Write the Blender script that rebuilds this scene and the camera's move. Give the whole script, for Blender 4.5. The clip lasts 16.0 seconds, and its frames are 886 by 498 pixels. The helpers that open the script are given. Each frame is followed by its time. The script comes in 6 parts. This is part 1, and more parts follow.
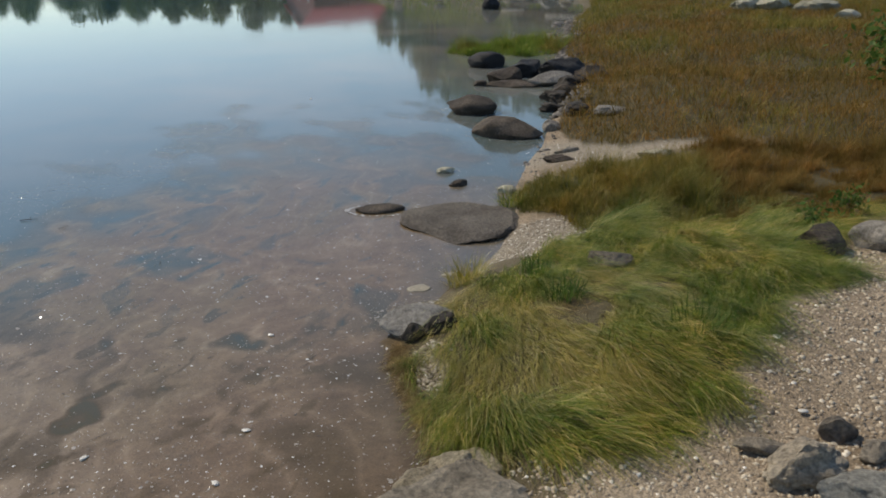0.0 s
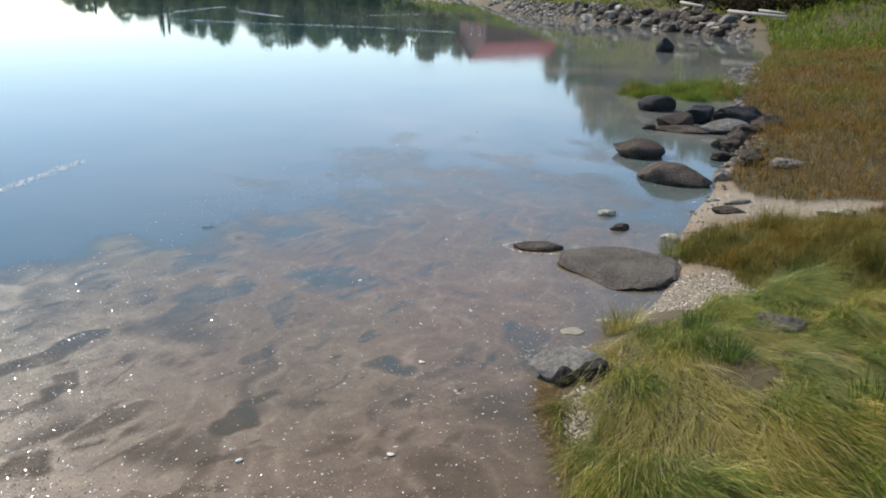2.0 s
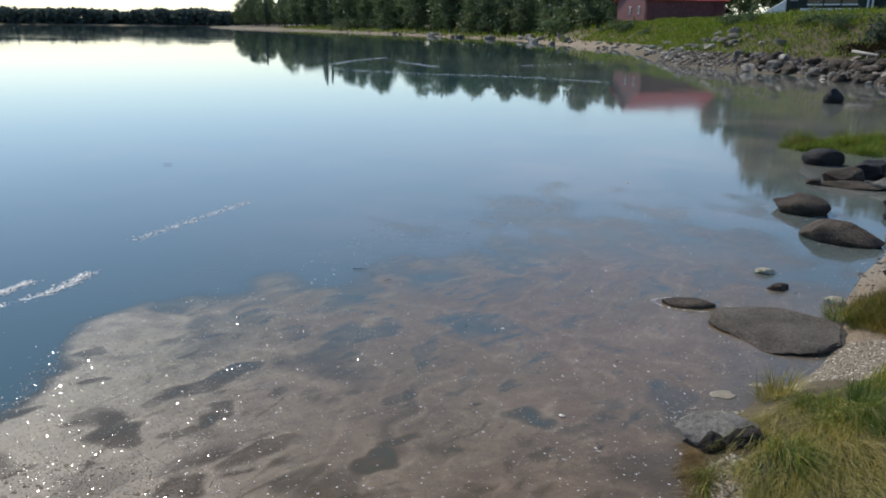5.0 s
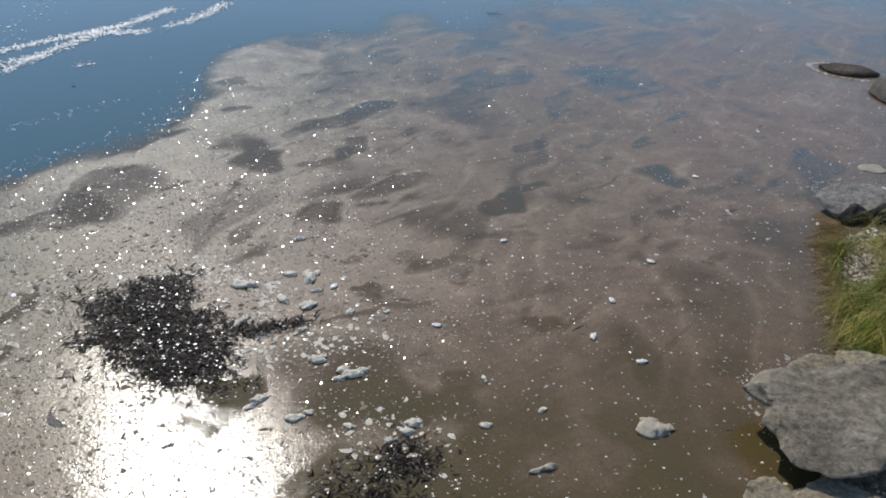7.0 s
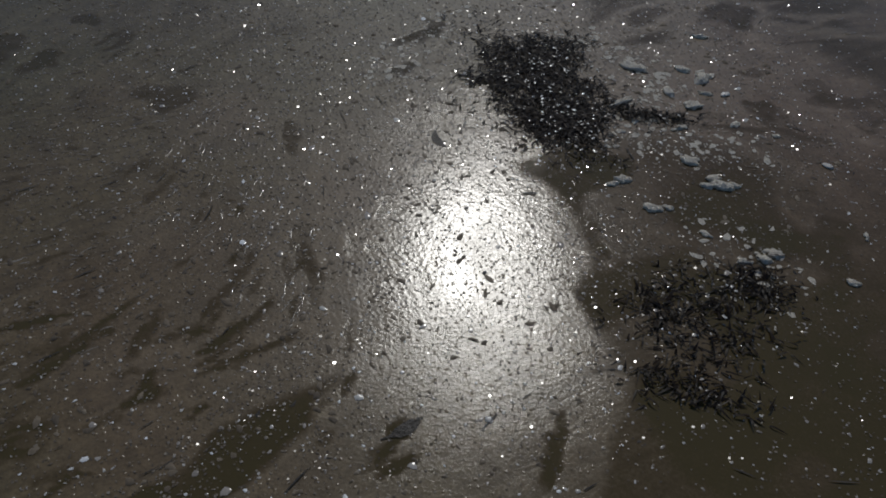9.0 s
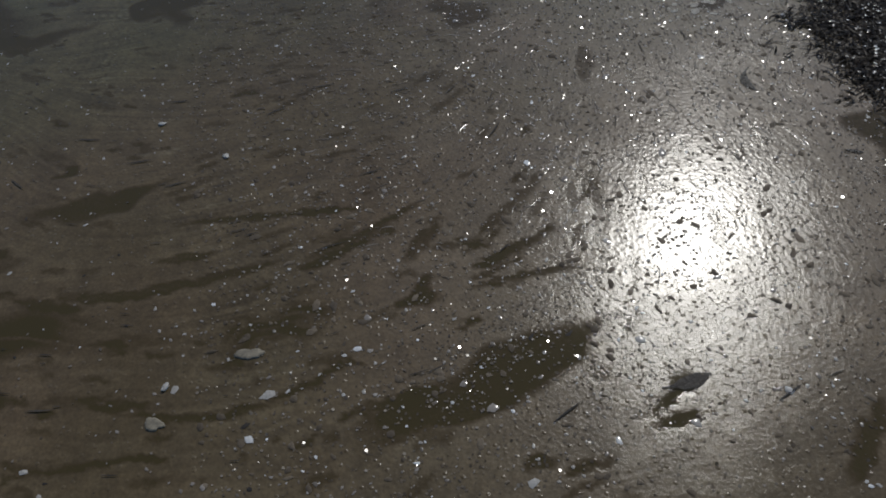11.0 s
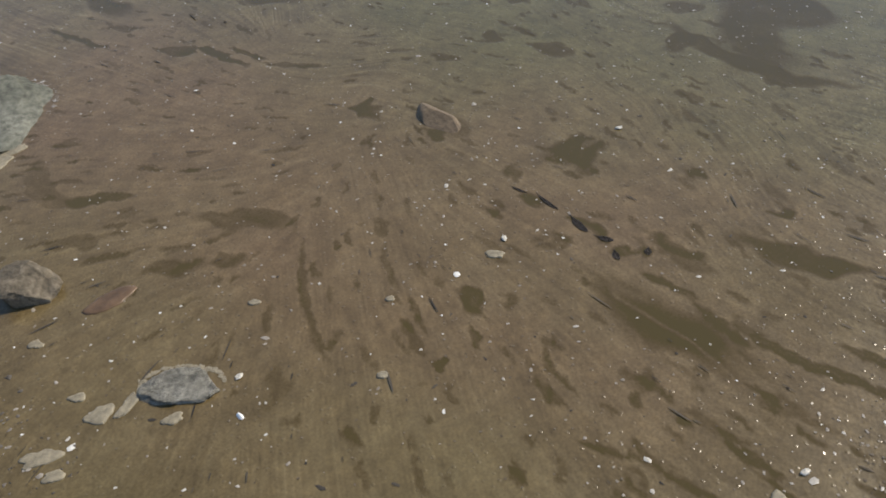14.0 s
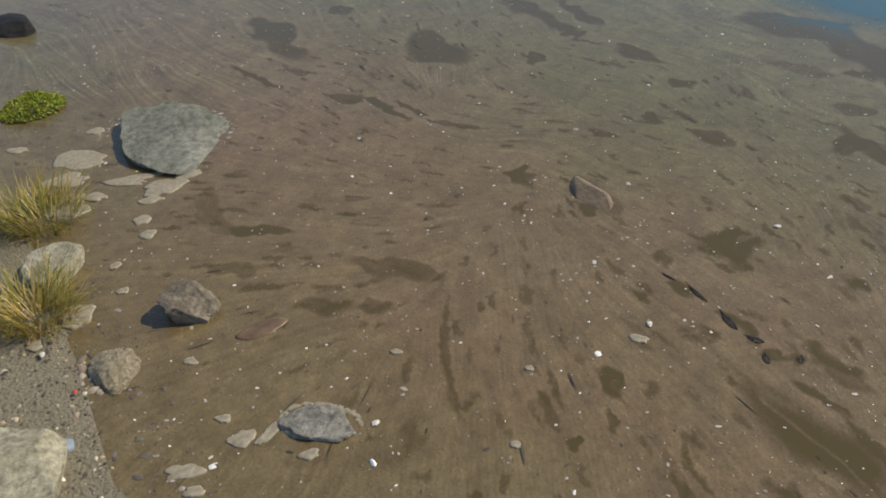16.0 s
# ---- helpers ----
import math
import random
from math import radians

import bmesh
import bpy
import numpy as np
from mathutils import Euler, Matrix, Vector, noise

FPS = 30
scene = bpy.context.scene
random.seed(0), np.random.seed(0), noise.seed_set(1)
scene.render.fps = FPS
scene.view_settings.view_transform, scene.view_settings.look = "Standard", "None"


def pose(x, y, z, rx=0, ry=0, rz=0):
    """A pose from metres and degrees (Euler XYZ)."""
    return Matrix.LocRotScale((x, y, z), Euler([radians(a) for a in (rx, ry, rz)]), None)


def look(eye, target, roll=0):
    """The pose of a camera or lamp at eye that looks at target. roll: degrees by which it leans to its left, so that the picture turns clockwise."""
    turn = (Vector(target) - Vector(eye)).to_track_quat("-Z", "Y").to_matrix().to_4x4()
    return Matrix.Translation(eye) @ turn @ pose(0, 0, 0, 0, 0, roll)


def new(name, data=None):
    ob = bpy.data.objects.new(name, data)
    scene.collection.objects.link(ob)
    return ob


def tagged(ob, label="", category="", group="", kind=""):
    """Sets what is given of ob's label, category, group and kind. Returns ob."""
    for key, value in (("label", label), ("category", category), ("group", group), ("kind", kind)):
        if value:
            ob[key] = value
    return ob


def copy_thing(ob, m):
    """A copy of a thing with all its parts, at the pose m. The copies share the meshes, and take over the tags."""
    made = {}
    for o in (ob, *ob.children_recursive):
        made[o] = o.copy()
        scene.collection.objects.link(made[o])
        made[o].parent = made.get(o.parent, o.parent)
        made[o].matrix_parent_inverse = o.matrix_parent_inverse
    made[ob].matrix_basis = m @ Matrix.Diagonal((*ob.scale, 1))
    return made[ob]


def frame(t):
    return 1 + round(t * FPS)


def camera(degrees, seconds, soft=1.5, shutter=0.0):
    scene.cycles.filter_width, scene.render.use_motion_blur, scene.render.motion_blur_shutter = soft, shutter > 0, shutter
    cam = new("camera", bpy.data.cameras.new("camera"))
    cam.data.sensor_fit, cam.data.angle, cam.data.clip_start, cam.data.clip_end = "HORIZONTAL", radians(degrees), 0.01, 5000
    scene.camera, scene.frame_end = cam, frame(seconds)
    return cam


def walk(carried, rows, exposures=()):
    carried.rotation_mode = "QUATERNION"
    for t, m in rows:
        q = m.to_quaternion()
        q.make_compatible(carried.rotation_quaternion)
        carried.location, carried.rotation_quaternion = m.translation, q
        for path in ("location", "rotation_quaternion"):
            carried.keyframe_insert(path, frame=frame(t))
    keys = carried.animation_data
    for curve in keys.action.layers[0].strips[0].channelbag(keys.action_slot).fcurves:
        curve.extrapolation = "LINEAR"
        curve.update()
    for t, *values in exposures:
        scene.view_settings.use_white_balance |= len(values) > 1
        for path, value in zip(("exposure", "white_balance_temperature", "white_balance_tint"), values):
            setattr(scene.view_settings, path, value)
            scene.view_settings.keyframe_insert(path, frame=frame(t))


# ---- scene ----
cam = camera(57.0, 16.0, soft=1.85)
PATH = [
    (0, (0.672, 0.861, 1.609), (0.591, 2.731, 0.904), -0.5),
    (0.5, (0.653, 0.86, 1.622), (0.58, 2.722, 0.896), -0.4),
    (1, (0.639, 0.873, 1.618), (0.454, 2.746, 0.941), -0.6),
    (1.5, (0.633, 0.869, 1.61), (0.232, 2.729, 0.994), 0.5),
    (2, (0.624, 0.874, 1.618), (0.18, 2.72, 0.989), 1.2),
    (2.5, (0.619, 0.875, 1.631), (0.159, 2.736, 1.059), 1.5),
    (3, (0.616, 0.875, 1.633), (0.047, 2.716, 1.097), 1.0),
    (3.5, (0.627, 0.872, 1.635), (-0.009, 2.695, 1.112), 1.4),
    (6, (0.619, 0.856, 1.615), (-0.258, 2.56, 1.043), 0.8),
    (6.5, (0.609, 0.826, 1.577), (-0.254, 2.425, 0.742), 1.5),
    (7, (0.565, 0.845, 1.575), (-0.351, 2.267, 0.508), 1.2),
    (7.5, (0.554, 0.825, 1.564), (-0.476, 2.092, 0.408), -0.1),
    (8, (0.53, 0.798, 1.527), (-0.574, 1.837, 0.223), 1.2),
    (8.5, (0.52, 0.743, 1.477), (-0.677, 1.523, 0.077), 0.2),
    (9, (0.479, 0.706, 1.463), (-0.735, 1.408, 0.037), 2.0),
    (9.2, (0.466, 0.692, 1.456), (-0.755, 1.358, 0.019), 1.1),
    (11.3, (0.399, 0.513, 1.301), (-0.982, 0.563, -0.145), -6.6),
    (11.5, (0.399, 0.484, 1.309), (-1.003, 0.406, -0.116), -7.9),
    (12, (0.397, 0.376, 1.318), (-0.992, -0.018, -0.066), -8.8),
    (12.5, (0.409, 0.274, 1.314), (-0.923, -0.374, -0.029), -8.5),
    (13, (0.419, 0.202, 1.307), (-0.83, -0.594, -0.037), -7.5),
    (13.5, (0.419, 0.167, 1.305), (-0.786, -0.638, -0.074), -6.0),
    (14, (0.435, 0.13, 1.32), (-0.768, -0.773, 0.002), -4.9),
    (14.5, (0.441, 0.116, 1.341), (-0.76, -0.867, 0.08), -4.8),
    (15, (0.457, 0.116, 1.343), (-0.745, -0.887, 0.097), -4.7),
    (15.5, (0.473, 0.09, 1.359), (-0.692, -0.973, 0.128), -3.9),
    (16, (0.498, 0.055, 1.362), (-0.611, -1.1, 0.163), -2.9),
]
EXPOSURES = [(0, 0.11, 7070, 10), (0.5, 0.18, 7020, 10), (1, 0.28, 6920, 10), (1.5, 0.6, 6820, 10), (2, 0.57, 6720, 10), (2.5, 0.52, 6670, 10), (3, 0.25, 6570, 10), (3.5, 0.1, 6520, 10), (6, 0.03, 6430, 10), (6.5, -0.02, 6450, 10), (7, 0.2, 6300, 10), (7.5, 0.14, 6300, 10), (8, -0.29, 6250, 10), (8.5, -0.92, 6150, 10), (9, -1.49, 6050, 10), (11.5, -0.97, 6150, 10), (12, -0.45, 6580, 10), (12.5, 0.08, 6880, 10), (13.5, 0.26, 7080, 10), (16, 0.3, 7280, 10)]
walk(cam, [(t, look(eye, target, roll)) for t, eye, target, roll in PATH], exposures=EXPOSURES)

# ---- world, sun and exposure ----
SUN_WAY = Vector((-3123.0, 2061.0, 4000.0)).normalized()
world = bpy.data.worlds.new("world")
scene.world = world
world.use_nodes = True
wn = world.node_tree.nodes
sky = wn.new("ShaderNodeTexSky")
sky.sky_type, sky.sun_disc = "NISHITA", False
sky.sun_elevation = math.asin(SUN_WAY.z)
sky.sun_rotation = math.atan2(SUN_WAY.x, SUN_WAY.y)
sky.air_density, sky.dust_density, sky.ozone_density = 1.0, 0.35, 3.5
world.node_tree.links.new(sky.outputs[0], wn["Background"].inputs[0])
wn["Background"].inputs[1].default_value = 0.14
sun_data = bpy.data.lights.new("sun", "SUN")
sun_data.energy, sun_data.angle, sun_data.color = 3.6, radians(0.53), (1.0, 0.94, 0.83)
sun = new("sun", sun_data)
sun.matrix_world = look(SUN_WAY * 50, (0, 0, 0))

# ---- small helpers ----
rng = np.random.default_rng(7)


def link_mesh(name, me, material=None, parent=None, label="", smooth=True):
    if material:
        me.materials.append(material)
    if smooth:
        me.shade_smooth()
    ob = new(name, me)
    if parent:
        ob.parent = parent
    if label:
        ob["label"] = label
    return ob


def part(name, bm, material, parent=None, label="", smooth=False):
    """Links a bmesh as one mesh object, under a thing if one is given."""
    me = bpy.data.meshes.new(name)
    bm.normal_update()
    bm.to_mesh(me)
    bm.free()
    return link_mesh(name, me, material, parent, label, smooth)


def mesh_arrays(name, verts, loops, totals):
    """A mesh from flat numpy arrays: corner indices and the corner count of each face."""
    me = bpy.data.meshes.new(name)
    me.vertices.add(len(verts))
    me.vertices.foreach_set("co", np.asarray(verts, np.float32).ravel())
    me.loops.add(len(loops))
    me.loops.foreach_set("vertex_index", np.asarray(loops, np.int32))
    me.polygons.add(len(totals))
    starts = np.concatenate(([0], np.cumsum(totals)[:-1])).astype(np.int32)
    me.polygons.foreach_set("loop_start", starts)
    me.polygons.foreach_set("loop_total", np.asarray(totals, np.int32))
    me.update(calc_edges=True)
    me.validate()
    return me


def empty(name, loc=(0, 0, 0), turn=0.0):
    ob = new(name)
    ob.matrix_basis = pose(*loc, 0, 0, turn)
    return ob


def smoothstep(a, b, x):
    t = np.clip((x - a) / (b - a), 0, 1)
    return t * t * (3 - 2 * t)


def hash_noise(x, y, scale, seed=0):
    """Smooth value noise on a numpy plane, 0 to 1."""
    x, y = np.asarray(x) / scale + seed * 17.3, np.asarray(y) / scale - seed * 9.1
    i, j = np.floor(x).astype(np.int64), np.floor(y).astype(np.int64)
    u, v = x - i, y - j
    u, v = u * u * (3 - 2 * u), v * v * (3 - 2 * v)

    def h(a, b):
        n = (a * 374761393 + b * 668265263 + seed * 1442695) & 0xFFFFFFFF
        n = ((n ^ (n >> 13)) * 1274126177) & 0xFFFFFFFF
        return ((n ^ (n >> 16)) & 0xFFFF) / 65535.0

    return (h(i, j) * (1 - u) + h(i + 1, j) * u) * (1 - v) + (h(i, j + 1) * (1 - u) + h(i + 1, j + 1) * u) * v


def inside(poly, x, y):
    """Which points of a plane lie in a polygon."""
    hit = np.zeros(np.shape(x), bool)
    for (ax, ay), (bx, by) in zip(poly, poly[1:] + poly[:1]):
        cross = ((ay > y) != (by > y)) & (x < (bx - ax) * (y - ay) / ((by - ay) or 1e-9) + ax)
        hit ^= cross
    return hit


def to_line(line, x, y):
    """Distance from points to an open line."""
    best = np.full(np.shape(x), 1e9)
    for (ax, ay), (bx, by) in zip(line, line[1:]):
        dx, dy = bx - ax, by - ay
        k = np.clip(((x - ax) * dx + (y - ay) * dy) / (dx * dx + dy * dy), 0, 1)
        best = np.minimum(best, np.hypot(x - ax - k * dx, y - ay - k * dy))
    return best


# ---- materials ----
def material(name):
    m = bpy.data.materials.new(name)
    m.use_nodes = True
    return m, m.node_tree.nodes, m.node_tree.links, m.node_tree.nodes["Principled BSDF"]


def ramp(nodes, links, source, stops):
    r = nodes.new("ShaderNodeValToRGB")
    while len(r.color_ramp.elements) < len(stops):
        r.color_ramp.elements.new(0.5)
    for e, (at, c) in zip(r.color_ramp.elements, stops):
        e.position, e.color = at, (*c, 1)
    links.new(source, r.inputs[0])
    return r.outputs[0]


def texture(nodes, links, scale, detail=6, rough=0.6, kind="ShaderNodeTexNoise", space="Object"):
    c = nodes.new("ShaderNodeTexCoord")
    n = nodes.new(kind)
    n.inputs["Scale"].default_value = scale
    if kind == "ShaderNodeTexNoise":
        n.inputs["Detail"].default_value, n.inputs["Roughness"].default_value = detail, rough
    links.new(c.outputs[space], n.inputs["Vector"])
    return n


def math_node(nodes, links, op, a, b):
    n = nodes.new("ShaderNodeMath")
    n.operation = op
    for k, v in ((0, a), (1, b)):
        if hasattr(v, "is_linked"):
            links.new(v, n.inputs[k])
        else:
            n.inputs[k].default_value = v
    return n.outputs[0]


def mix_colour(nodes, links, fac, a, b, mode="MIX"):
    n = nodes.new("ShaderNodeMix")
    n.data_type, n.blend_type = "RGBA", mode
    for k, v in ((0, fac), (6, a), (7, b)):
        if hasattr(v, "is_linked"):
            links.new(v, n.inputs[k])
        else:
            n.inputs[k].default_value = v if k == 0 else (*v, 1)
    return n.outputs[2]


def bump(nodes, links, height, strength, distance, bsdf, before=None):
    b = nodes.new("ShaderNodeBump")
    b.inputs["Strength"].default_value, b.inputs["Distance"].default_value = strength, distance
    links.new(height, b.inputs["Height"])
    if before:
        links.new(before, b.inputs["Normal"])
    links.new(b.outputs[0], bsdf.inputs["Normal"])
    return b.outputs[0]


def stone_material(name, dark, mid, light, scale=14, rough=0.85, relief=0.02, spread=0.25):
    m, n, l, b = material(name)
    big, fine = texture(n, l, scale * 0.3, 4), texture(n, l, scale * 4, 8, 0.75)
    c = ramp(n, l, big.outputs[0], [(0.3, dark), (0.5, mid), (0.75, light)])
    f = ramp(n, l, fine.outputs[0], [(0.38, (0.38, 0.37, 0.36)), (0.62, (1.25, 1.22, 1.18))])
    c = mix_colour(n, l, 0.8, c, f, "MULTIPLY")
    info = n.new("ShaderNodeObjectInfo")
    r = ramp(n, l, info.outputs["Random"], [(0.0, (1 - spread,) * 3), (1.0, (1 + spread * 0.6,) * 3)])
    c = mix_colour(n, l, 1.0, c, r, "MULTIPLY")
    l.new(c, b.inputs["Base Color"])
    b.inputs["Roughness"].default_value = rough
    b.inputs["Specular IOR Level"].default_value = 0.25
    bump(n, l, fine.outputs[0], 0.8, relief, b, bump(n, l, big.outputs[0], 0.6, relief * 3, b))
    return m


def pebble_material(name, stops):
    m, n, l, b = material(name)
    g = n.new("ShaderNodeNewGeometry")
    c = ramp(n, l, g.outputs["Random Per Island"], stops)
    fine = texture(n, l, 160, 4)
    c = mix_colour(n, l, 0.5, c, fine.outputs[0], "OVERLAY")
    l.new(c, b.inputs["Base Color"])
    b.inputs["Roughness"].default_value = 0.8
    return m


def blade_material(name, stops, gloss=0.35, patch=0.35):
    m, n, l, b = material(name)
    g = n.new("ShaderNodeNewGeometry")
    c = ramp(n, l, g.outputs["Random Per Island"], stops)
    t = texture(n, l, 2.2, 5, 0.7)
    p = ramp(n, l, t.outputs[0], [(0.36, (0.50, 0.66, 0.55)), (0.5, (0.95, 0.97, 0.9)), (0.64, (1.40, 1.12, 0.95))])
    c = mix_colour(n, l, min(1.0, patch * 2.4), c, p, "MULTIPLY")
    close = texture(n, l, 9.0, 4, 0.6)
    q = ramp(n, l, close.outputs[0], [(0.34, (0.52, 0.58, 0.55)), (0.55, (1.0, 1.0, 1.0)), (0.70, (1.30, 1.18, 1.10))])
    c = mix_colour(n, l, min(1.0, patch * 2.4), c, q, "MULTIPLY")
    l.new(c, b.inputs["Base Color"])
    b.inputs["Roughness"].default_value = gloss
    b.inputs["Specular IOR Level"].default_value = 0.4 if gloss < 0.4 else 0.12
    tr = n.new("ShaderNodeBsdfTranslucent")
    l.new(c, tr.inputs[0])
    mx = n.new("ShaderNodeMixShader")
    mx.inputs[0].default_value = 0.38
    l.new(b.outputs[0], mx.inputs[1])
    l.new(tr.outputs[0], mx.inputs[2])
    l.new(mx.outputs[0], n["Material Output"].inputs[0])
    return m


def plain_material(name, colour, rough=0.7, grain=30.0, amount=0.35, relief=0.004, metal=0.0):
    m, n, l, b = material(name)
    t = texture(n, l, grain, 6)
    dark = tuple(v * (1 - amount) for v in colour)
    light = tuple(min(1, v * (1 + amount * 0.6)) for v in colour)
    l.new(ramp(n, l, t.outputs[0], [(0.3, dark), (0.7, light)]), b.inputs["Base Color"])
    b.inputs["Roughness"].default_value, b.inputs["Metallic"].default_value = rough, metal
    bump(n, l, t.outputs[0], 0.5, relief, b)
    return m


WATER_DARK = (0.031, 0.074, 0.084)
VEIL = (0.205, 0.178, 0.142)
SHALLOW = (0.066, 0.050, 0.018)


def water_surface(n, l, b):
    """Calm water on a Principled shader, with wisps where the attribute veil says so. Gives its colour."""
    b.inputs["IOR"].default_value = 1.33
    t = texture(n, l, 0.09, 4)
    veil = n.new("ShaderNodeAttribute")
    veil.attribute_name = "veil"
    wisp = texture(n, l, 0.55, 6, 0.7)
    milk = math_node(n, l, "MULTIPLY", veil.outputs["Fac"], ramp(n, l, wisp.outputs[0], [(0.34, (0.35,) * 3), (0.62, (1.0,) * 3)]))
    gloss = ramp(n, l, t.outputs[0], [(0.40, (0.01,) * 3), (0.62, (0.045,) * 3)])
    l.new(math_node(n, l, "ADD", gloss, math_node(n, l, "MULTIPLY", milk, 0.05)), b.inputs["Roughness"])
    w = texture(n, l, 2.2, 3, 0.5)
    where = ramp(n, l, texture(n, l, 0.045, 3).outputs[0], [(0.42, (0.15,) * 3), (0.6, (1,) * 3)])
    bump(n, l, math_node(n, l, "MULTIPLY", w.outputs[0], where), 0.10, 0.02, b)
    return mix_colour(n, l, milk, WATER_DARK, VEIL)


def water_material():
    m, n, l, b = material("open_water")
    l.new(water_surface(n, l, b), b.inputs["Base Color"])
    return m


def scum_material():
    """Brown floating film: attribute cover says how thick it lies, streak how it has been drawn out."""
    m, n, l, b = material("scum_film")
    cover, streak = n.new("ShaderNodeAttribute"), n.new("ShaderNodeAttribute")
    cover.attribute_name, streak.attribute_name = "cover", "streak"
    fine, mid = texture(n, l, 150, 5, 0.7), texture(n, l, 9, 6, 0.65)
    body = ramp(n, l, streak.outputs["Fac"], [(0.10, (0.095, 0.063, 0.034)), (0.45, (0.144, 0.097, 0.054)), (0.75, (0.182, 0.127, 0.075)), (1.0, (0.252, 0.190, 0.126))])
    mot = ramp(n, l, mid.outputs[0], [(0.3, (0.80, 0.79, 0.77)), (0.7, (1.15, 1.13, 1.10))])
    body = mix_colour(n, l, 0.75, body, mot, "MULTIPLY")
    smear = ramp(n, l, texture(n, l, 34, 4, 0.65).outputs[0], [(0.30, (0.70, 0.68, 0.64)), (0.5, (1.0, 1.0, 1.0)), (0.72, (1.28, 1.26, 1.22))])
    body = mix_colour(n, l, 0.5, body, smear, "MULTIPLY")
    grain = ramp(n, l, fine.outputs[0], [(0.32, (0.55, 0.53, 0.50)), (0.6, (1.1, 1.08, 1.04))])
    body = mix_colour(n, l, 0.45, body, grain, "MULTIPLY")
    broken = math_node(n, l, "ADD", cover.outputs["Fac"], math_node(n, l, "MULTIPLY", math_node(n, l, "SUBTRACT", fine.outputs[0], 0.5), 0.4))
    amount = ramp(n, l, broken, [(0.06, (0, 0, 0)), (0.66, (1, 1, 1))])
    shoal, olive = n.new("ShaderNodeAttribute"), n.new("ShaderNodeAttribute")
    shoal.attribute_name, olive.attribute_name = "shoal", "olive"
    body = mix_colour(n, l, math_node(n, l, "MULTIPLY", olive.outputs["Fac"], 0.85), body, (0.75, 0.98, 0.70), "MULTIPLY")
    clear = mix_colour(n, l, shoal.outputs["Fac"], water_surface(n, l, b), SHALLOW)
    l.new(clear, b.inputs["Base Color"])
    silt = math_node(n, l, "MULTIPLY", ramp(n, l, amount, [(0.0, (0,) * 3), (0.3, (1,) * 3)]), shoal.outputs["Fac"])
    thin = mix_colour(n, l, silt, clear, (0.066, 0.0465, 0.021))
    colour = mix_colour(n, l, amount, thin, body)
    patchy = texture(n, l, 5.5, 4, 0.6)
    gloss = ramp(n, l, amount, [(0.0, (0.015,) * 3), (0.12, (0.10,) * 3), (0.35, (0.175,) * 3), (1.0, (0.207,) * 3)])
    gloss = math_node(n, l, "MULTIPLY", gloss, ramp(n, l, patchy.outputs[0], [(0.3, (0.86,) * 3), (0.7, (1.12,) * 3)]))
    base, wet, edge, both = n.new("ShaderNodeBsdfDiffuse"), n.new("ShaderNodeBsdfAnisotropic"), n.new("ShaderNodeFresnel"), n.new("ShaderNodeMixShader")
    cells = texture(n, l, 95, kind="ShaderNodeTexVoronoi")
    h = math_node(n, l, "MULTIPLY", cells.outputs["Distance"], amount)
    first = bump(n, l, math_node(n, l, "MULTIPLY", streak.outputs["Fac"], amount), 0.12, 0.004, base)
    first = bump(n, l, h, 0.05, 0.004, base, first)
    spots = texture(n, l, 62, kind="ShaderNodeTexVoronoi")
    dome = math_node(n, l, "MAXIMUM", math_node(n, l, "SUBTRACT", 0.068, math_node(n, l, "MULTIPLY", spots.outputs["Distance"], spots.outputs["Distance"])), 0.0)
    some = math_node(n, l, "GREATER_THAN", spots.outputs["Color"], 0.5)
    first = bump(n, l, math_node(n, l, "MULTIPLY", math_node(n, l, "MULTIPLY", dome, some), amount), 1.0, 0.012, base, first)
    first = bump(n, l, math_node(n, l, "MULTIPLY", fine.outputs[0], amount), 0.05, 0.004, base, first)
    wet.distribution = "BECKMANN"
    l.new(math_node(n, l, "ADD", 1.33, math_node(n, l, "MULTIPLY", amount, 0.20)), edge.inputs["IOR"])
    l.new(colour, base.inputs["Color"])
    l.new(gloss, wet.inputs["Roughness"])
    sheen, lobes = n.new("ShaderNodeBsdfAnisotropic"), n.new("ShaderNodeMixShader")
    sheen.distribution = "BECKMANN"
    l.new(math_node(n, l, "MULTIPLY", gloss, 2.05), sheen.inputs["Roughness"])
    l.new(ramp(n, l, amount, [(0.25, (0.02,) * 3), (0.75, (0.29,) * 3)]), lobes.inputs[0])
    l.new(wet.outputs[0], lobes.inputs[1])
    l.new(sheen.outputs[0], lobes.inputs[2])
    for node in (base, wet, sheen, edge):
        l.new(first, node.inputs["Normal"])
    l.new(edge.outputs[0], both.inputs[0])
    l.new(base.outputs[0], both.inputs[1])
    l.new(lobes.outputs[0], both.inputs[2])
    shore = n.new("ShaderNodeMixShader")
    l.new(ramp(n, l, amount, [(0.0, (0,) * 3), (0.22, (1,) * 3)]), shore.inputs[0])
    l.new(b.outputs[0], shore.inputs[1])
    l.new(both.outputs[0], shore.inputs[2])
    l.new(shore.outputs[0], n["Material Output"].inputs[0])
    return m


WATER, SCUM = water_material(), scum_material()
ROCK = stone_material("grey_rock", (0.045, 0.035, 0.026), (0.090, 0.070, 0.052), (0.17, 0.135, 0.102), relief=0.03)
ROCK_MID = stone_material("brown_grey_rock", (0.10, 0.083, 0.066), (0.165, 0.14, 0.112), (0.23, 0.20, 0.165), relief=0.025)
ROCK_DRY = stone_material("dry_granite", (0.16, 0.145, 0.12), (0.25, 0.225, 0.19), (0.36, 0.33, 0.28))
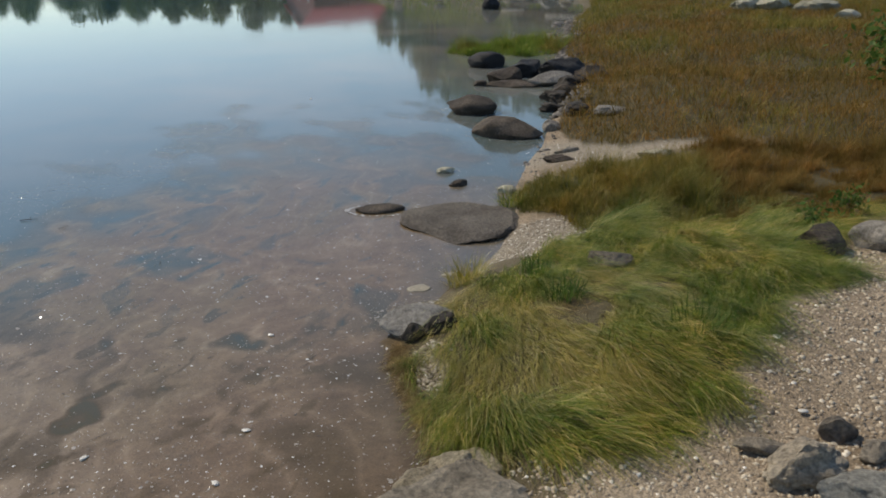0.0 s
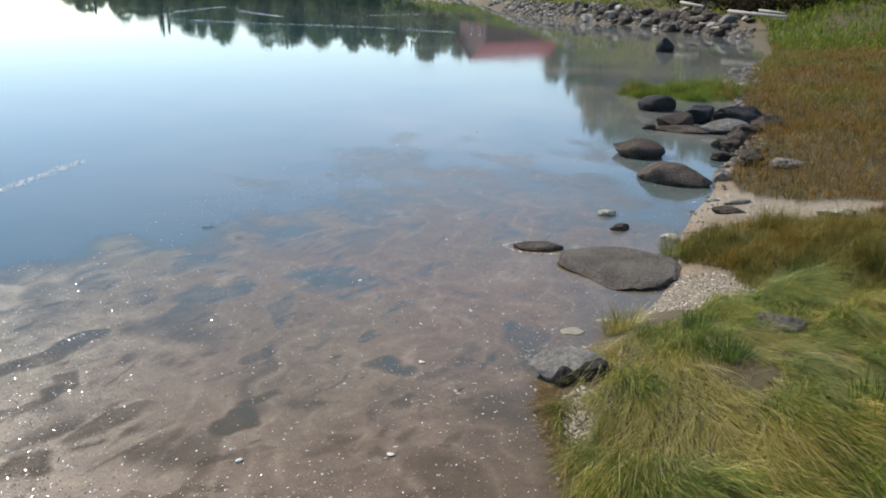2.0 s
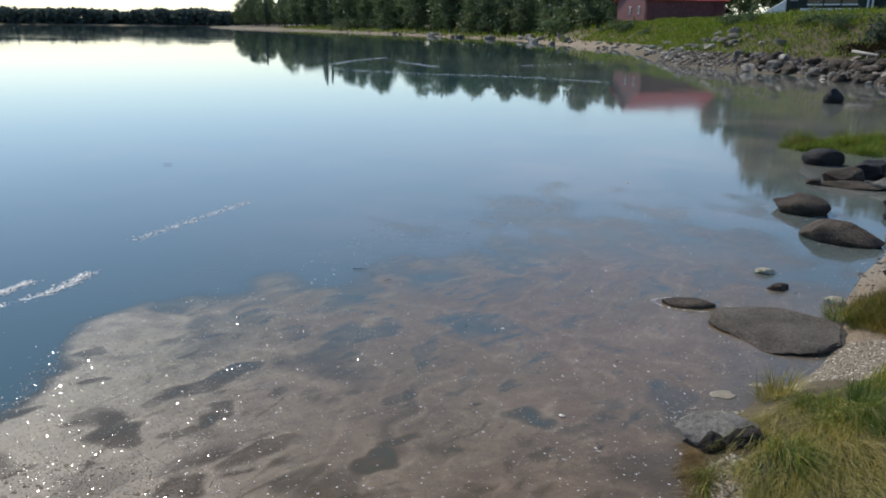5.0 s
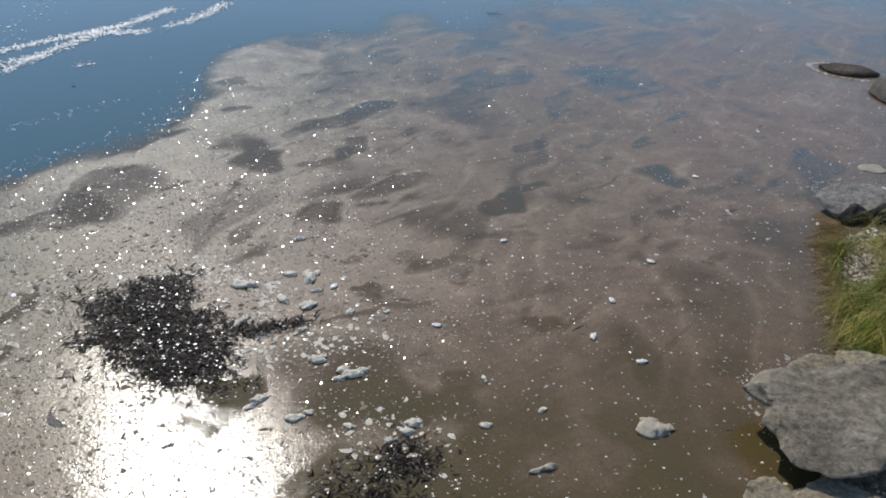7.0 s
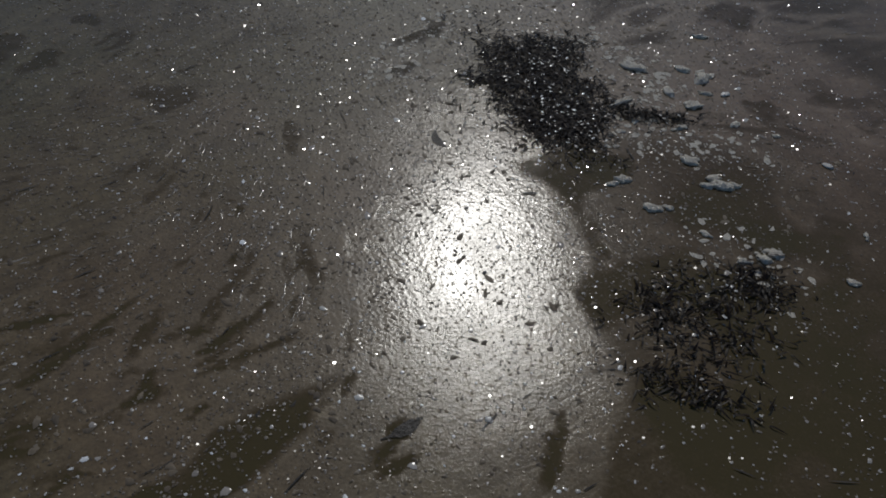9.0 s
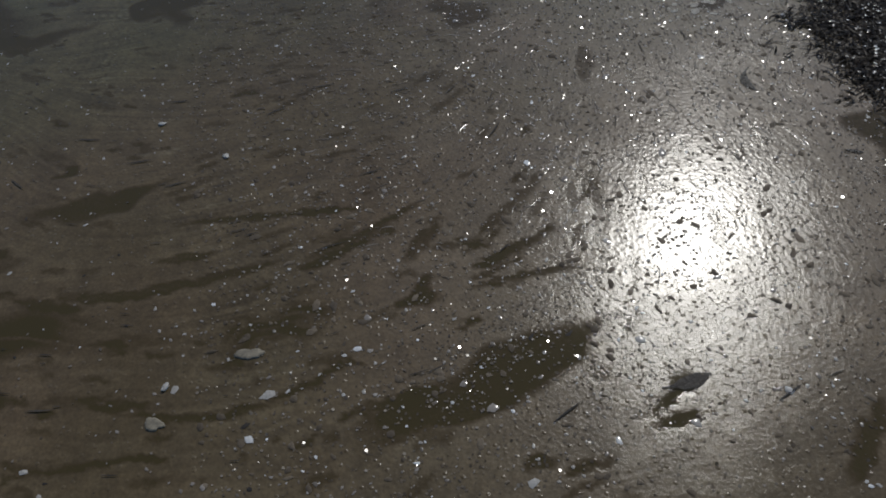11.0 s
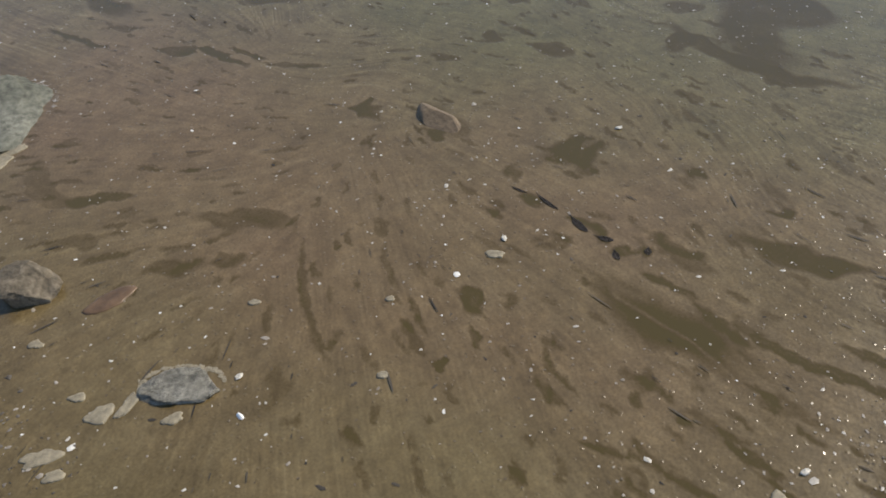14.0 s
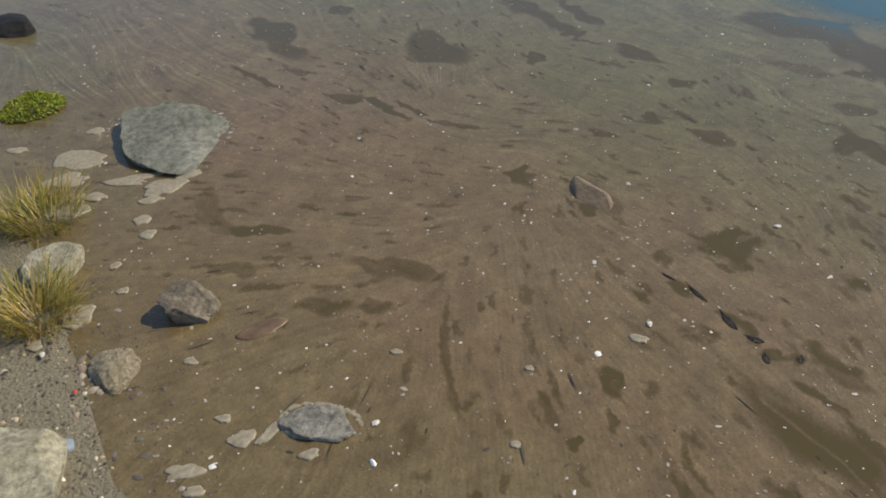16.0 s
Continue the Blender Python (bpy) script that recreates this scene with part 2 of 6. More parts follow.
ROCK_PALE = stone_material("pale_boulder", (0.32, 0.29, 0.20), (0.44, 0.41, 0.30), (0.55, 0.52, 0.42))
ROCK_BLACK = stone_material("wet_black_rock", (0.012, 0.012, 0.013), (0.022, 0.021, 0.020), (0.045, 0.04, 0.037), rough=0.6)
RIPRAP = stone_material("riprap_stone", (0.17, 0.155, 0.13), (0.32, 0.295, 0.25), (0.50, 0.46, 0.40), scale=3, spread=0.6)
GRAVEL = pebble_material("shingle", [(0.0, (0.11, 0.083, 0.055)), (0.25, (0.245, 0.188, 0.125)), (0.7, (0.385, 0.312, 0.218)), (0.97, (0.53, 0.455, 0.345)), (1.0, (0.74, 0.69, 0.60))])
ROCK_GREY = stone_material("slate_grey_rock", (0.19, 0.18, 0.15), (0.27, 0.258, 0.22), (0.36, 0.345, 0.30), relief=0.02)
ROCK_SLATE = stone_material("green_slate", (0.15, 0.155, 0.125), (0.22, 0.225, 0.185), (0.29, 0.295, 0.25), scale=9, relief=0.012)
SHELLS = pebble_material("shell_sand", [(0.0, (0.13, 0.10, 0.066)), (0.4, (0.22, 0.178, 0.122)), (0.9, (0.33, 0.28, 0.21)), (1.0, (0.7, 0.66, 0.57))])
FOAM = pebble_material("foam_flecks", [(0.0, (0.20, 0.17, 0.13)), (0.5, (0.32, 0.28, 0.23)), (0.85, (0.48, 0.45, 0.39)), (1.0, (0.80, 0.79, 0.75))])
SPECKS = pebble_material("dark_specks", [(0.0, (0.018, 0.015, 0.012)), (0.6, (0.04, 0.032, 0.024)), (1.0, (0.075, 0.06, 0.042))])
WHITE_FOAM = pebble_material("white_foam", [(0.0, (0.50, 0.49, 0.46)), (0.6, (0.70, 0.69, 0.66)), (1.0, (0.86, 0.85, 0.83))])
FOAM.node_tree.nodes["Principled BSDF"].inputs["Roughness"].default_value = 0.14
FROTH = plain_material("froth", (0.64, 0.565, 0.44), 0.2, 260, 0.5, 0.02)
TAN_FROTH = plain_material("tan_froth", (0.40, 0.345, 0.25), 0.4, 260, 0.5, 0.03)
ROCK_TAN = stone_material("tan_dusty_stone", (0.21, 0.175, 0.13), (0.32, 0.272, 0.205), (0.43, 0.375, 0.29), relief=0.025)
ROCK_CRUSTED = stone_material("crusted_stone", (0.36, 0.295, 0.19), (0.50, 0.425, 0.295), (0.62, 0.54, 0.40), scale=24, relief=0.05)
ROCK_CREAM = stone_material("cream_granite", (0.20, 0.165, 0.118), (0.35, 0.298, 0.222), (0.48, 0.415, 0.32), scale=11, relief=0.05)
ROCK_LIGHT = stone_material("light_grey_stone", (0.21, 0.192, 0.165), (0.30, 0.28, 0.248), (0.39, 0.37, 0.33), scale=12, relief=0.012)
CRUST = plain_material("dried_scum", (0.245, 0.21, 0.145), 0.6, 70, 0.35, 0.006)
SHELL = plain_material("white_shell", (0.52, 0.49, 0.43), 0.4, 90, 0.2)
CLOT = pebble_material("scum_clots", [(0.0, (0.075, 0.056, 0.035)), (0.6, (0.125, 0.095, 0.06)), (1.0, (0.19, 0.15, 0.10))])
GLINT = pebble_material("wet_flecks", [(0.0, (0.10, 0.076, 0.047)), (0.6, (0.155, 0.122, 0.08)), (1.0, (0.27, 0.23, 0.175))])
GLINT.node_tree.nodes["Principled BSDF"].inputs["Roughness"].default_value = 0.14
WEED = blade_material("eelgrass", [(0.0, (0.010, 0.008, 0.008)), (0.6, (0.026, 0.019, 0.014)), (0.95, (0.060, 0.043, 0.028)), (1.0, (0.13, 0.105, 0.08))], 0.42, 0.0)
GREEN = blade_material("green_salt_grass", [(0.0, (0.055, 0.115, 0.014)), (0.35, (0.14, 0.20, 0.028)), (0.65, (0.265, 0.27, 0.050)), (0.84, (0.46, 0.375, 0.125)), (1.0, (0.66, 0.54, 0.28))], 0.4, 0.32)
BROWN = blade_material("russet_salt_grass", [(0.0, (0.115, 0.092, 0.020)), (0.4, (0.182, 0.112, 0.027)), (0.75, (0.235, 0.138, 0.038)), (0.97, (0.30, 0.19, 0.065)), (1.0, (0.42, 0.31, 0.15))], 0.75, 0.30)
LAWN = blade_material("bank_grass", [(0.0, (0.10, 0.165, 0.018)), (0.5, (0.18, 0.255, 0.032)), (1.0, (0.29, 0.31, 0.07))], 0.75)
BRIGHT = blade_material("bright_grass", [(0.0, (0.09, 0.15, 0.015)), (0.5, (0.16, 0.23, 0.03)), (1.0, (0.26, 0.28, 0.06))], 0.7)
# leaves of the far trees and bushes, with haze's pale bluish cast in the colour
HAZED_LEAF = blade_material("leaves", [(0.0, (0.065, 0.095, 0.045)), (0.5, (0.105, 0.145, 0.075)), (1.0, (0.15, 0.19, 0.10))], 0.5, 0.2)
SPROUT = blade_material("shore_leaves", [(0.0, (0.045, 0.085, 0.016)), (0.5, (0.08, 0.14, 0.028)), (1.0, (0.14, 0.20, 0.05))], 0.5, 0.2)
# the paler far trees, coloured for haze in the same way
HAZED_LEAF_LIGHT = blade_material("hazed_light_leaves", [(0.0, (0.09, 0.13, 0.055)), (0.5, (0.13, 0.18, 0.085)), (1.0, (0.19, 0.23, 0.11))], 0.5, 0.2)
# blue-grey haze over the distant woods is mixed into this leaf colour
HAZED_FAR_LEAF = blade_material("hazed_far_leaves", [(0.0, (0.06, 0.085, 0.08)), (0.5, (0.085, 0.115, 0.11)), (1.0, (0.11, 0.14, 0.13))], 0.8, 0.2)
BANK_STAND_IN = blade_material("bank_stand_in", [(0.0, (0.016, 0.012, 0.007)), (0.6, (0.035, 0.026, 0.014)), (1.0, (0.07, 0.05, 0.025))], 0.8, 0.2)
DARK_STONES = pebble_material("dark_shore_stones", [(0.0, (0.035, 0.03, 0.024)), (0.5, (0.075, 0.064, 0.052)), (0.9, (0.14, 0.12, 0.10)), (1.0, (0.30, 0.27, 0.23))])
SCUM_STONE = plain_material("scum_coated_stone", (0.15, 0.108, 0.068), 0.8, 60, 0.4, 0.005)
# peat of the meadow edge; also colours the lumps that stand for shade
PEAT_AND_SHADE = plain_material("wet_peat_and_shade", (0.026, 0.019, 0.012), 0.9, 22, 0.6, 0.02)
NEEDLE = blade_material("needles", [(0.0, (0.04, 0.06, 0.04)), (0.6, (0.065, 0.09, 0.06)), (1.0, (0.09, 0.115, 0.075))], 0.6, 0.1)
BARK = plain_material("bark", (0.07, 0.055, 0.042), 0.9, 6, 0.5, 0.03)
DRIFT = plain_material("driftwood", (0.42, 0.38, 0.33), 0.85, 18, 0.35, 0.008)
ROT = plain_material("rotted_leaf", (0.034, 0.024, 0.015), 0.45, 120, 0.5)
TWIG = plain_material("wet_twig", (0.05, 0.04, 0.03), 0.5, 60, 0.4)
RED_WALL = plain_material("faded_red_boards", (0.21, 0.085, 0.085), 0.8, 4, 0.3)
RED_ROOF = plain_material("red_metal_roof", (0.40, 0.055, 0.045), 0.5, 3, 0.25)
DARK_GREEN = plain_material("dark_green_boards", (0.020, 0.032, 0.026), 0.75, 5, 0.35)
WHITE = plain_material("white_paint", (0.72, 0.72, 0.70), 0.6, 8, 0.12)
RUST = plain_material("rust_stain_film", (0.125, 0.075, 0.040), 0.45, 25, 0.5)
BLUE_CHIP = plain_material("blue_grey_stone", (0.20, 0.25, 0.30), 0.6, 50, 0.25)
RED_CHIP = plain_material("red_plastic", (0.55, 0.05, 0.03), 0.4, 50, 0.2)
GLASS = plain_material("dark_window_glass", (0.02, 0.022, 0.024), 0.08, 5, 0.2, 0.0)


def ground_material():
    m, n, l, b = material("shore_ground")
    big, fine = texture(n, l, 1.2, 6), texture(n, l, 70, 8, 0.75)
    c = ramp(n, l, big.outputs[0], [(0.3, (0.20, 0.150, 0.100)), (0.5, (0.29, 0.228, 0.160)), (0.7, (0.39, 0.322, 0.240))])
    f = ramp(n, l, fine.outputs[0], [(0.3, (0.5, 0.48, 0.45)), (0.65, (1.15, 1.12, 1.05))])
    c = mix_colour(n, l, 0.85, c, f, "MULTIPLY")
    grit = texture(n, l, 115, kind="ShaderNodeTexVoronoi")
    g = ramp(n, l, grit.outputs["Color"], [(0.1, (0.55, 0.53, 0.50)), (0.6, (1.0, 0.98, 0.95)), (0.95, (1.45, 1.42, 1.36))])
    c = mix_colour(n, l, 0.85, c, g, "MULTIPLY")
    turf = n.new("ShaderNodeAttribute")
    turf.attribute_name = "turf"
    soil = ramp(n, l, fine.outputs[0], [(0.3, (0.048, 0.037, 0.014)), (0.7, (0.095, 0.072, 0.028))])
    pale = n.new("ShaderNodeAttribute")
    pale.attribute_name = "pale"
    sand = ramp(n, l, fine.outputs[0], [(0.3, (0.19, 0.15, 0.10)), (0.7, (0.33, 0.28, 0.21))])
    c = mix_colour(n, l, pale.outputs["Fac"], c, sand)
    mud = n.new("ShaderNodeAttribute")
    mud.attribute_name = "mud"
    silt = ramp(n, l, fine.outputs[0], [(0.3, (0.125, 0.108, 0.068)), (0.7, (0.215, 0.19, 0.13))])
    c = mix_colour(n, l, mud.outputs["Fac"], c, silt)
    l.new(mix_colour(n, l, turf.outputs["Fac"], c, soil), b.inputs["Base Color"])
    b.inputs["Roughness"].default_value = 0.9
    stones = bump(n, l, math_node(n, l, "SUBTRACT", 1.0, grit.outputs["Distance"]), 0.7, 0.006, b)
    bump(n, l, fine.outputs[0], 0.6, 0.015, b, stones)
    return m


GROUND = ground_material()

# ---- the lie of the land ----
SHORE = [(-60, -300), (-10, -60), (-3, -20), (-1.4, -9), (-0.8, -5.5), (-0.35, -3.5), (-0.06, -2.35), (0.04, -1.85), (0.13, -1.5), (0.24, -1.12), (0.16, -0.6),
         (-0.05, 0.0), (0.0, 0.7), (0.24, 1.4), (0.45, 2.0), (0.55, 2.5), (0.55, 2.95), (0.54, 3.26), (0.46, 3.56), (0.33, 3.78), (0.32, 4.08), (0.55, 4.65),
         (0.76, 5.05), (0.89, 5.69), (0.91, 6.31), (1.03, 7.01), (1.17, 7.52), (1.35, 8.59), (1.57, 9.79), (1.95, 11.2), (1.75, 12.6), (2.1, 15.0)]
SHORE += [(2.6, 19.2), (3.3, 22), (3.6, 27), (2.9, 29.7), (2.1, 32.3), (0.3, 34.8), (-3, 37.9), (-6.7, 43.4), (-13.4, 67.4), (-24.5, 87), (-41.6, 116), (-76.8, 155),
          (-132, 212), (-214, 291), (-309, 376), (-520, 640), (-700, 1100), (-700, 2500)]
LAND = SHORE + [(3000, 2500), (3000, -3000), (-60, -3000)]
MOUNDS = [(1.15, 3.95, 0.65, 0.10), (1.6, 4.6, 0.8, 0.06), (1.5, 6.1, 0.6, 0.07), (2.4, 9.3, 1.1, 0.10), (1.25, 14.2, 0.7, 0.10)]


def inland(x, y):
    """Metres from the waterline, above zero on land."""
    d = to_line(SHORE, x, y)
    s = np.where(inside(LAND, x, y), d, -d)
    return np.maximum(s, np.hypot(x, y) - 1100 - 0.25 * x)


def height(x, y):
    x, y = np.asarray(x, float), np.asarray(y, float)
    s = inland(x, y)
    near = np.interp(s, [0, 0.3, 1, 2, 4, 8, 15, 40, 200], [0, 0.04, 0.11, 0.18, 0.30, 0.48, 0.75, 1.5, 4])
    bank = np.interp(s, [0, 0.8, 2.2, 4.2, 7, 16, 200], [0, 0.28, 0.75, 1.85, 2.45, 2.75, 6])
    far = np.interp(s, [0, 3, 10, 40, 300], [0, 0.35, 1.2, 2.2, 4])
    k1, k2 = smoothstep(22, 33, y), smoothstep(80, 130, y)
    z = near * (1 - k1) + (bank * (1 - k2) + far * k2) * k1
    for mx, my, r, h in MOUNDS:
        z = z + h * np.exp(-((x - mx) ** 2 + (y - my) ** 2) / r**2) * smoothstep(0, 0.2, s)
    z = z + np.where(s > 0, (hash_noise(x, y, 0.5, 3) - 0.5) * 0.05 * np.minimum(s, 1) + (hash_noise(x, y, 0.9, 4) - 0.4) * 0.14 * smoothstep(0.3, 1.0, s) * smoothstep(5, 9, y), 0)
    return np.where(s > 0, z, np.maximum(-0.02 - 0.16 * -s, -1.5))


def gz(x, y):
    return float(height(np.array([x]), np.array([y]))[0])


TURF = [(0.36, 3.75), (0.45, 3.5), (0.55, 3.22), (0.75, 3.08), (1.2, 3.08), (1.52, 3.32), (1.72, 3.75), (2.0, 4.05), (2.42, 4.30), (2.25, 4.6), (2.6, 5.0), (3.4, 5.5), (3.6, 6.6),
        (2.7, 7.05), (2.2, 6.92), (1.9, 6.62), (1.5, 6.48), (1.05, 6.32), (0.93, 6.05), (0.94, 5.75), (1.15, 5.55), (1.24, 5.2), (0.94, 4.80), (0.70, 4.50), (0.45, 4.15)]
MEADOW = [(1.40, 8.15), (1.44, 7.72), (1.60, 7.42), (1.85, 7.28), (2.2, 7.24), (2.6, 7.22), (3.0, 7.1), (3.6, 6.7), (6, 5.6), (14, 8), (16, 20), (9, 24), (4.6, 26), (3.9, 26), (3.5, 22), (2.75, 19), (2.2, 15), (1.95, 13), (2.1, 11.3), (1.7, 9.7)]


def build_ground():
    n = 360
    u = np.linspace(-9.3, 9.3, n)
    x, y = np.meshgrid(1.0 + 0.3 * np.sinh(u), 3.5 + 0.3 * np.sinh(u))
    z = height(x, y)
    verts = np.stack([x, y, z], -1).reshape(-1, 3)
    i = np.arange(n * n).reshape(n, n)
    quads = np.stack([i[:-1, :-1], i[:-1, 1:], i[1:, 1:], i[1:, :-1]], -1).reshape(-1)
    me = mesh_arrays("ground", verts, quads, np.full((n - 1) ** 2, 4))
    s = inland(x, y)
    turf = (inside(TURF, x, y) | inside(MEADOW, x, y)) * 1.0
    turf = np.maximum(turf, smoothstep(1.3, 2.4, s) * (y > 28))
    turf = np.maximum(turf, smoothstep(0.3, 0.8, s) * (y > 12) * (y < 29))
    turf = np.maximum(turf, smoothstep(4, 8, s) * (y < 4) * 0.8)
    turf = np.maximum(turf, smoothstep(8.5, 9.1, y) * (y < 29) * 0.9)
    turf = np.maximum(turf, smoothstep(20, 26, y) * smoothstep(80, 55, y) * 0.85)
    near = to_line(TURF + TURF[:1], x, y)
    turf = np.maximum(turf, smoothstep(0.30, 0.12, near) * (x < 0.95) * (y < 5.2) * 0.9)
    turf = np.maximum(turf, smoothstep(0.7, 0.3, s) * smoothstep(-2.0, -2.3, y) * (y > -4) * 0.6)
    pale = smoothstep(0.25, 0.0, to_line([(1.15, 7.2), (1.7, 7.3), (2.1, 7.36)], x, y) - 0.25) + smoothstep(0.15, 0.0, to_line([(0.95, 5.1), (1.15, 5.3)], x, y) - 0.1)
    at = me.attributes.new("pale", "FLOAT", "POINT")
    at.data.foreach_set("value", np.clip(pale, 0, 1).ravel().astype(np.float32))
    mud = me.attributes.new("mud", "FLOAT", "POINT")
    mud.data.foreach_set("value", (smoothstep(0.55, 0.25, s) * smoothstep(-0.7, -1.0, y) * (y > -4)).ravel().astype(np.float32))
    a = me.attributes.new("turf", "FLOAT", "POINT")
    a.data.foreach_set("value", turf.ravel().astype(np.float32))
    return tagged(link_mesh("ground", me, GROUND), "sandy gravel shore rising to a grassy bank", "ground", kind="structure")


build_ground()


def wisps(x, y):
    """Thin wisps of scum spread over the sheltered corner of the inlet."""
    s = inland(x, y)
    veil = smoothstep(-15, -2, s) * (0.45 + 0.55 * hash_noise(x, y, 3.5, 15)) * smoothstep(3.0, 11, y) * smoothstep(60, 34, y)
    return np.maximum(veil, 0.5 * smoothstep(-30, -4, s) * smoothstep(0.45, 0.8, hash_noise(x * 0.5, y, 9, 16)) * smoothstep(20, 40, y) * smoothstep(200, 90, y))


def build_water():
    n = 181
    u = np.linspace(-9.2, 9.2, n)
    x, y = np.meshgrid(0.6 * np.sinh(u), 12 + 0.6 * np.sinh(u))
    i = np.arange(n * n).reshape(n, n)
    quads = np.stack([i[:-1, :-1], i[:-1, 1:], i[1:, 1:], i[1:, :-1]], -1).reshape(-1)
    me = mesh_arrays("water", np.stack([x, y, 0 * x], -1).reshape(-1, 3), quads, np.full((n - 1) ** 2, 4))
    veil = wisps(x, y)
    at = me.attributes.new("veil", "FLOAT", "POINT")
    at.data.foreach_set("value", np.clip(veil, 0, 1).ravel().astype(np.float32))
    return tagged(link_mesh("water", me, WATER), "calm blue inlet water mirroring sky and trees", "water", kind="structure")


build_water()

# ---- floating film ----
# each opening: centre, half length, half width, angle, bow in metres, how far it is cleared
OPEN_NORTH_1 = [(-1.87, 3.08, 0.175, 0.091, 63, -0.049, 0.85), (-2.08, 3.22, 0.152, 0.099, 59, 0.002, 0.6), (-1.83, 3.7, 0.271, 0.076, 74, -0.006, 0.9), (-1.61, 3.41, 0.15, 0.039, 102, 0, 0.9),
                (-1.21, 3.23, 0.168, 0.046, 74, 0.022, 0.8), (-0.76, 3.35, 0.102, 0.061, 49, 0, 1), (-0.76, 3.54, 0.103, 0.027, 57, 0, 0.8), (-0.31, 3.97, 0.125, 0.075, 29, 0, 0.85),
                (-0.21, 3.66, 0.056, 0.044, 50, 0, 0.65), (-1.52, 4.55, 0.267, 0.107, 59, -0.006, 0.6), (-1.08, 4.45, 0.197, 0.038, 104, 0, 0.6), (-1.18, 4.89, 0.127, 0.046, 79, 0, 0.5)]
OPEN_NORTH_2 = [(-0.93, 3.89, 0.111, 0.037, 58, 0, 0.65), (-0.28, 2.75, 0.092, 0.026, 31, 0, 0.8), (-0.72, 3.1, 0.063, 0.02, 25, 0, 0.7), (-0.65, 2.94, 0.087, 0.018, 25, 0, 0.5),
                (-1.33, 2.94, 0.106, 0.055, 67, 0, 0.7), (-0.54, 4.24, 0.05, 0.048, 55, 0, 0.8), (-0.96, 3.13, 0.142, 0.041, 72, 0.021, 0.5), (-2.36, 2.91, 0.223, 0.033, 79, 0.014, 0.8),
                (-2.33, 3.45, 0.081, 0.029, 41, 0, 0.7), (-1.85, 4.89, 0.18, 0.092, 33, 0, 0.45), (-2.12, 2.57, 0.262, 0.122, 80, 0.023, 0.65), (-1.91, 3.43, 0.128, 0.038, 90, 0, 0.6)]
OPEN_NORTH_3 = [(-0.95, 4.9, 0.191, 0.09, 82, 0, 0.4), (-0.83, 2.59, 0.041, 0.039, 28, 0, 0.8), (-0.16, 3.29, 0.038, 0.033, 35, 0, 0.7), (-1.01, 2.69, 0.05, 0.02, 71, 0, 0.6),
                (-1.45, 2.63, 0.094, 0.033, 80, 0, 0.6), (-2.6, 3.68, 0.044, 0.049, 23, 0, 0.6), (-1.97, 3.2, 0.151, 0.092, 7, -0.047, 0.5), (-0.94, 4.93, 0.124, 0.195, 35, 0, 0.45),
                (-1.14, 6.14, 0.092, 0.122, 180, 0, 0.55), (-2.36, 7.48, 0.128, 0.121, 55, 0, 0.5), (-1.12, 6.75, 0.156, 0.093, 42, 0, 0.4)]
# six 0.4 entries near (-0.9, 1.2) put the dark of scum folds in
OPEN_MIDDLE_1 = [(-0.45, 0.76, 0.25, 0.046, 100, -0.005, 1), (-1, 0.38, 0.216, 0.01, 83, -0.001, 0.7), (-0.9, 0.57, 0.149, 0.01, 112, -0.011, 0.9), (-0.69, 0.65, 0.055, 0.02, 115, -0.008, 0.85),
                 (-0.83, 0.69, 0.076, 0.014, 136, -0.005, 0.6), (-0.52, 0.39, 0.069, 0.008, 109, -0.005, 0.85), (-0.44, 0.52, 0.066, 0.009, 102, -0.004, 0.85), (-0.73, 0.82, 0.044, 0.009, 96, 0, 0.7),
                 (-0.67, 0.89, 0.127, 0.008, 92, 0.001, 0.6), (-0.31, 1.02, 0.048, 0.015, 100, -0.003, 0.4), (-0.84, 1.1, 0.121, 0.014, -13, 0.001, 0.4), (-0.86, 1.27, 0.03, 0.015, 171, 0, 0.4)]
OPEN_MIDDLE_2 = [(-0.87, 1.05, 0.06, 0.007, 160, 0, 0.4), (-1.51, 1.71, 0.047, 0.043, 85, 0, 0.7), (-0.34, 0.62, 0.049, 0.016, 88, 0, 0.45), (-0.25, 0.79, 0.039, 0.012, 96, 0, 0.6),
                 (-0.85, 0.5, 0.091, 0.01, 109, -0.012, 0.8), (-0.77, 0.89, 0.095, 0.01, 107, -0.013, 0.8), (-0.89, 0.9, 0.129, 0.012, 128, -0.012, 0.5), (-0.9, 1.14, 0.127, 0.02, -6, -0.013, 0.4),
                 (-1.37, 1.25, 0.073, 0.019, 165, 0, 0.55), (-0.88, 1.22, 0.044, 0.01, 166, 0, 0.4), (-0.96, 1.35, 0.049, 0.018, 168, 0, 0.4), (-0.35, 2.26, 0.115, 0.076, 66, 0, 0.5)]
OPEN_MIDDLE_3 = [(-0.04, 2.05, 0.031, 0.045, 55, 0, 0.6), (-2.08, 0.67, 0.076, 0.027, 119, 0, 0.7), (-2.26, 0.59, 0.075, 0.033, 84, 0, 0.7), (-2.29, 0.87, 0.056, 0.035, 91, 0, 0.7),
                 (-0.72, 1.79, 0.178, 0.04, -16, 0.029, 0.35), (-0.32, 1.9, 0.148, 0.063, 52, 0.008, 0.4), (-1.73, 0.98, 0.092, 0.042, 73, 0, 0.5), (-2.16, 2.3, 0.188, 0.099, 69, -0.083, 0.6),
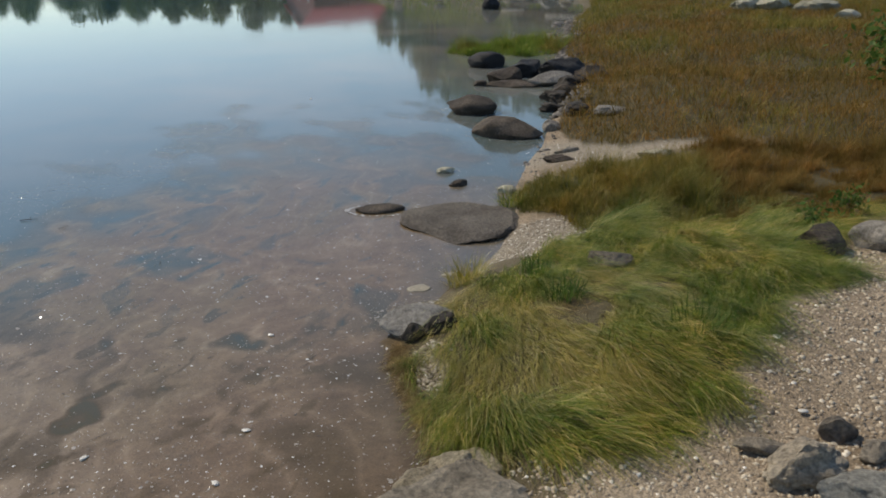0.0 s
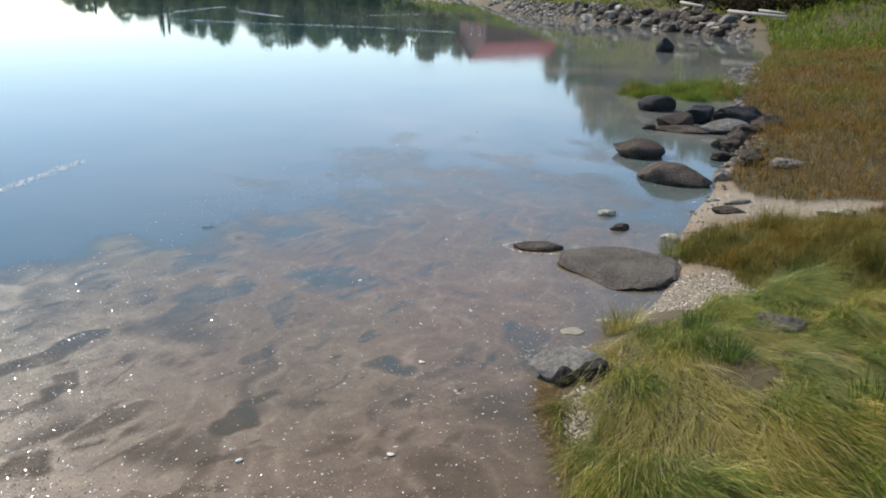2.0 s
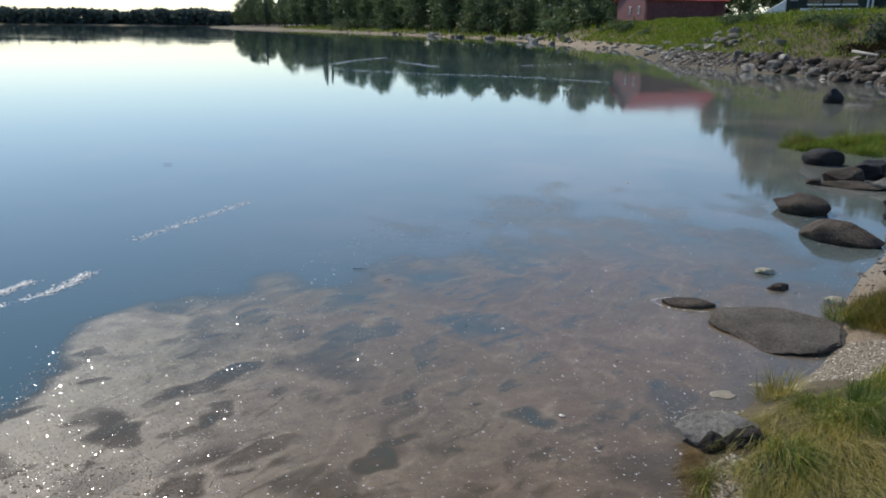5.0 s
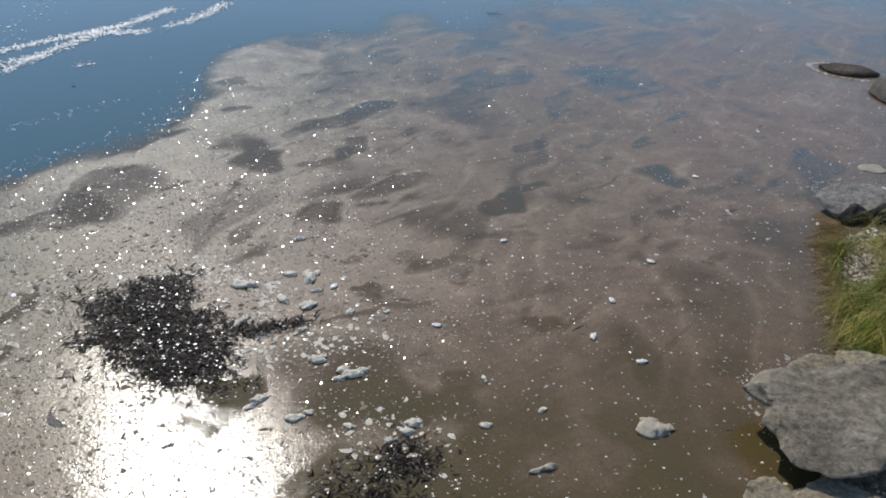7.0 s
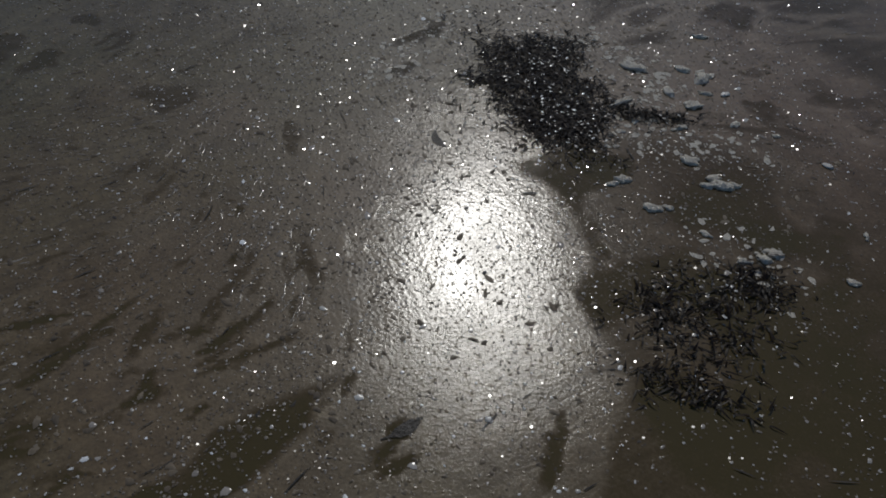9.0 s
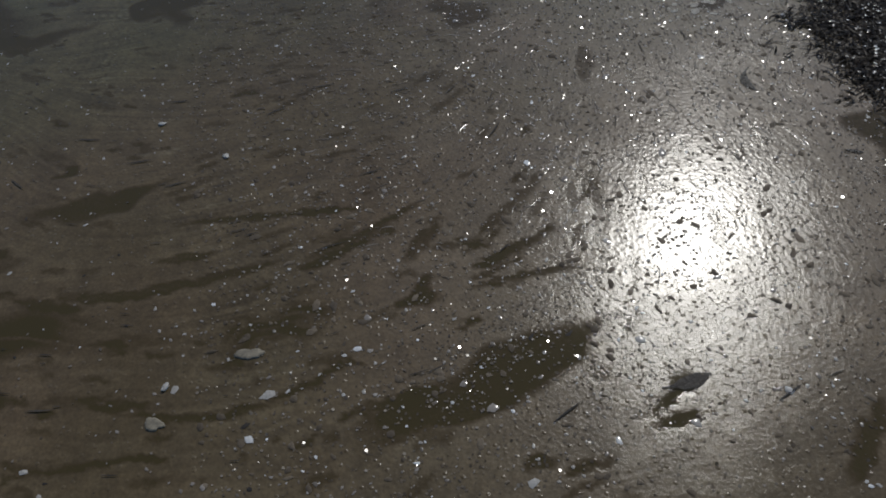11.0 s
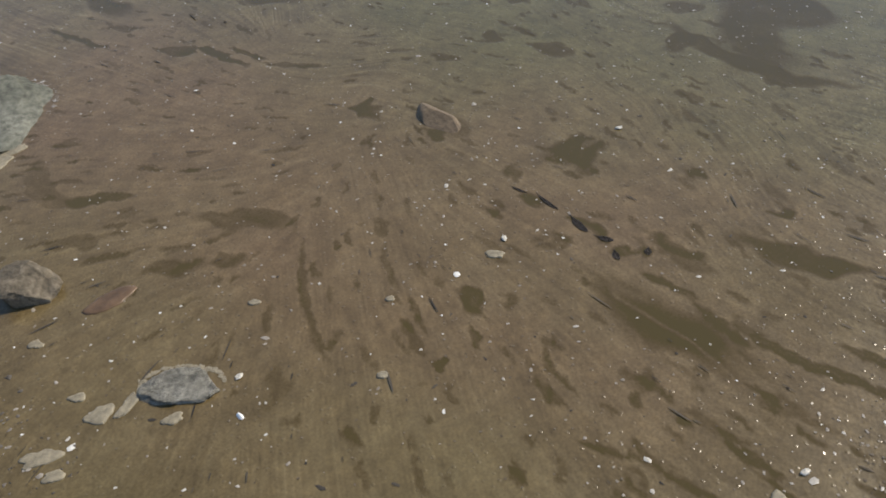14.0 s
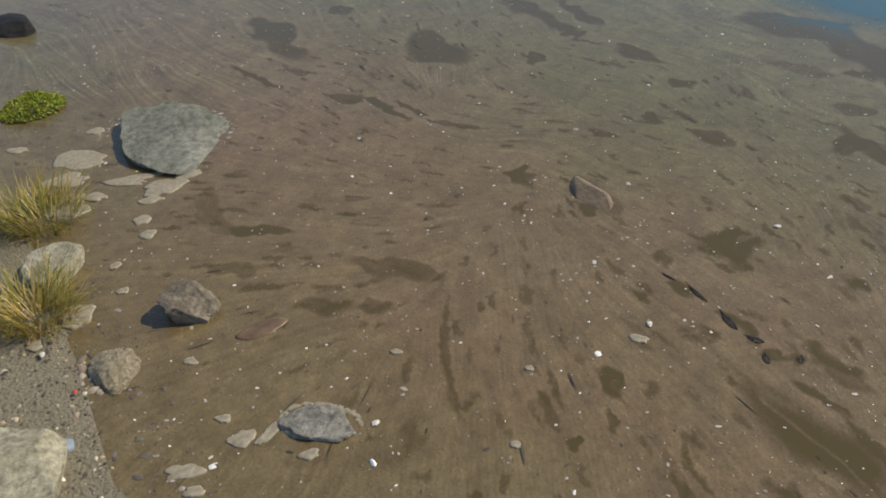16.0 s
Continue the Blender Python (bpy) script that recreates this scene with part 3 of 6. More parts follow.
                 (-1.71, 1.9, 0.038, 0.047, 76, 0, 0.7), (-0.86, 1.99, 0.094, 0.045, 11, 0, 0.7), (-0.34, 1.09, 0.03, 0.016, 100, 0, 0.7), (-0.16, 1.36, 0.1, 0.012, -44, 0, 0.7)]
OPEN_MIDDLE_4 = [(-0.5, 1.05, 0.03, 0.01, 128, 0, 0.7), (-2.15, 0.35, 0.273, 0.072, 108, 0, 0.7), (-1.68, 1.83, 0.094, 0.025, 99, 0, 0.7)]
OPEN_FAN_1 = [(-1.16, -0.05, 0.157, 0.028, 95, -0.002, 0.7), (-0.86, 0.15, 0.237, 0.012, 88, -0.022, 0.8), (-0.92, 0.18, 0.07, 0.011, 84, 0, 0.8), (-0.56, 0.05, 0.056, 0.009, 77, 0, 0.7),
              (-0.51, 0.18, 0.116, 0.007, 76, -0.008, 0.7), (-0.44, 0, 0.117, 0.006, 86, 0.003, 0.7), (-0.44, -0.19, 0.051, 0.006, 91, 0, 0.8), (-1.05, -0.29, 0.067, 0.017, 83, 0, 0.6),
              (-0.86, -0.11, 0.097, 0.011, 67, -0.003, 0.8), (-0.6, -1.29, 0.141, 0.028, 118, 0.013, 0.6), (-0.3, -1.62, 0.067, 0.022, 136, 0, 0.55), (-0.38, -1.32, 0.063, 0.024, 128, 0, 0.55)]
OPEN_FAN_2 = [(-0.47, -1.22, 0.04, 0.024, 135, 0, 0.6), (-0.49, -1.87, 0.174, 0.022, 79, -0.066, 0.5), (-0.49, -0.94, 0.226, 0.009, 49, -0.026, 0.6), (-0.66, -0.86, 0.072, 0.007, 42, 0, 0.5),
              (-1.24, -2.05, 0.086, 0.013, 91, 0, 0.7), (-1.12, -0.78, 0.032, 0.016, 70, 0, 0.8), (-1.24, -1.09, 0.139, 0.045, 60, 0.026, 0.45), (-1.18, -1.08, 0.034, 0.025, 101, 0, 0.7),
              (-1.2, -1.33, 0.034, 0.036, 120, 0, 0.8), (-1, -0.5, 0.079, 0.015, 75, 0.016, 1), (-0.65, -0.61, 0.05, 0.021, 57, 0, 0.75), (-0.7, -0.54, 0.028, 0.014, 91, 0, 0.6)]
OPEN_FAN_3 = [(-0.56, -0.55, 0.043, 0.009, 55, 0, 0.75), (-0.57, -0.35, 0.069, 0.009, 55, -0.012, 0.6), (-0.63, -0.2, 0.037, 0.02, 77, 0, 0.5), (-0.92, -0.25, 0.076, 0.011, 83, 0, 0.7),
              (-0.97, -0.39, 0.025, 0.017, 82, 0, 0.9), (-0.99, -0.35, 0.019, 0.016, 89, 0, 0.9), (-1.04, -0.67, 0.046, 0.015, 88, 0, 0.8), (-1.02, -0.25, 0.085, 0.018, 75, 0, 0.45),
              (-0.94, -0.86, 0.029, 0.008, 46, 0, 0.5), (-0.43, 0.11, 0.038, 0.005, 67, 0, 0.7), (-1.19, -2.2, 0.07, 0.03, 102, 0, 0.7), (-1.08, -2.59, 0.172, 0.015, 91, 0, 0.7)]
OPEN_FAN_4 = [(-1.22, -1.97, 0.118, 0.014, 88, 0, 0.7), (-0.47, -1.72, 0.098, 0.02, 126, 0, 0.7), (-0.22, -0.62, 0.03, 0.011, 61, 0, 0.7), (-0.45, -0.57, 0.024, 0.013, 83, 0, 0.7)]
OPEN_WEST_1 = [(-2.08, -0.41, 0.342, 0.034, 76, -0.108, 0.7), (-2.04, 0.14, 0.09, 0.06, 97, 0, 0.9), (-1.28, -0.69, 0.075, 0.042, 62, 0, 0.6), (-2.26, -0.75, 0.068, 0.036, 104, 0, 0.5),
               (-2.34, -0.41, 0.239, 0.159, 69, 0.001, 0.8), (-1.3, -1.73, 0.105, 0.013, 114, 0, 0.9), (-1.29, -1.94, 0.101, 0.011, 89, 0, 0.7), (-1.79, -1, 0.08, 0.028, 89, 0, 0.6),
               (-1.39, -2.86, 0.264, 0.058, 77, 0, 0.7), (-1.78, -2.26, 0.169, 0.09, 75, 0, 0.75), (-2.21, -1.59, 0.128, 0.038, 78, 0, 0.85), (-2.09, -1.29, 0.054, 0.028, 101, 0, 0.85)]
OPEN_WEST_2 = [(-2.03, -0.69, 0.05, 0.052, 102, 0, 0.85), (-2.46, -1.05, 0.124, 0.038, 86, 0, 0.5), (-2.66, -0.72, 0.143, 0.083, 94, 0, 0.8), (-2.54, -0.85, 0.067, 0.026, 108, 0, 0.8),
               (-1.25, -0.65, 0.034, 0.013, 102, 0, 0.8), (-1.35, -0.35, 0.034, 0.022, 85, 0, 0.8), (-1.76, -1.24, 0.056, 0.034, 66, 0, 0.65), (-1.9, -1.86, 0.041, 0.042, 118, 0, 0.8),
               (-1.29, -0.12, 0.04, 0.015, 123, 0, 0.7), (-2.21, -1.89, 0.048, 0.049, 118, 0, 0.7), (-2.28, -2.12, 0.274, 0.045, 81, 0, 0.7), (-2.79, -1.1, 0.239, 0.1, 87, 0, 0.7)]
OPEN_WEST_3 = [(-2.41, -2.03, 0.187, 0.028, 74, 0, 0.7), (-2.92, -1.27, 0.206, 0.028, 106, 0, 0.7), (-1.75, -2.89, 0.085, 0.035, 73, 0, 0.7)]
SWIRLS = [(-0.68, 0.36, 0.135, 0.042, 97, -0.009, 0.55), (-0.08, 1.71, 0.15, 0.035, 52, -0.036, 0.6), (-1.32, -0.68, 0.061, 0.053, 67, 0, 0.55), (-0.91, -0.55, 0.064, 0.035, 71, 0, 0.35),
          (-0.79, -0.18, 0.252, 0.058, 73, -0.033, 0.5)]
HOLES = SWIRLS + OPEN_NORTH_1 + OPEN_NORTH_2 + OPEN_NORTH_3 + OPEN_MIDDLE_1 + OPEN_MIDDLE_2 + OPEN_MIDDLE_3 + OPEN_MIDDLE_4 + OPEN_FAN_1 + OPEN_FAN_2 + OPEN_FAN_3 + OPEN_FAN_4 + OPEN_WEST_1 + OPEN_WEST_2 + OPEN_WEST_3
FAN = (-1.32, -1.18)  # the scum parts here round a half-sunk stone and streams away from it
FILM_EDGE = [(-4.2, -9), (-3.8, -4), (-3.2, -1.5), (-2.9, 0.2), (-2.7, 1.4), (-2.68, 2.3), (-2.56, 2.75), (-2.60, 3.16), (-2.78, 3.54), (-3.04, 4.05), (-2.8, 4.5), (-2.6, 5.4),
             (-2.6, 6.6), (-2.3, 8.0), (-1.4, 9.2), (-0.3, 9.6), (0.7, 8.9), (1.3, 8.3)]
FILM = FILM_EDGE + [(3, 8.3), (3, -9)]


def flow_angle(x, y):
    """Direction in which the film has been drawn out, in radians."""
    c, s, w = np.cos(2 * radians(75)) * 0.02, np.sin(2 * radians(75)) * 0.02, 0.02
    for cx, cy, a, b, deg, bow, clear in HOLES:
        k = np.exp(-((x - cx) ** 2 + (y - cy) ** 2) / (0.35 + a) ** 2) * (1 - b / (a + 0.01) * 0.6 if a > b else 0.05)
        c, s, w = c + k * np.cos(2 * radians(deg)), s + k * np.sin(2 * radians(deg)), w + k
    east, far = x - FAN[0], np.hypot(x - FAN[0], y - FAN[1])
    k = 2.5 * smoothstep(0.0, 0.25, east) * smoothstep(2.1, 1.1, far) * smoothstep(0.7, 0.1, y)
    a = 2 * np.arctan2(y - FAN[1], east)
    c, s = c + k * np.cos(a), s + k * np.sin(a)
    calm = 1 - 0.5 * np.clip(k, 0, 1)
    for hx, hy, deg in ((-1.0, 1.2, 165), (-0.95, 1.42, 175), (-1.1, 1.0, 150), (-1.0, 0.8, 125), (-1.35, 1.5, 150)):
        w = 1.5 * np.exp(-((x - hx) ** 2 + (y - hy) ** 2) / 0.04)
        c, s = c + w * np.cos(2 * radians(deg)), s + w * np.sin(2 * radians(deg))
    twist = ((hash_noise(x, y, 0.45, 5) - 0.5) * 1.3 + (hash_noise(x, y, 0.16, 6) - 0.5) * 0.8) * calm
    return 0.5 * np.arctan2(s, c) + twist


MORE = []
while len(MORE) < 360:
    hx, hy = random.uniform(-2.6, 0.4), random.uniform(-4.2, 6.5)
    if hx > 0.1 - (0.35 if hy < 2.5 else 0):
        continue
    k = 1.0 if hy > 2.4 else 0.40
    deg = random.gauss(72, 20) if hy > 2 else math.degrees(float(flow_angle(np.array([hx]), np.array([hy]))[0]))
    MORE.append((hx, hy, k * random.uniform(0.04, 0.16), k * random.uniform(0.012, 0.045) * random.random() ** 0.5, deg, random.gauss(0, 0.012), random.uniform(0.25, 0.7)))
# small dark ovals scattered over the northern film
for k in range(220):
    hx, hy = random.uniform(-2.2, 0.2), random.uniform(2.7, 6.6)
    long = random.uniform(0.025, 0.075)
    MORE.append((hx, hy, long, long * random.uniform(0.22, 0.5), random.gauss(70, 22), random.gauss(0, 0.15) * long, random.uniform(0.3, 0.65)))
# thin dark slivers drawn out along the flow
for k in range(760):
    hx, hy = random.uniform(-2.2, -0.15), random.uniform(-2.8, 1.1)
    deg = math.degrees(float(flow_angle(np.array([hx]), np.array([hy]))[0]))
    long = random.uniform(0.012, 0.06) * (0.6 + 0.8 * random.random() ** 3)
    MORE.append((hx, hy, long, long * random.uniform(0.10, 0.30), deg, random.gauss(0, 0.15) * long, random.uniform(0.5, 1.0)))
# scum-free water between the sun-lit film and the shore
CLEARING = [(-1.0, 1.84), (-0.93, 1.77), (-0.82, 1.77), (-0.64, 1.72), (-0.49, 1.67), (-0.32, 1.63), (-0.19, 1.55), (0.05, 1.30), (0.5, 1.4), (0.8, 2.6), (0.45, 3.1), (0.05, 2.95), (-0.35, 2.62), (-0.72, 2.38), (-0.92, 2.1)]


def graded(lo, fine_lo, fine_hi, hi, fine, coarse):
    """Coordinates that lie closer together in the middle stretch."""
    return np.concatenate([np.arange(lo, fine_lo, coarse), np.arange(fine_lo, fine_hi, fine), np.arange(fine_hi, hi, coarse)])


def build_film():
    xs, ys = graded(-4.3, -2.4, 0.35, 1.45, 0.0065, 0.02), graded(-6.0, -2.5, 2.6, 10.0, 0.0065, 0.02)
    nx, ny = len(xs), len(ys)
    x, y = np.meshgrid(xs, ys)
    gapx, gapy = np.gradient(xs), np.gradient(ys)
    ang = flow_angle(x, y)
    # drawn-out streaks: noise smeared along the flow
    grain = rng.random((ny, nx))
    streak, count = grain.copy(), 1
    for sign in (1, -1):
        px, py = np.meshgrid(np.arange(nx, dtype=float), np.arange(ny, dtype=float))
        for k in range(20):
            i, j = np.clip(px.round().astype(int), 0, nx - 1), np.clip(py.round().astype(int), 0, ny - 1)
            a = ang[j, i]
            px, py = px + sign * np.cos(a) * 0.009 / gapx[i], py + sign * np.sin(a) * 0.009 / gapy[j]
            i, j = np.clip(px.round().astype(int), 0, nx - 1), np.clip(py.round().astype(int), 0, ny - 1)
            streak += grain[j, i]
            count += 1
    streak = np.clip(0.5 + (streak / count - 0.5) * (1.65 - 0.8 * smoothstep(1.5, 3.0, y)), 0, 1)
    mottle = hash_noise(x + 0.03 * streak, y, 0.035, 17) * 0.5 + hash_noise(x, y + 0.05 * streak, 0.09, 19) * 0.5
    streak = np.clip(streak + 0.36 * (mottle - 0.5), 0, 1)
    cover = 0.74 + 0.12 * (streak - 0.5) + 0.24 * (hash_noise(x, y, 0.30, 11) - 0.5) + 0.22 * (hash_noise(x, y, 1.1, 12) - 0.5)
    # swirling veins of thicker froth between thinner patches
    vx = x + 0.5 * (hash_noise(x, y, 0.55, 91) - 0.5) + 0.2 * (hash_noise(x, y, 0.18, 92) - 0.5)
    vy = y + 0.5 * (hash_noise(x, y, 0.55, 93) - 0.5) + 0.2 * (hash_noise(x, y, 0.18, 94) - 0.5)
    n1 = hash_noise(vx * 1.6 + vy * 0.3, vy * 0.75, 0.26, 95)
    vein = np.clip(1 - np.abs(n1 - 0.5) * 9, 0, 1)
    region = 0.12 + 0.78 * smoothstep(1.2, 3.0, y)
    streak = np.clip(streak + 0.30 * vein * region - 0.16 * smoothstep(0.62, 0.9, n1) * region, 0, 1)
    cover = cover + (0.10 * vein - 0.34 * smoothstep(0.60, 0.85, n1)) * region
    cover = cover * (1 - 0.35 * smoothstep(-0.8, -0.10, inland(x, y)) * smoothstep(0.4, 1.2, y))
    # the clearing has a clean edge towards the south-west and a ragged one towards the north
    wx, wy = x + (hash_noise(x, y, 0.12, 25) - 0.5) * 0.10, y + (hash_noise(x, y, 0.12, 26) - 0.5) * 0.10
    edge = to_line(CLEARING + CLEARING[:1], wx, wy)
    gap = np.where(inside(CLEARING, wx, wy), edge, -edge)
    soft = 0.02 + 0.55 * smoothstep(1.75, 2.5, y + 0.25 * (x + 0.6))
    gap = smoothstep(-1, 1, gap / soft)
    cover = cover * (1 - gap * (0.78 - 0.25 * smoothstep(0.45, 0.75, hash_noise(x, y, 0.14, 27))))
    for k, (cx, cy, a, b, deg, bow, clear) in enumerate(HOLES + MORE):
        a, b = (a * 1.05, b * 1.25) if k < len(HOLES) else (a, b)
        b = max(b, 0.009)
        pad = a + b + abs(bow) + 0.12
        i0, i1 = np.searchsorted(xs, (cx - pad, cx + pad))
        j0, j1 = np.searchsorted(ys, (cy - pad, cy + pad))
        sx, sy = x[j0:j1, i0:i1], y[j0:j1, i0:i1]
        if not sx.size:
            continue
        co, si = math.cos(radians(deg)), math.sin(radians(deg))
        ux = sx + (hash_noise(sx, sy, b * 1.3, 21 + k) - 0.5) * b * 1.1 + (hash_noise(sx, sy, a * 0.8, 23 + k) - 0.5) * b * 1.3
        uy = sy + (hash_noise(sx, sy, b * 1.3, 122 + k) - 0.5) * b * 1.1 + (hash_noise(sx, sy, a * 0.8, 24 + k) - 0.5) * b * 1.3
        u = ((ux - cx) * co + (uy - cy) * si) / a
        v = (-(ux - cx) * si + (uy - cy) * co - bow * (1 - np.minimum(u * u, 1.3))) / b
        # one flank is sharp, the other runs out
        r = np.hypot(u, v * np.where(v > 0, 1.0, 0.8))
        edge = 0.10 + 0.22 * hash_noise(sx, sy, 0.05, 61) + 0.25 * np.clip(-v, 0, 1) * (k % 3 == 0)
        mask = 1 - smoothstep(0.95 - edge, 0.95 + edge, r)
        depth = np.clip(clear * ((0.98 if cy > 2.4 else 1.18 if cy > 1.0 else 1.38) if k < len(HOLES) else 0.9), 0, 0.97) * (0.85 + 0.3 * (hash_noise(u, v, 0.7, 81 + k) - 0.5))
        if k < len(SWIRLS):  # curled threads of froth stay in the wide patches
            thread = hash_noise(u * 0.55 + 0.3 * v, v * 0.9 + 0.9 * u * u, 0.36, 71 + k)
            depth = np.clip(depth * (1.45 - 0.95 * np.clip(1 - np.abs(thread - 0.5) * 6, 0, 1)), 0, 0.95)
            mask = mask * smoothstep(1.15, 0.35, r) ** 0.5
        cover[j0:j1, i0:i1] *= 1 - depth * mask
        rim = smoothstep(0.9, 1.1, r) * smoothstep(1.6, 1.15, r) * clear * (0.30 if cy > 2.4 else 0.13)
        streak[j0:j1, i0:i1] += rim * hash_noise(sx, sy, 0.06, 62) * (k < len(HOLES))
    wx = x + (hash_noise(x, y, 0.09, 21) - 0.5) * 0.06 + (hash_noise(x, y, 0.3, 23) - 0.5) * 0.12
    wy = y + (hash_noise(x, y, 0.09, 22) - 0.5) * 0.06 + (hash_noise(x, y, 0.3, 24) - 0.5) * 0.12
    d = to_line(FILM_EDGE, wx, wy)
    d = np.where(inside(FILM, wx, wy), d, -d)
    soft = 0.14 + 0.25 * hash_noise(x, y, 0.5, 34) + 2.4 * smoothstep(3.9, 7.5, y)
    fade = smoothstep(-0.05, 1, (d + (hash_noise(x, y + x * 0.5, 0.35, 31) * 0.6 + hash_noise(x, y, 0.9, 33) * 0.6 - 0.6) * soft * 1.3) / soft)
    cover = cover * fade * (1 - 0.40 * smoothstep(4.0, 9.0, y))
    keep = (d > -0.6) & (inland(x, y) < 0.25)
    i = np.arange(nx * ny).reshape(ny, nx)
    quads = np.stack([i[:-1, :-1], i[:-1, 1:], i[1:, 1:], i[1:, :-1]], -1)
    ok = keep[:-1, :-1] & keep[1:, 1:] & keep[:-1, 1:] & keep[1:, :-1]
    quads = quads[ok]
    used, back = np.unique(quads.ravel(), return_inverse=True)
    verts = np.stack([x.ravel()[used], y.ravel()[used], np.full(len(used), 0.005)], -1)
    me = mesh_arrays("scum_film", verts, back.astype(np.int32), np.full(len(quads), 4))
    # how far the shallow bottom shows through, and where the scum turns olive
    shoal = smoothstep(0.0, 0.35, d) * smoothstep(-4.2, -3.0, inland(x, y)) * (1 - smoothstep(2.8, 5.0, y))
    olive = np.clip(0.30 - 0.22 * smoothstep(1.6, 2.6, y) * smoothstep(-1.6, -0.6, x) + 0.35 * (hash_noise(x, y, 0.8, 13) - 0.5) + 0.25 * (hash_noise(x, y, 0.25, 14) - 0.5) + 0.45 * smoothstep(-0.9, -1.9, x) * smoothstep(1.2, -0.5, y) + 0.35 * smoothstep(-0.7, -0.2, inland(x, y)) * smoothstep(0.5, -0.5, y) + 0.3 * smoothstep(-1.2, -2.4, x), 0, 1)
    for name, values in (("cover", cover), ("streak", streak), ("shoal", shoal), ("olive", olive), ("veil", wisps(x, y))):
        at = me.attributes.new(name, "FLOAT", "POINT")
        at.data.foreach_set("value", np.clip(values, 0, 1).ravel()[used].astype(np.float32))
    return tagged(link_mesh("scum_film", me, SCUM), "brown streaky scum film floating on shallow water", "scum", kind="stuff")


build_film()


# ---- scattered small stuff ----
def flakes(name, x, y, z, size, mat, label, category, lift=0.35, flat=0.4):
    """Many small uneven domes in one mesh."""
    n = len(x)
    k = 6
    a = np.linspace(0, 2 * np.pi, k, endpoint=False)[None, :] + rng.random((n, 1)) * 6.28
    r = size[:, None] * (0.6 + 0.8 * rng.random((n, k)))
    stretch, turn = 1 + flat * 2 * rng.random((n, 1)), rng.random((n, 1)) * 3.14
    u, v = r * np.cos(a) * stretch, r * np.sin(a)
    px, py = u * np.cos(turn) - v * np.sin(turn), u * np.sin(turn) + v * np.cos(turn)
    ring = np.stack([x[:, None] + px, y[:, None] + py, np.broadcast_to(z[:, None], (n, k))], -1)
    top = np.stack([x + size * 0.3 * (rng.random(n) - 0.5), y + size * 0.3 * (rng.random(n) - 0.5), z + size * lift * (0.5 + rng.random(n))], -1)[:, None]
    verts = np.concatenate([ring, top], 1)
    base = np.arange(n)[:, None] * (k + 1)
    faces = np.concatenate([np.stack([base[:, 0] + i, base[:, 0] + (i + 1) % k, base[:, 0] + k], -1)[:, None] for i in range(k)], 1)
    me = mesh_arrays(name, verts.reshape(-1, 3), faces.ravel(), np.full(n * k, 3))
    return tagged(link_mesh(name, me, mat, smooth=True), label, category, kind="stuff")


def scatter(n, poly):
    """n random points in a polygon."""
    px, py = [p[0] for p in poly], [p[1] for p in poly]
    got = np.zeros((0, 2))
    while len(got) < n:
        p = rng.random((n * 2, 2)) * (max(px) - min(px), max(py) - min(py)) + (min(px), min(py))
        got = np.concatenate([got, p[inside(poly, p[:, 0], p[:, 1])]])
    return got[:n, 0], got[:n, 1]


def on_film(n, clumpy=0.5):
    x, y = scatter(n * 3, FILM_EDGE[1:] + [(1.6, 8.3), (0.6, -4)])
    keep = (inland(x, y) < -0.02) & (hash_noise(x, y, 0.35, 41) * clumpy + rng.random(len(x)) * (1 - clumpy) > 0.42) & (rng.random(len(x)) > smoothstep(3, 9.5, y) * 0.9)
    return x[keep][:n], y[keep][:n]


fx, fy = on_film(21000)
keep = rng.random(len(fx)) > 0.72 * smoothstep(0.8, 0.0, fy)
fx, fy = fx[keep], fy[keep]
fs = 0.0016 + 0.0022 * rng.random(len(fx)) ** 2 + (rng.random(len(fx)) > 0.97) * 0.006 * rng.random(len(fx))
flakes("foam_flecks", fx, fy, np.full(len(fx), 0.006), fs, FOAM, "pale foam flecks and shell bits on brown scum", "foam")
fx, fy = on_film(1300, 0.6)
fs = 0.0012 + 0.0035 * rng.random(len(fx)) ** 3
flakes("dark_specks", fx, fy, np.full(len(fx), 0.0058), fs, SPECKS, "dark rotted plant specks drifting on scum", "debris", 0.2, 0.8)


def along(line, n, spread):
    t = rng.random(n) * (len(line) - 1)
    i = t.astype(int)
    f = (t - i)[:, None]
    p = np.array(line)
    q = p[i] * (1 - f) + p[i + 1] * f + rng.normal(0, spread, (n, 2))
    return q[:, 0], q[:, 1]


for line, n, spread in (([(-3.70, 3.05), (-3.80, 3.45), (-3.86, 3.80), (-3.60, 4.02), (-3.62, 4.4), (-3.72, 4.7)], 2600, 0.028), ([(-4.05, 3.1), (-3.96, 3.6), (-3.86, 3.98), (-3.90, 4.4)], 2200, 0.026), ([(-4.1, 5.5), (-4.15, 6.3), (-4.2, 7.1)], 750, 0.035),
                        ([(-2.70, 2.3), (-2.60, 2.63), (-2.52, 2.95)], 420, 0.018), ([(-2.7, 1.4), (-2.66, 2.3), (-2.55, 2.9), (-2.75, 3.5), (-3.0, 4.0)], 420, 0.07), ([(-6.6, 4.6), (-5.2, 4.4), (-4.1, 3.3)], 300, 0.10),
                        ([(-3.04, 2.55), (-2.97, 2.85), (-2.87, 3.24)], 700, 0.020), ([(-3.48, 3.36), (-3.32, 3.59), (-3.16, 3.82)], 160, 0.02),
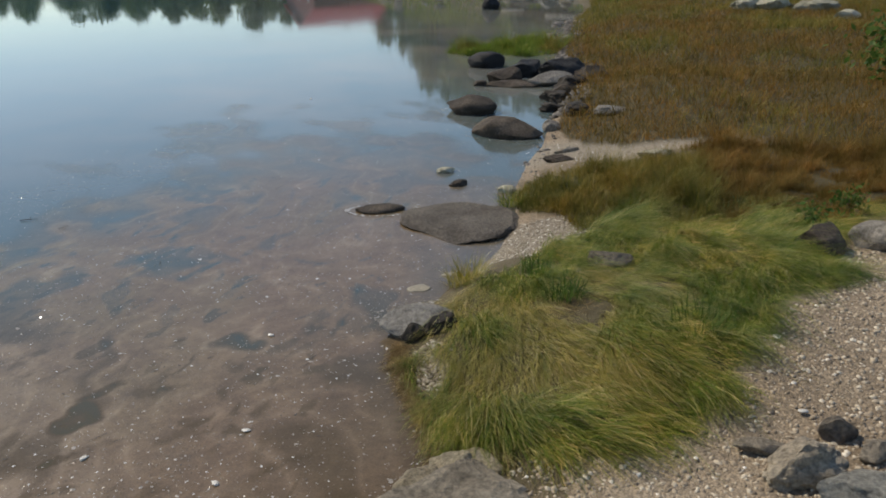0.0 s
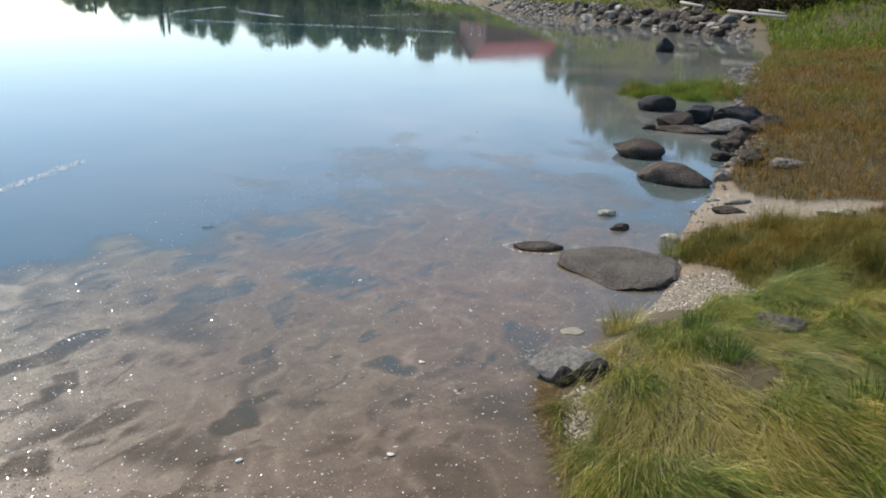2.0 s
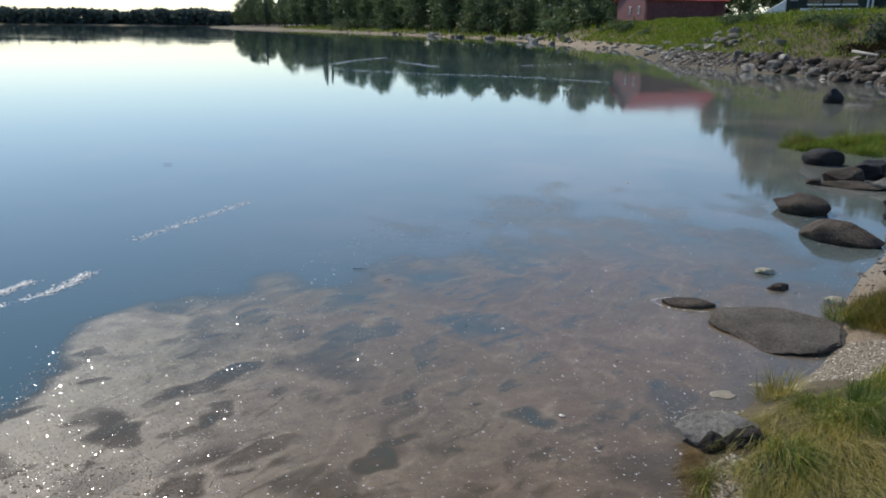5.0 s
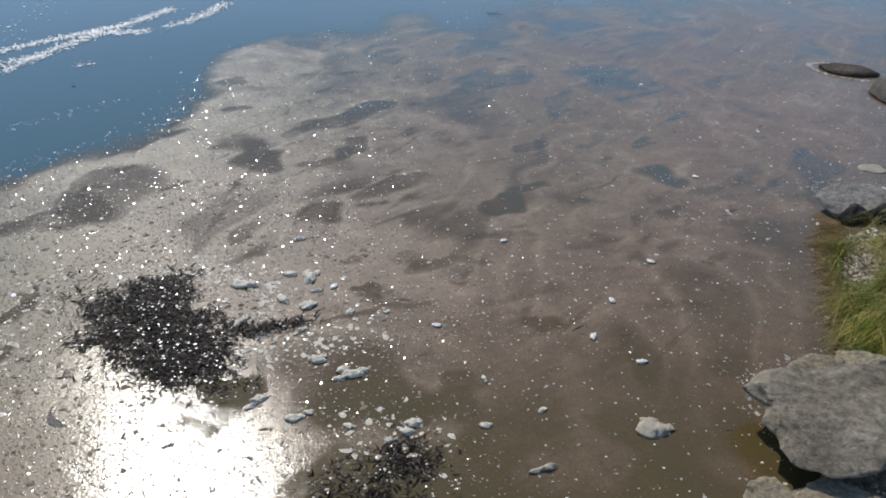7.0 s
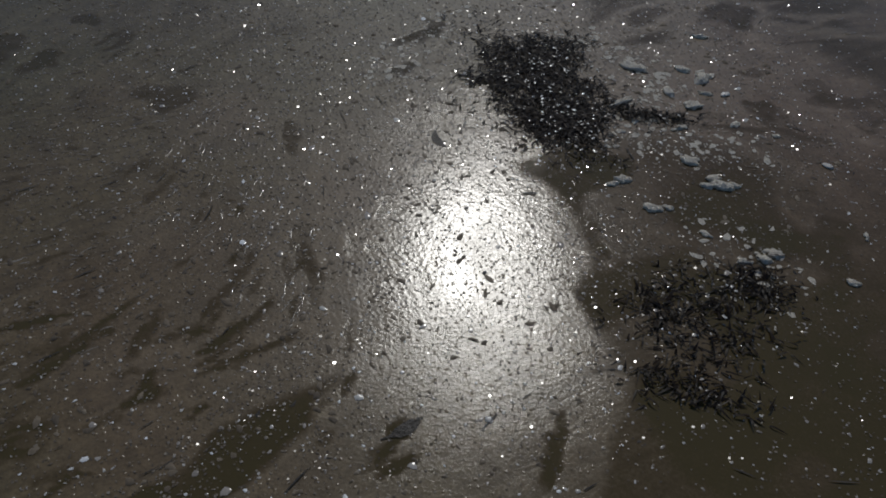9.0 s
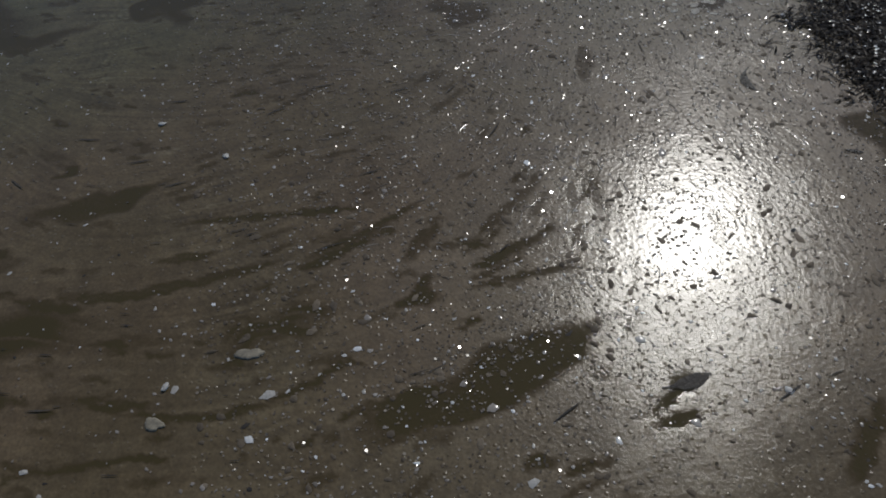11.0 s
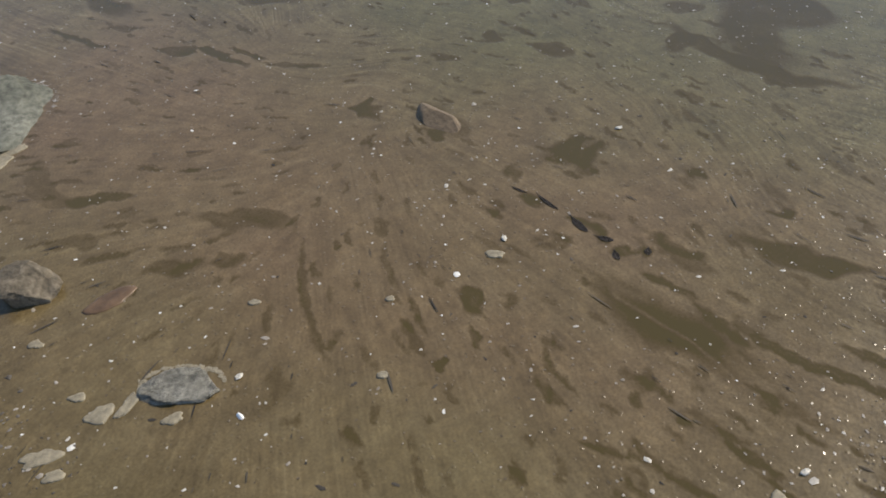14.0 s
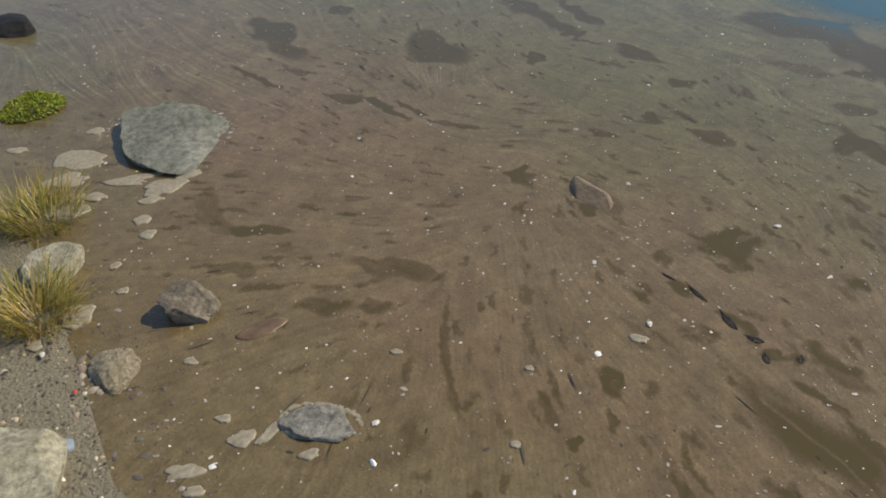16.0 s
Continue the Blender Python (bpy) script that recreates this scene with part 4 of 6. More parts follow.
                        ([(-3.81, 2.50), (-3.85, 2.95), (-3.76, 3.39)], 850, 0.03), ([(-3.43, 2.50), (-3.38, 2.66), (-3.33, 2.79)], 220, 0.015), ([(-3.11, 2.15), (-2.98, 2.61), (-2.84, 3.09)], 800, 0.012)):
    sx, sy = along(line, n, spread)
    flakes("foam_streak", sx, sy, np.full(n, 0.003), 0.0018 + 0.006 * rng.random(n) ** 4, WHITE_FOAM, "line of white foam flecks on open water", "foam")


for line, n, wide in (([(-18.8, 31.8), (-20.2, 36.3), (-20.9, 41.1)], 500, 0.10), ([(-18.1, 37.0), (-15.7, 34.6), (-14.0, 32.9)], 450, 0.08), ([(-16.7, 28.7), (-13.0, 28.1), (-9.0, 28.2), (-5.5, 27.0)], 900, 0.10), ([(-11.5, 36.3), (-10.7, 38.0), (-9.1, 42.4)], 300, 0.08)):
    sx, sy = along(line, n, wide)
    flakes("foam_line", sx, sy, np.full(n, 0.004), 0.010 + 0.03 * rng.random(n) ** 2, FOAM, "thin pale foam line on the far water", "foam", 0.1)


def filaments(name, x, y, mat, label, tilt=0.0):
    """Thin shreds lying along the drawn-out film, each rolled a little about its length."""
    n = len(x)
    roll = rng.normal(0, tilt, n) if tilt else np.zeros(n)
    size = 0.006 + 0.032 * rng.random(n) ** 3
    wide = 0.0009 + 0.06 * size * rng.random(n)
    p = np.stack([x, y], -1)
    rows = []
    for k in range(5):
        t = k / 4
        a = flow_angle(p[:, 0], p[:, 1])
        d = np.stack([np.cos(a), np.sin(a)], -1)
        w = (wide * math.sin(math.pi * (0.06 + 0.88 * t)))[:, None]
        side = np.stack([-d[:, 1], d[:, 0]], -1) * w
        for q, e in ((p - side, -1), (p + side, 1)):
            rows.append(np.concatenate([q, 0.0078 + e * w * roll[:, None]], 1))
        p = p + d * (size / 2)[:, None]
    verts = np.stack(rows, 1).reshape(-1, 3)
    loops = ((np.arange(n) * 10)[:, None] + np.array([0, 1, 3, 2, 2, 3, 5, 4, 4, 5, 7, 6, 6, 7, 9, 8])[None]).ravel()
    me = mesh_arrays(name, verts, loops, np.full(n * 4, 4))
    return tagged(link_mesh(name, me, mat, smooth=False), label, "debris", kind="stuff")


filaments("weed_shreds", *on_film(800, 0.7), SPECKS, "thin dark shreds of weed drawn out in scum")


def folds(n, poly):
    """Low ridges where the scum has been pushed into folds."""
    x, y = scatter(n, poly)
    size, wide = 0.012 + 0.05 * rng.random(n) ** 2, 0.0012 + 0.0022 * rng.random(n)
    p = np.stack([x, y], -1)
    rows = []
    for k in range(7):
        a = flow_angle(p[:, 0], p[:, 1]) + rng.normal(0, 0.45, n)
        d = np.stack([np.cos(a), np.sin(a)], -1)
        w = (wide * math.sin(math.pi * (0.03 + 0.94 * k / 6)))[:, None]
        side = np.stack([-d[:, 1], d[:, 0]], -1) * w
        for q, z in ((p - side, 0.0054), (p, 0.0056 + 0.28 * w), (p + side, 0.0054)):
            rows.append(np.concatenate([q, np.zeros((n, 1)) + z], 1))
        p = p + d * (size / 6)[:, None]
    verts = np.stack(rows, 1).reshape(-1, 3)
    quads = np.concatenate([np.array([0, 3, 4, 1, 1, 4, 5, 2]) + 3 * k for k in range(6)])
    loops = ((np.arange(n) * 21)[:, None] + quads[None]).ravel()
    me = mesh_arrays("scum_folds", verts, loops, np.full(n * 12, 4))
    return tagged(link_mesh("scum_folds", me, GLINT), "fine glistening folds in the floating scum", "scum", kind="stuff")


folds(420, [(-1.75, 0.6), (-1.6, 1.7), (-1.25, 1.95), (-0.85, 1.65), (-0.72, 0.95), (-0.9, 0.45)])
folds(200, [(-2.4, 1.6), (-2.5, 3.2), (-1.6, 3.8), (-0.9, 3.0), (-1.0, 2.4), (-1.7, 2.2)])
GLARE = [(-2.6, 0.2), (-2.5, 2.4), (-1.6, 3.0), (-0.5, 2.6), (-0.1, 1.2), (-0.2, 0.2)]


def clots(n):
    """Dull uneven clots of scum that stand a little above the wet film."""
    x, y = scatter(n, GLARE)
    flakes("scum_clots", x, y, np.full(len(x), 0.006), 0.0022 + 0.006 * rng.random(len(x)) ** 2, CLOT, "dull brown clots of scum on the wet film", "scum", 0.5, 0.5)


def wet_flecks(x, y):
    """Small flat wet scraps, each lying at its own slight tilt."""
    n = len(x)
    a = rng.random(n) * 6.28
    r = 0.0012 + 0.0024 * rng.random(n) ** 2
    tilt = rng.normal(0, 0.15, (n, 2))
    rows = []
    for k in range(5):
        w = a + k * 1.2566
        ox, oy = r * np.cos(w) * (0.8 + 0.5 * rng.random(n)), r * np.sin(w) * (0.8 + 0.5 * rng.random(n))
        rows.append(np.stack([x + ox, y + oy, 0.0062 + ox * tilt[:, 0] + oy * tilt[:, 1]], -1))
    me = mesh_arrays("wet_flecks", np.stack(rows, 1).reshape(-1, 3), np.arange(n * 5), np.full(n, 5))
    return tagged(link_mesh("wet_flecks", me, GLINT, smooth=False), "glistening wet scraps and bubbles on scum", "debris", kind="stuff")


clots(1700)
ex, ey = on_film(30000, 0.75)
keep = rng.random(len(ex)) < 0.2 + 0.8 * smoothstep(0.1, 0.9, ey)
wet_flecks(ex[keep], ey[keep])
wet_flecks(*scatter(17000, GLARE))
wet_flecks(*scatter(900, [(-0.70, 1.75), (-0.45, 1.62), (-0.10, 1.45), (0.10, 2.10), (-0.30, 2.35), (-0.70, 2.1)]))
wet_flecks(*scatter(260, [(-0.47, 0.60), (-0.55, 0.71), (-0.70, 1.10), (-0.56, 0.98), (-0.38, 0.66)]))
for line, n, spread in (([(-1.55, 2.15), (-1.42, 2.33), (-1.25, 2.38), (-1.08, 2.40), (-0.98, 2.28)], 420, 0.05), ([(-1.10, 2.20), (-0.95, 2.12), (-0.80, 2.25), (-0.72, 2.42)], 300, 0.05), ([(-1.75, 2.0), (-1.62, 1.75), (-1.5, 1.6)], 200, 0.06), ([(-0.5, 2.0), (-0.36, 2.15), (-0.2, 2.0)], 120, 0.06)):
    ex, ey = along(line, n, spread)
    flakes("weed_foam", ex, ey, np.full(n, 0.006), 0.0018 + 0.009 * rng.random(n) ** 4, FROTH, "white foam scraps gathered round floating weed", "foam", 0.16)
wet_flecks(*scatter(12000, [(-2.55, 1.2), (-2.5, 3.1), (-2.9, 4.0), (-1.9, 4.6), (-1.2, 3.4), (-1.1, 2.3), (-1.5, 1.2)]))


# ---- rocks ----
def rock_mesh(name, size, seed, cuts=7, rough=0.12, detail=4, top=None, under=0.0, slab=False):
    """A boulder: a sphere cut by planes, then roughened."""
    r = random.Random(seed)
    bm = bmesh.new()
    bmesh.ops.create_icosphere(bm, subdivisions=detail, radius=1.0)
    planes = []
    for k in range(cuts):
        d = Vector((r.uniform(-1, 1), r.uniform(-1, 1), r.uniform(-0.5, 1))).normalized()
        planes.append((d, r.uniform(0.55, 0.85)))
    if top:
        planes.append((Vector((r.uniform(-0.05, 0.05), r.uniform(-0.05, 0.05), 1)).normalized(), top))
    off = Vector((r.uniform(-50, 50), r.uniform(-50, 50), r.uniform(-50, 50)))
    for v in bm.verts:
        p = v.co.copy()
        if slab:
            k = 1 / max(0.55, math.hypot(p.x, p.y))
            p.x, p.y = p.x * k, p.y * k
        for d, h in planes:
            over = p.dot(d) - h
            if over > 0:
                p -= d * over * 0.92
        n = noise.fractal(p * 1.7 + off, 0.9, 2.1, 5)
        p *= 1 + rough * n
        k = 1 - under * min(1, max(0, 0.15 - p.z) * 2.2)
        p.x, p.y = p.x * k, p.y * k
        v.co = Vector((p.x * size[0], p.y * size[1], p.z * size[2]))
    me = bpy.data.meshes.new(name)
    bm.to_mesh(me)
    bm.free()
    me.shade_smooth()
    me.set_sharp_from_angle(angle=radians(24))
    return me


def rock(name, x, y, size, seed, mat, label, turn=0.0, tilt=0.0, z=None, sink=0.35, category="rock", group="", cuts=7, rough=0.12, detail=4, top=None, under=0.0, slab=False):
    ob = link_mesh(name, rock_mesh(name, size, seed, cuts, rough, detail, top, under, slab), mat, smooth=False)
    base = max(gz(x, y), -0.06) if z is None else z
    ob.matrix_basis = pose(x, y, base + size[2] * (0.8 - sink), tilt, 0, turn)
    return tagged(ob, label, category, group)


# rocks in the water's edge, going north
rock("boulder", 0.61, 2.77, (0.345, 0.19, 0.125), 3, ROCK_CREAM, "grey granite boulder with rough flat top at water's edge", 52, 0, 0.0, 0.18, cuts=5, rough=0.15, detail=5, top=0.46, under=0.45)
rock("stone", 0.50, 2.96, (0.085, 0.07, 0.055), 4, ROCK_CRUSTED, "pale lumpy crusted stone beside the granite boulder", 60, 0, 0.0, 0.3, cuts=2, rough=0.22, top=0.6)
rock("stone", 0.585, 3.06, (0.085, 0.07, 0.060), 104, ROCK_CRUSTED, "pale lumpy crusted stone beside the granite boulder", 70, 0, 0.0, 0.35, cuts=2, rough=0.22, top=0.6)
rock("stone", 0.69, 3.08, (0.09, 0.06, 0.055), 105, ROCK_CRUSTED, "pale lumpy crusted stone beside the granite boulder", 120, 0, 0.0, 0.4, cuts=2, rough=0.22, top=0.6)
rock("stone", 0.52, 2.43, (0.075, 0.06, 0.045), 5, ROCK_CRUSTED, "pale lumpy stone at the water's edge", 40, 0, 0.0, cuts=3, rough=0.22, top=0.6)
rock("stone", 0.68, 2.48, (0.17, 0.09, 0.06), 6, ROCK_CRUSTED, "pale lumpy stone at the water's edge", 20, 0, 0.0, cuts=4, rough=0.22, top=0.55)
rock("block_stone", 0.42, 4.085, (0.175, 0.105, 0.085), 8, ROCK_LIGHT, "light grey rounded stone half under the grass", 14, 6, 0.0, 0.30, cuts=2, rough=0.05, detail=5, under=0.25)
# two black lumps stand in for the shaded hollow under the stone
rock("peat_and_shade_clump", 0.415, 3.965, (0.060, 0.030, 0.055), 73, PEAT_AND_SHADE, "black lump set for the shade between stone and turf", 16, 0, 0.03, 0.3, "peat", "peat clumps", 4, 0.2)
rock("peat_and_shade_clump", 0.525, 4.000, (0.075, 0.055, 0.070), 74, PEAT_AND_SHADE, "black lump set for the shade between stone and turf", 35, 0, 0.04, 0.3, "peat", "peat clumps", 4, 0.2)
rock("slab_rock", 0.57, 5.62, (0.36, 0.42, 0.075), 71, ROCK_MID, "broad flat brown-grey slab rock lying in shallows", 10, 0, 0.0, 0.72, cuts=6, rough=0.12, detail=5, top=0.42)
rock("chip_rock", 0.04, 5.82, (0.17, 0.09, 0.035), 12, ROCK, "low dark stone barely above the water", 12, 0, 0.0, 0.35)
rock("boulder", 0.59, 9.05, (0.29, 0.22, 0.12), 14, ROCK, "rounded dark grey boulder standing in shallows", -22, 0, 0.0, 0.35, rough=0.07)
rock("boulder", 0.93, 8.02, (0.35, 0.22, 0.13), 17, ROCK, "long smooth grey boulder standing in shallows", -24, 0, 0.0, 0.32, rough=0.06)
rock("boulder", 1.72, 11.32, (0.36, 0.28, 0.18), 19, ROCK_BLACK, "large dark wet boulder among shore rocks", 10, 0, 0.0, 0.35, cuts=12, rough=0.18)
rock("boulder", 1.28, 11.42, (0.28, 0.22, 0.16), 63, ROCK_BLACK, "dark angular boulder among shore rocks", 40, 0, 0.0, 0.35, cuts=12, rough=0.18)
rock("boulder", 2.02, 10.95, (0.26, 0.20, 0.15), 64, ROCK, "dark grey boulder against the russet grass", -20, 0, 0.0, 0.35, cuts=11, rough=0.15)
rock("stone", 1.86, 10.62, (0.14, 0.10, 0.07), 65, ROCK_DRY, "small grey stone among shore rocks", 30, 0, 0.0, 0.35)
rock("stone", 0.72, 10.70, (0.13, 0.09, 0.05), 66, ROCK, "small dark stone among shore rocks", 70, 0, 0.0, 0.35)
for px, py, s, seed in ((1.52, 9.62, 0.20, 67), (1.44, 9.12, 0.17, 68), (1.75, 10.35, 0.22, 69), (1.62, 8.62, 0.14, 70)):
    rock("peat_and_shade_clump", px, py, (s, s * 0.8, s * 0.55), seed, PEAT_AND_SHADE, "dark brown clump of peat at the meadow edge", 37 * seed, 0, None, 0.45, "peat", "peat clumps", 5, 0.25)
rock("boulder", 1.00, 10.95, (0.26, 0.2, 0.13), 20, ROCK, "angular dark boulder among shore rocks", 50, 0, 0.0, 0.35)
rock("boulder", 1.55, 10.75, (0.32, 0.18, 0.11), 21, ROCK_DRY, "smooth lighter grey boulder among shore rocks", 20, 0, 0.0, 0.35, rough=0.06)
rock("boulder", 1.15, 10.62, (0.36, 0.13, 0.05), 22, ROCK, "low grey rock at the waterline", 0, 0, 0.0, 0.35)
rock("boulder", 0.80, 12.25, (0.26, 0.2, 0.15), 24, ROCK_BLACK, "round black boulder standing in shallows", 0, 0, 0.0, 0.35, rough=0.06)
rock("boulder", 1.65, 10.02, (0.22, 0.16, 0.09), 25, ROCK, "dark stone against the russet grass", 30, 0, 0.0, 0.35)
rock("boulder", 1.00, 22.40, (0.23, 0.20, 0.24), 26, ROCK_BLACK, "black boulder standing alone in shallows", 0, 0, 0.0, 0.35, rough=0.06)
rock("flat_stone", 1.90, 8.50, (0.17, 0.12, 0.06), 27, ROCK_DRY, "flat pale stone at the grass edge", 15)
rock("flat_stone", 2.00, 6.80, (0.15, 0.07, 0.04), 107, ROCK_PALE, "flat pale stone at the edge of the sand", 10)
rock("stone", 1.28, 4.45, (0.13, 0.09, 0.06), 28, ROCK_MID, "grey stone showing through the grass", -10, sink=0.6)
rock("stone", 2.36, 4.66, (0.14, 0.12, 0.10), 29, ROCK, "dark brown stone beside the turf", 20)
rock("boulder", 2.70, 4.72, (0.18, 0.13, 0.09), 30, ROCK_DRY, "grey boulder on the gravel", -15)
rock("stone", 1.635, 2.92, (0.135, 0.085, 0.085), 31, ROCK_TAN, "brown rough stone on the gravel", 25, 8, cuts=8, rough=0.22, detail=5)
rock("stone", 1.80, 2.80, (0.19, 0.11, 0.07), 33, ROCK_GREY, "grey flat-topped stone on the gravel", 8, cuts=8, rough=0.18, detail=5, top=0.55)
rock("stone", 1.82, 3.12, (0.06, 0.05, 0.055), 34, ROCK_MID, "small dark round stone on the gravel", 0)
rock("stone", 1.90, 3.02, (0.08, 0.05, 0.04), 106, ROCK_TAN, "tan flat stone on the gravel", 30)
rock("flat_stone", 1.575, 3.07, (0.10, 0.05, 0.03), 35, ROCK_TAN, "flat pale stone on the gravel", -8)
rock("stone", 1.38, 7.26, (0.12, 0.05, 0.03), 36, ROCK_TAN, "flat dark-edged stone on the sand", 30)
rock("stone", 1.30, 6.92, (0.13, 0.06, 0.035), 37, ROCK, "dark stone on the sand", 10)
rock("stone", 1.35, 8.15, (0.09, 0.08, 0.07), 38, ROCK_DRY, "small pale stone at the waterline", 10)
rock("stone", 0.88, 6.24, (0.08, 0.06, 0.05), 39, ROCK_PALE, "white stone at the edge of the turf", 10)
rock("stone", 0.55, 6.40, (0.08, 0.05, 0.03), 40, ROCK, "small dark stone in the shallows", 20, 0, 0.0)
rock("stone", 0.45, 6.75, (0.08, 0.05, 0.03), 41, ROCK_PALE, "small pale stone in the shallows", 20, 0, 0.0)
# pale boulders lying on the meadow
rock("boulder", 6.0, 18.0, (0.35, 0.22, 0.17), 43, ROCK_PALE, "bleached white boulder lying in dry grass", 5, cuts=14, rough=0.3)
rock("boulder", 6.55, 18.0, (0.45, 0.25, 0.2), 108, ROCK_PALE, "bleached white boulder lying in dry grass", 25, cuts=14, rough=0.3)
rock("boulder", 7.0, 17.1, (0.42, 0.25, 0.17), 44, ROCK_PALE, "bleached white boulder lying in dry grass", -12, cuts=14, rough=0.3)
rock("boulder", 6.92, 15.5, (0.26, 0.18, 0.12), 45, ROCK_PALE, "cream boulder lying in dry grass", 10)
# stones south of the standing place
rock("stone", -0.31, -0.02, (0.05, 0.04, 0.02), 50, ROCK_PALE, "pale flat stone in shallow scum", 20, 0, 0.0, 0.5, top=0.5)
rock("stone", -0.13, -1.01, (0.092, 0.052, 0.035), 51, ROCK_GREY, "flat blue-grey stone in shallow scum", 120, 0, 0.0, 0.74, cuts=9, rough=0.16, detail=5, top=0.42, slab=True)
rock("stone", -0.14, -1.54, (0.085, 0.068, 0.060), 52, ROCK_TAN, "tilted pinkish-grey stone in shallow scum", 120, 12, 0.0, 0.60, cuts=9, slab=True, rough=0.16, detail=5)
rock("flat_rock", -0.60, -2.40, (0.175, 0.255, 0.065), 53, ROCK_SLATE, "flat grey-green rock just above the scum", 163, 5, 0.0, 0.62, cuts=4, rough=0.14, detail=5, top=0.42, slab=True)
rock("stone", 0.04, -1.97, (0.105, 0.10, 0.05), 54, ROCK_PALE, "pale flat-topped stone beside a grass tuft", 10, 0, 0.0, 0.2, top=0.5)
rock("boulder", 0.43, -1.33, (0.15, 0.16, 0.09), 55, ROCK_PALE, "cream boulder on the muddy edge", 10, 0, 0.0, 0.2, rough=0.05)
rock("boulder", -0.66, -3.9, (0.16, 0.10, 0.05), 56, ROCK_BLACK, "dark wet rock at the water's edge", 100, 0, 0.0, 0.5)
rock("stone", -1.25, -1.11, (0.105, 0.052, 0.035), 62, SCUM_STONE, "low brown stone coated with scum", 62, 0, 0.0, 0.82, cuts=3, rough=0.06, detail=5)
rock("shell", -0.135, -0.845, (0.010, 0.006, 0.006), 76, WHITE_FOAM, "white broken shell beside the blue-grey stone", 80, 0, 0.004, 0.5, "shell", cuts=3, detail=3)
rock("stone", 0.29, -1.36, (0.028, 0.022, 0.015), 57, BLUE_CHIP, "small blue-grey stone chip on mud", 0, 0, 0.0, 0.2, cuts=9, detail=3)
rock("stone", 0.10, -1.50, (0.085, 0.06, 0.03), 58, ROCK_CRUSTED, "yellowish stone crusted with shells", 60, 0, 0.0, 0.5)


# ---- gravel ----
def pebbles(name, poly, n, small, large, mat, label, category="gravel"):
    x, y = scatter(n, poly)
    size = small + (large - small) * rng.random(n) ** 3
    ico = np.array([(1, 0, -0.3), (0, 1, -0.3), (-1, 0, -0.3), (0, -1, -0.3), (0.6, 0.6, 0.6), (-0.6, 0.5, 0.65), (0, -0.7, 0.65)])
    f = np.array([(0, 1, 4), (1, 2, 5), (1, 5, 4), (2, 3, 6), (2, 6, 5), (3, 0, 6), (0, 4, 6), (4, 5, 6)])
    p = ico[None] * (0.75 + 0.5 * rng.random((n, 7, 1)))
    p = p * np.stack([0.8 + 0.8 * rng.random(n), 0.7 + 0.4 * rng.random(n), 0.35 + 0.4 * rng.random(n)], -1)[:, None]
    a = rng.random(n) * 6.28
    px = p[..., 0] * np.cos(a)[:, None] - p[..., 1] * np.sin(a)[:, None]
    py = p[..., 0] * np.sin(a)[:, None] + p[..., 1] * np.cos(a)[:, None]
    z = height(x, y)
    verts = np.stack([x[:, None] + px * size[:, None], y[:, None] + py * size[:, None], (z + size * 0.15)[:, None] + p[..., 2] * size[:, None]], -1)
    faces = (f[None] + (np.arange(n) * 7)[:, None, None]).ravel()
    me = mesh_arrays(name, verts.reshape(-1, 3), faces, np.full(n * 8, 3))
    return tagged(link_mesh(name, me, mat, smooth=False), label, category, kind="stuff")


BEACH = [(0.62, 2.55), (0.80, 3.08), (1.25, 3.05), (1.58, 3.30), (1.80, 3.80), (2.05, 4.02), (2.5, 4.35), (2.35, 4.6), (3.4, 5.4), (4.6, 5.0), (3.4, 3.0), (2.2, 1.8), (0.9, 1.6)]
pebbles("gravel", BEACH, 38000, 0.0012, 0.012, GRAVEL, "loose tan and grey shingle on the beach")
pebbles("turf_shells", [(0.42, 3.86), (0.45, 3.60), (0.56, 3.54), (0.62, 3.72), (0.50, 3.90)], 900, 0.003, 0.010, SHELLS, "pale broken shells on a bare spot in the turf")
pebbles("shell_patch", [(0.72, 4.85), (1.0, 4.80), (1.32, 5.2), (1.25, 5.5), (0.92, 5.5)], 4500, 0.003, 0.009, SHELLS, "pale broken shells and gravel between turf")
pebbles("shell_sand", [(1.05, 6.45), (1.06, 6.9), (1.2, 7.5), (1.36, 8.0), (1.44, 7.7), (1.6, 7.42), (1.85, 7.28), (2.3, 7.2), (1.95, 6.75), (1.5, 6.55)], 1500, 0.002, 0.010, SHELLS, "pale shelly sand strip between grass banks", "sand")
pebbles("mud_gravel", [(0.05, -1.9), (0.10, -1.6), (0.18, -1.2), (0.12, -0.6), (0.9, -0.6), (0.9, -2.2)], 3000, 0.0015, 0.006, DARK_STONES, "small grey stones and shell bits on mud")
pebbles("mud_shells", [(0.05, -1.62), (0.02, -1.44), (0.16, -1.2), (0.24, -1.05), (0.5, -1.0), (0.5, -1.8), (0.2, -1.72)], 420, 0.0015, 0.008, GRAVEL, "pale pebbles and broken shells strewn over wet mud")
pebbles("crust_pebbles", [(0.04, -1.56), (0.08, -1.44), (0.17, -1.46), (0.19, -1.56), (0.12, -1.62)], 120, 0.004, 0.015, SHELLS, "cream pebbles packed on a yellowish crusted mound")
pebbles("tide_gravel", [(0.1, 0.0), (0.12, 0.8), (0.3, 1.5), (0.45, 2.2), (0.62, 2.5), (1.4, 2.2), (1.4, 0)], 5000, 0.003, 0.012, GRAVEL, "loose shingle along the water's edge")
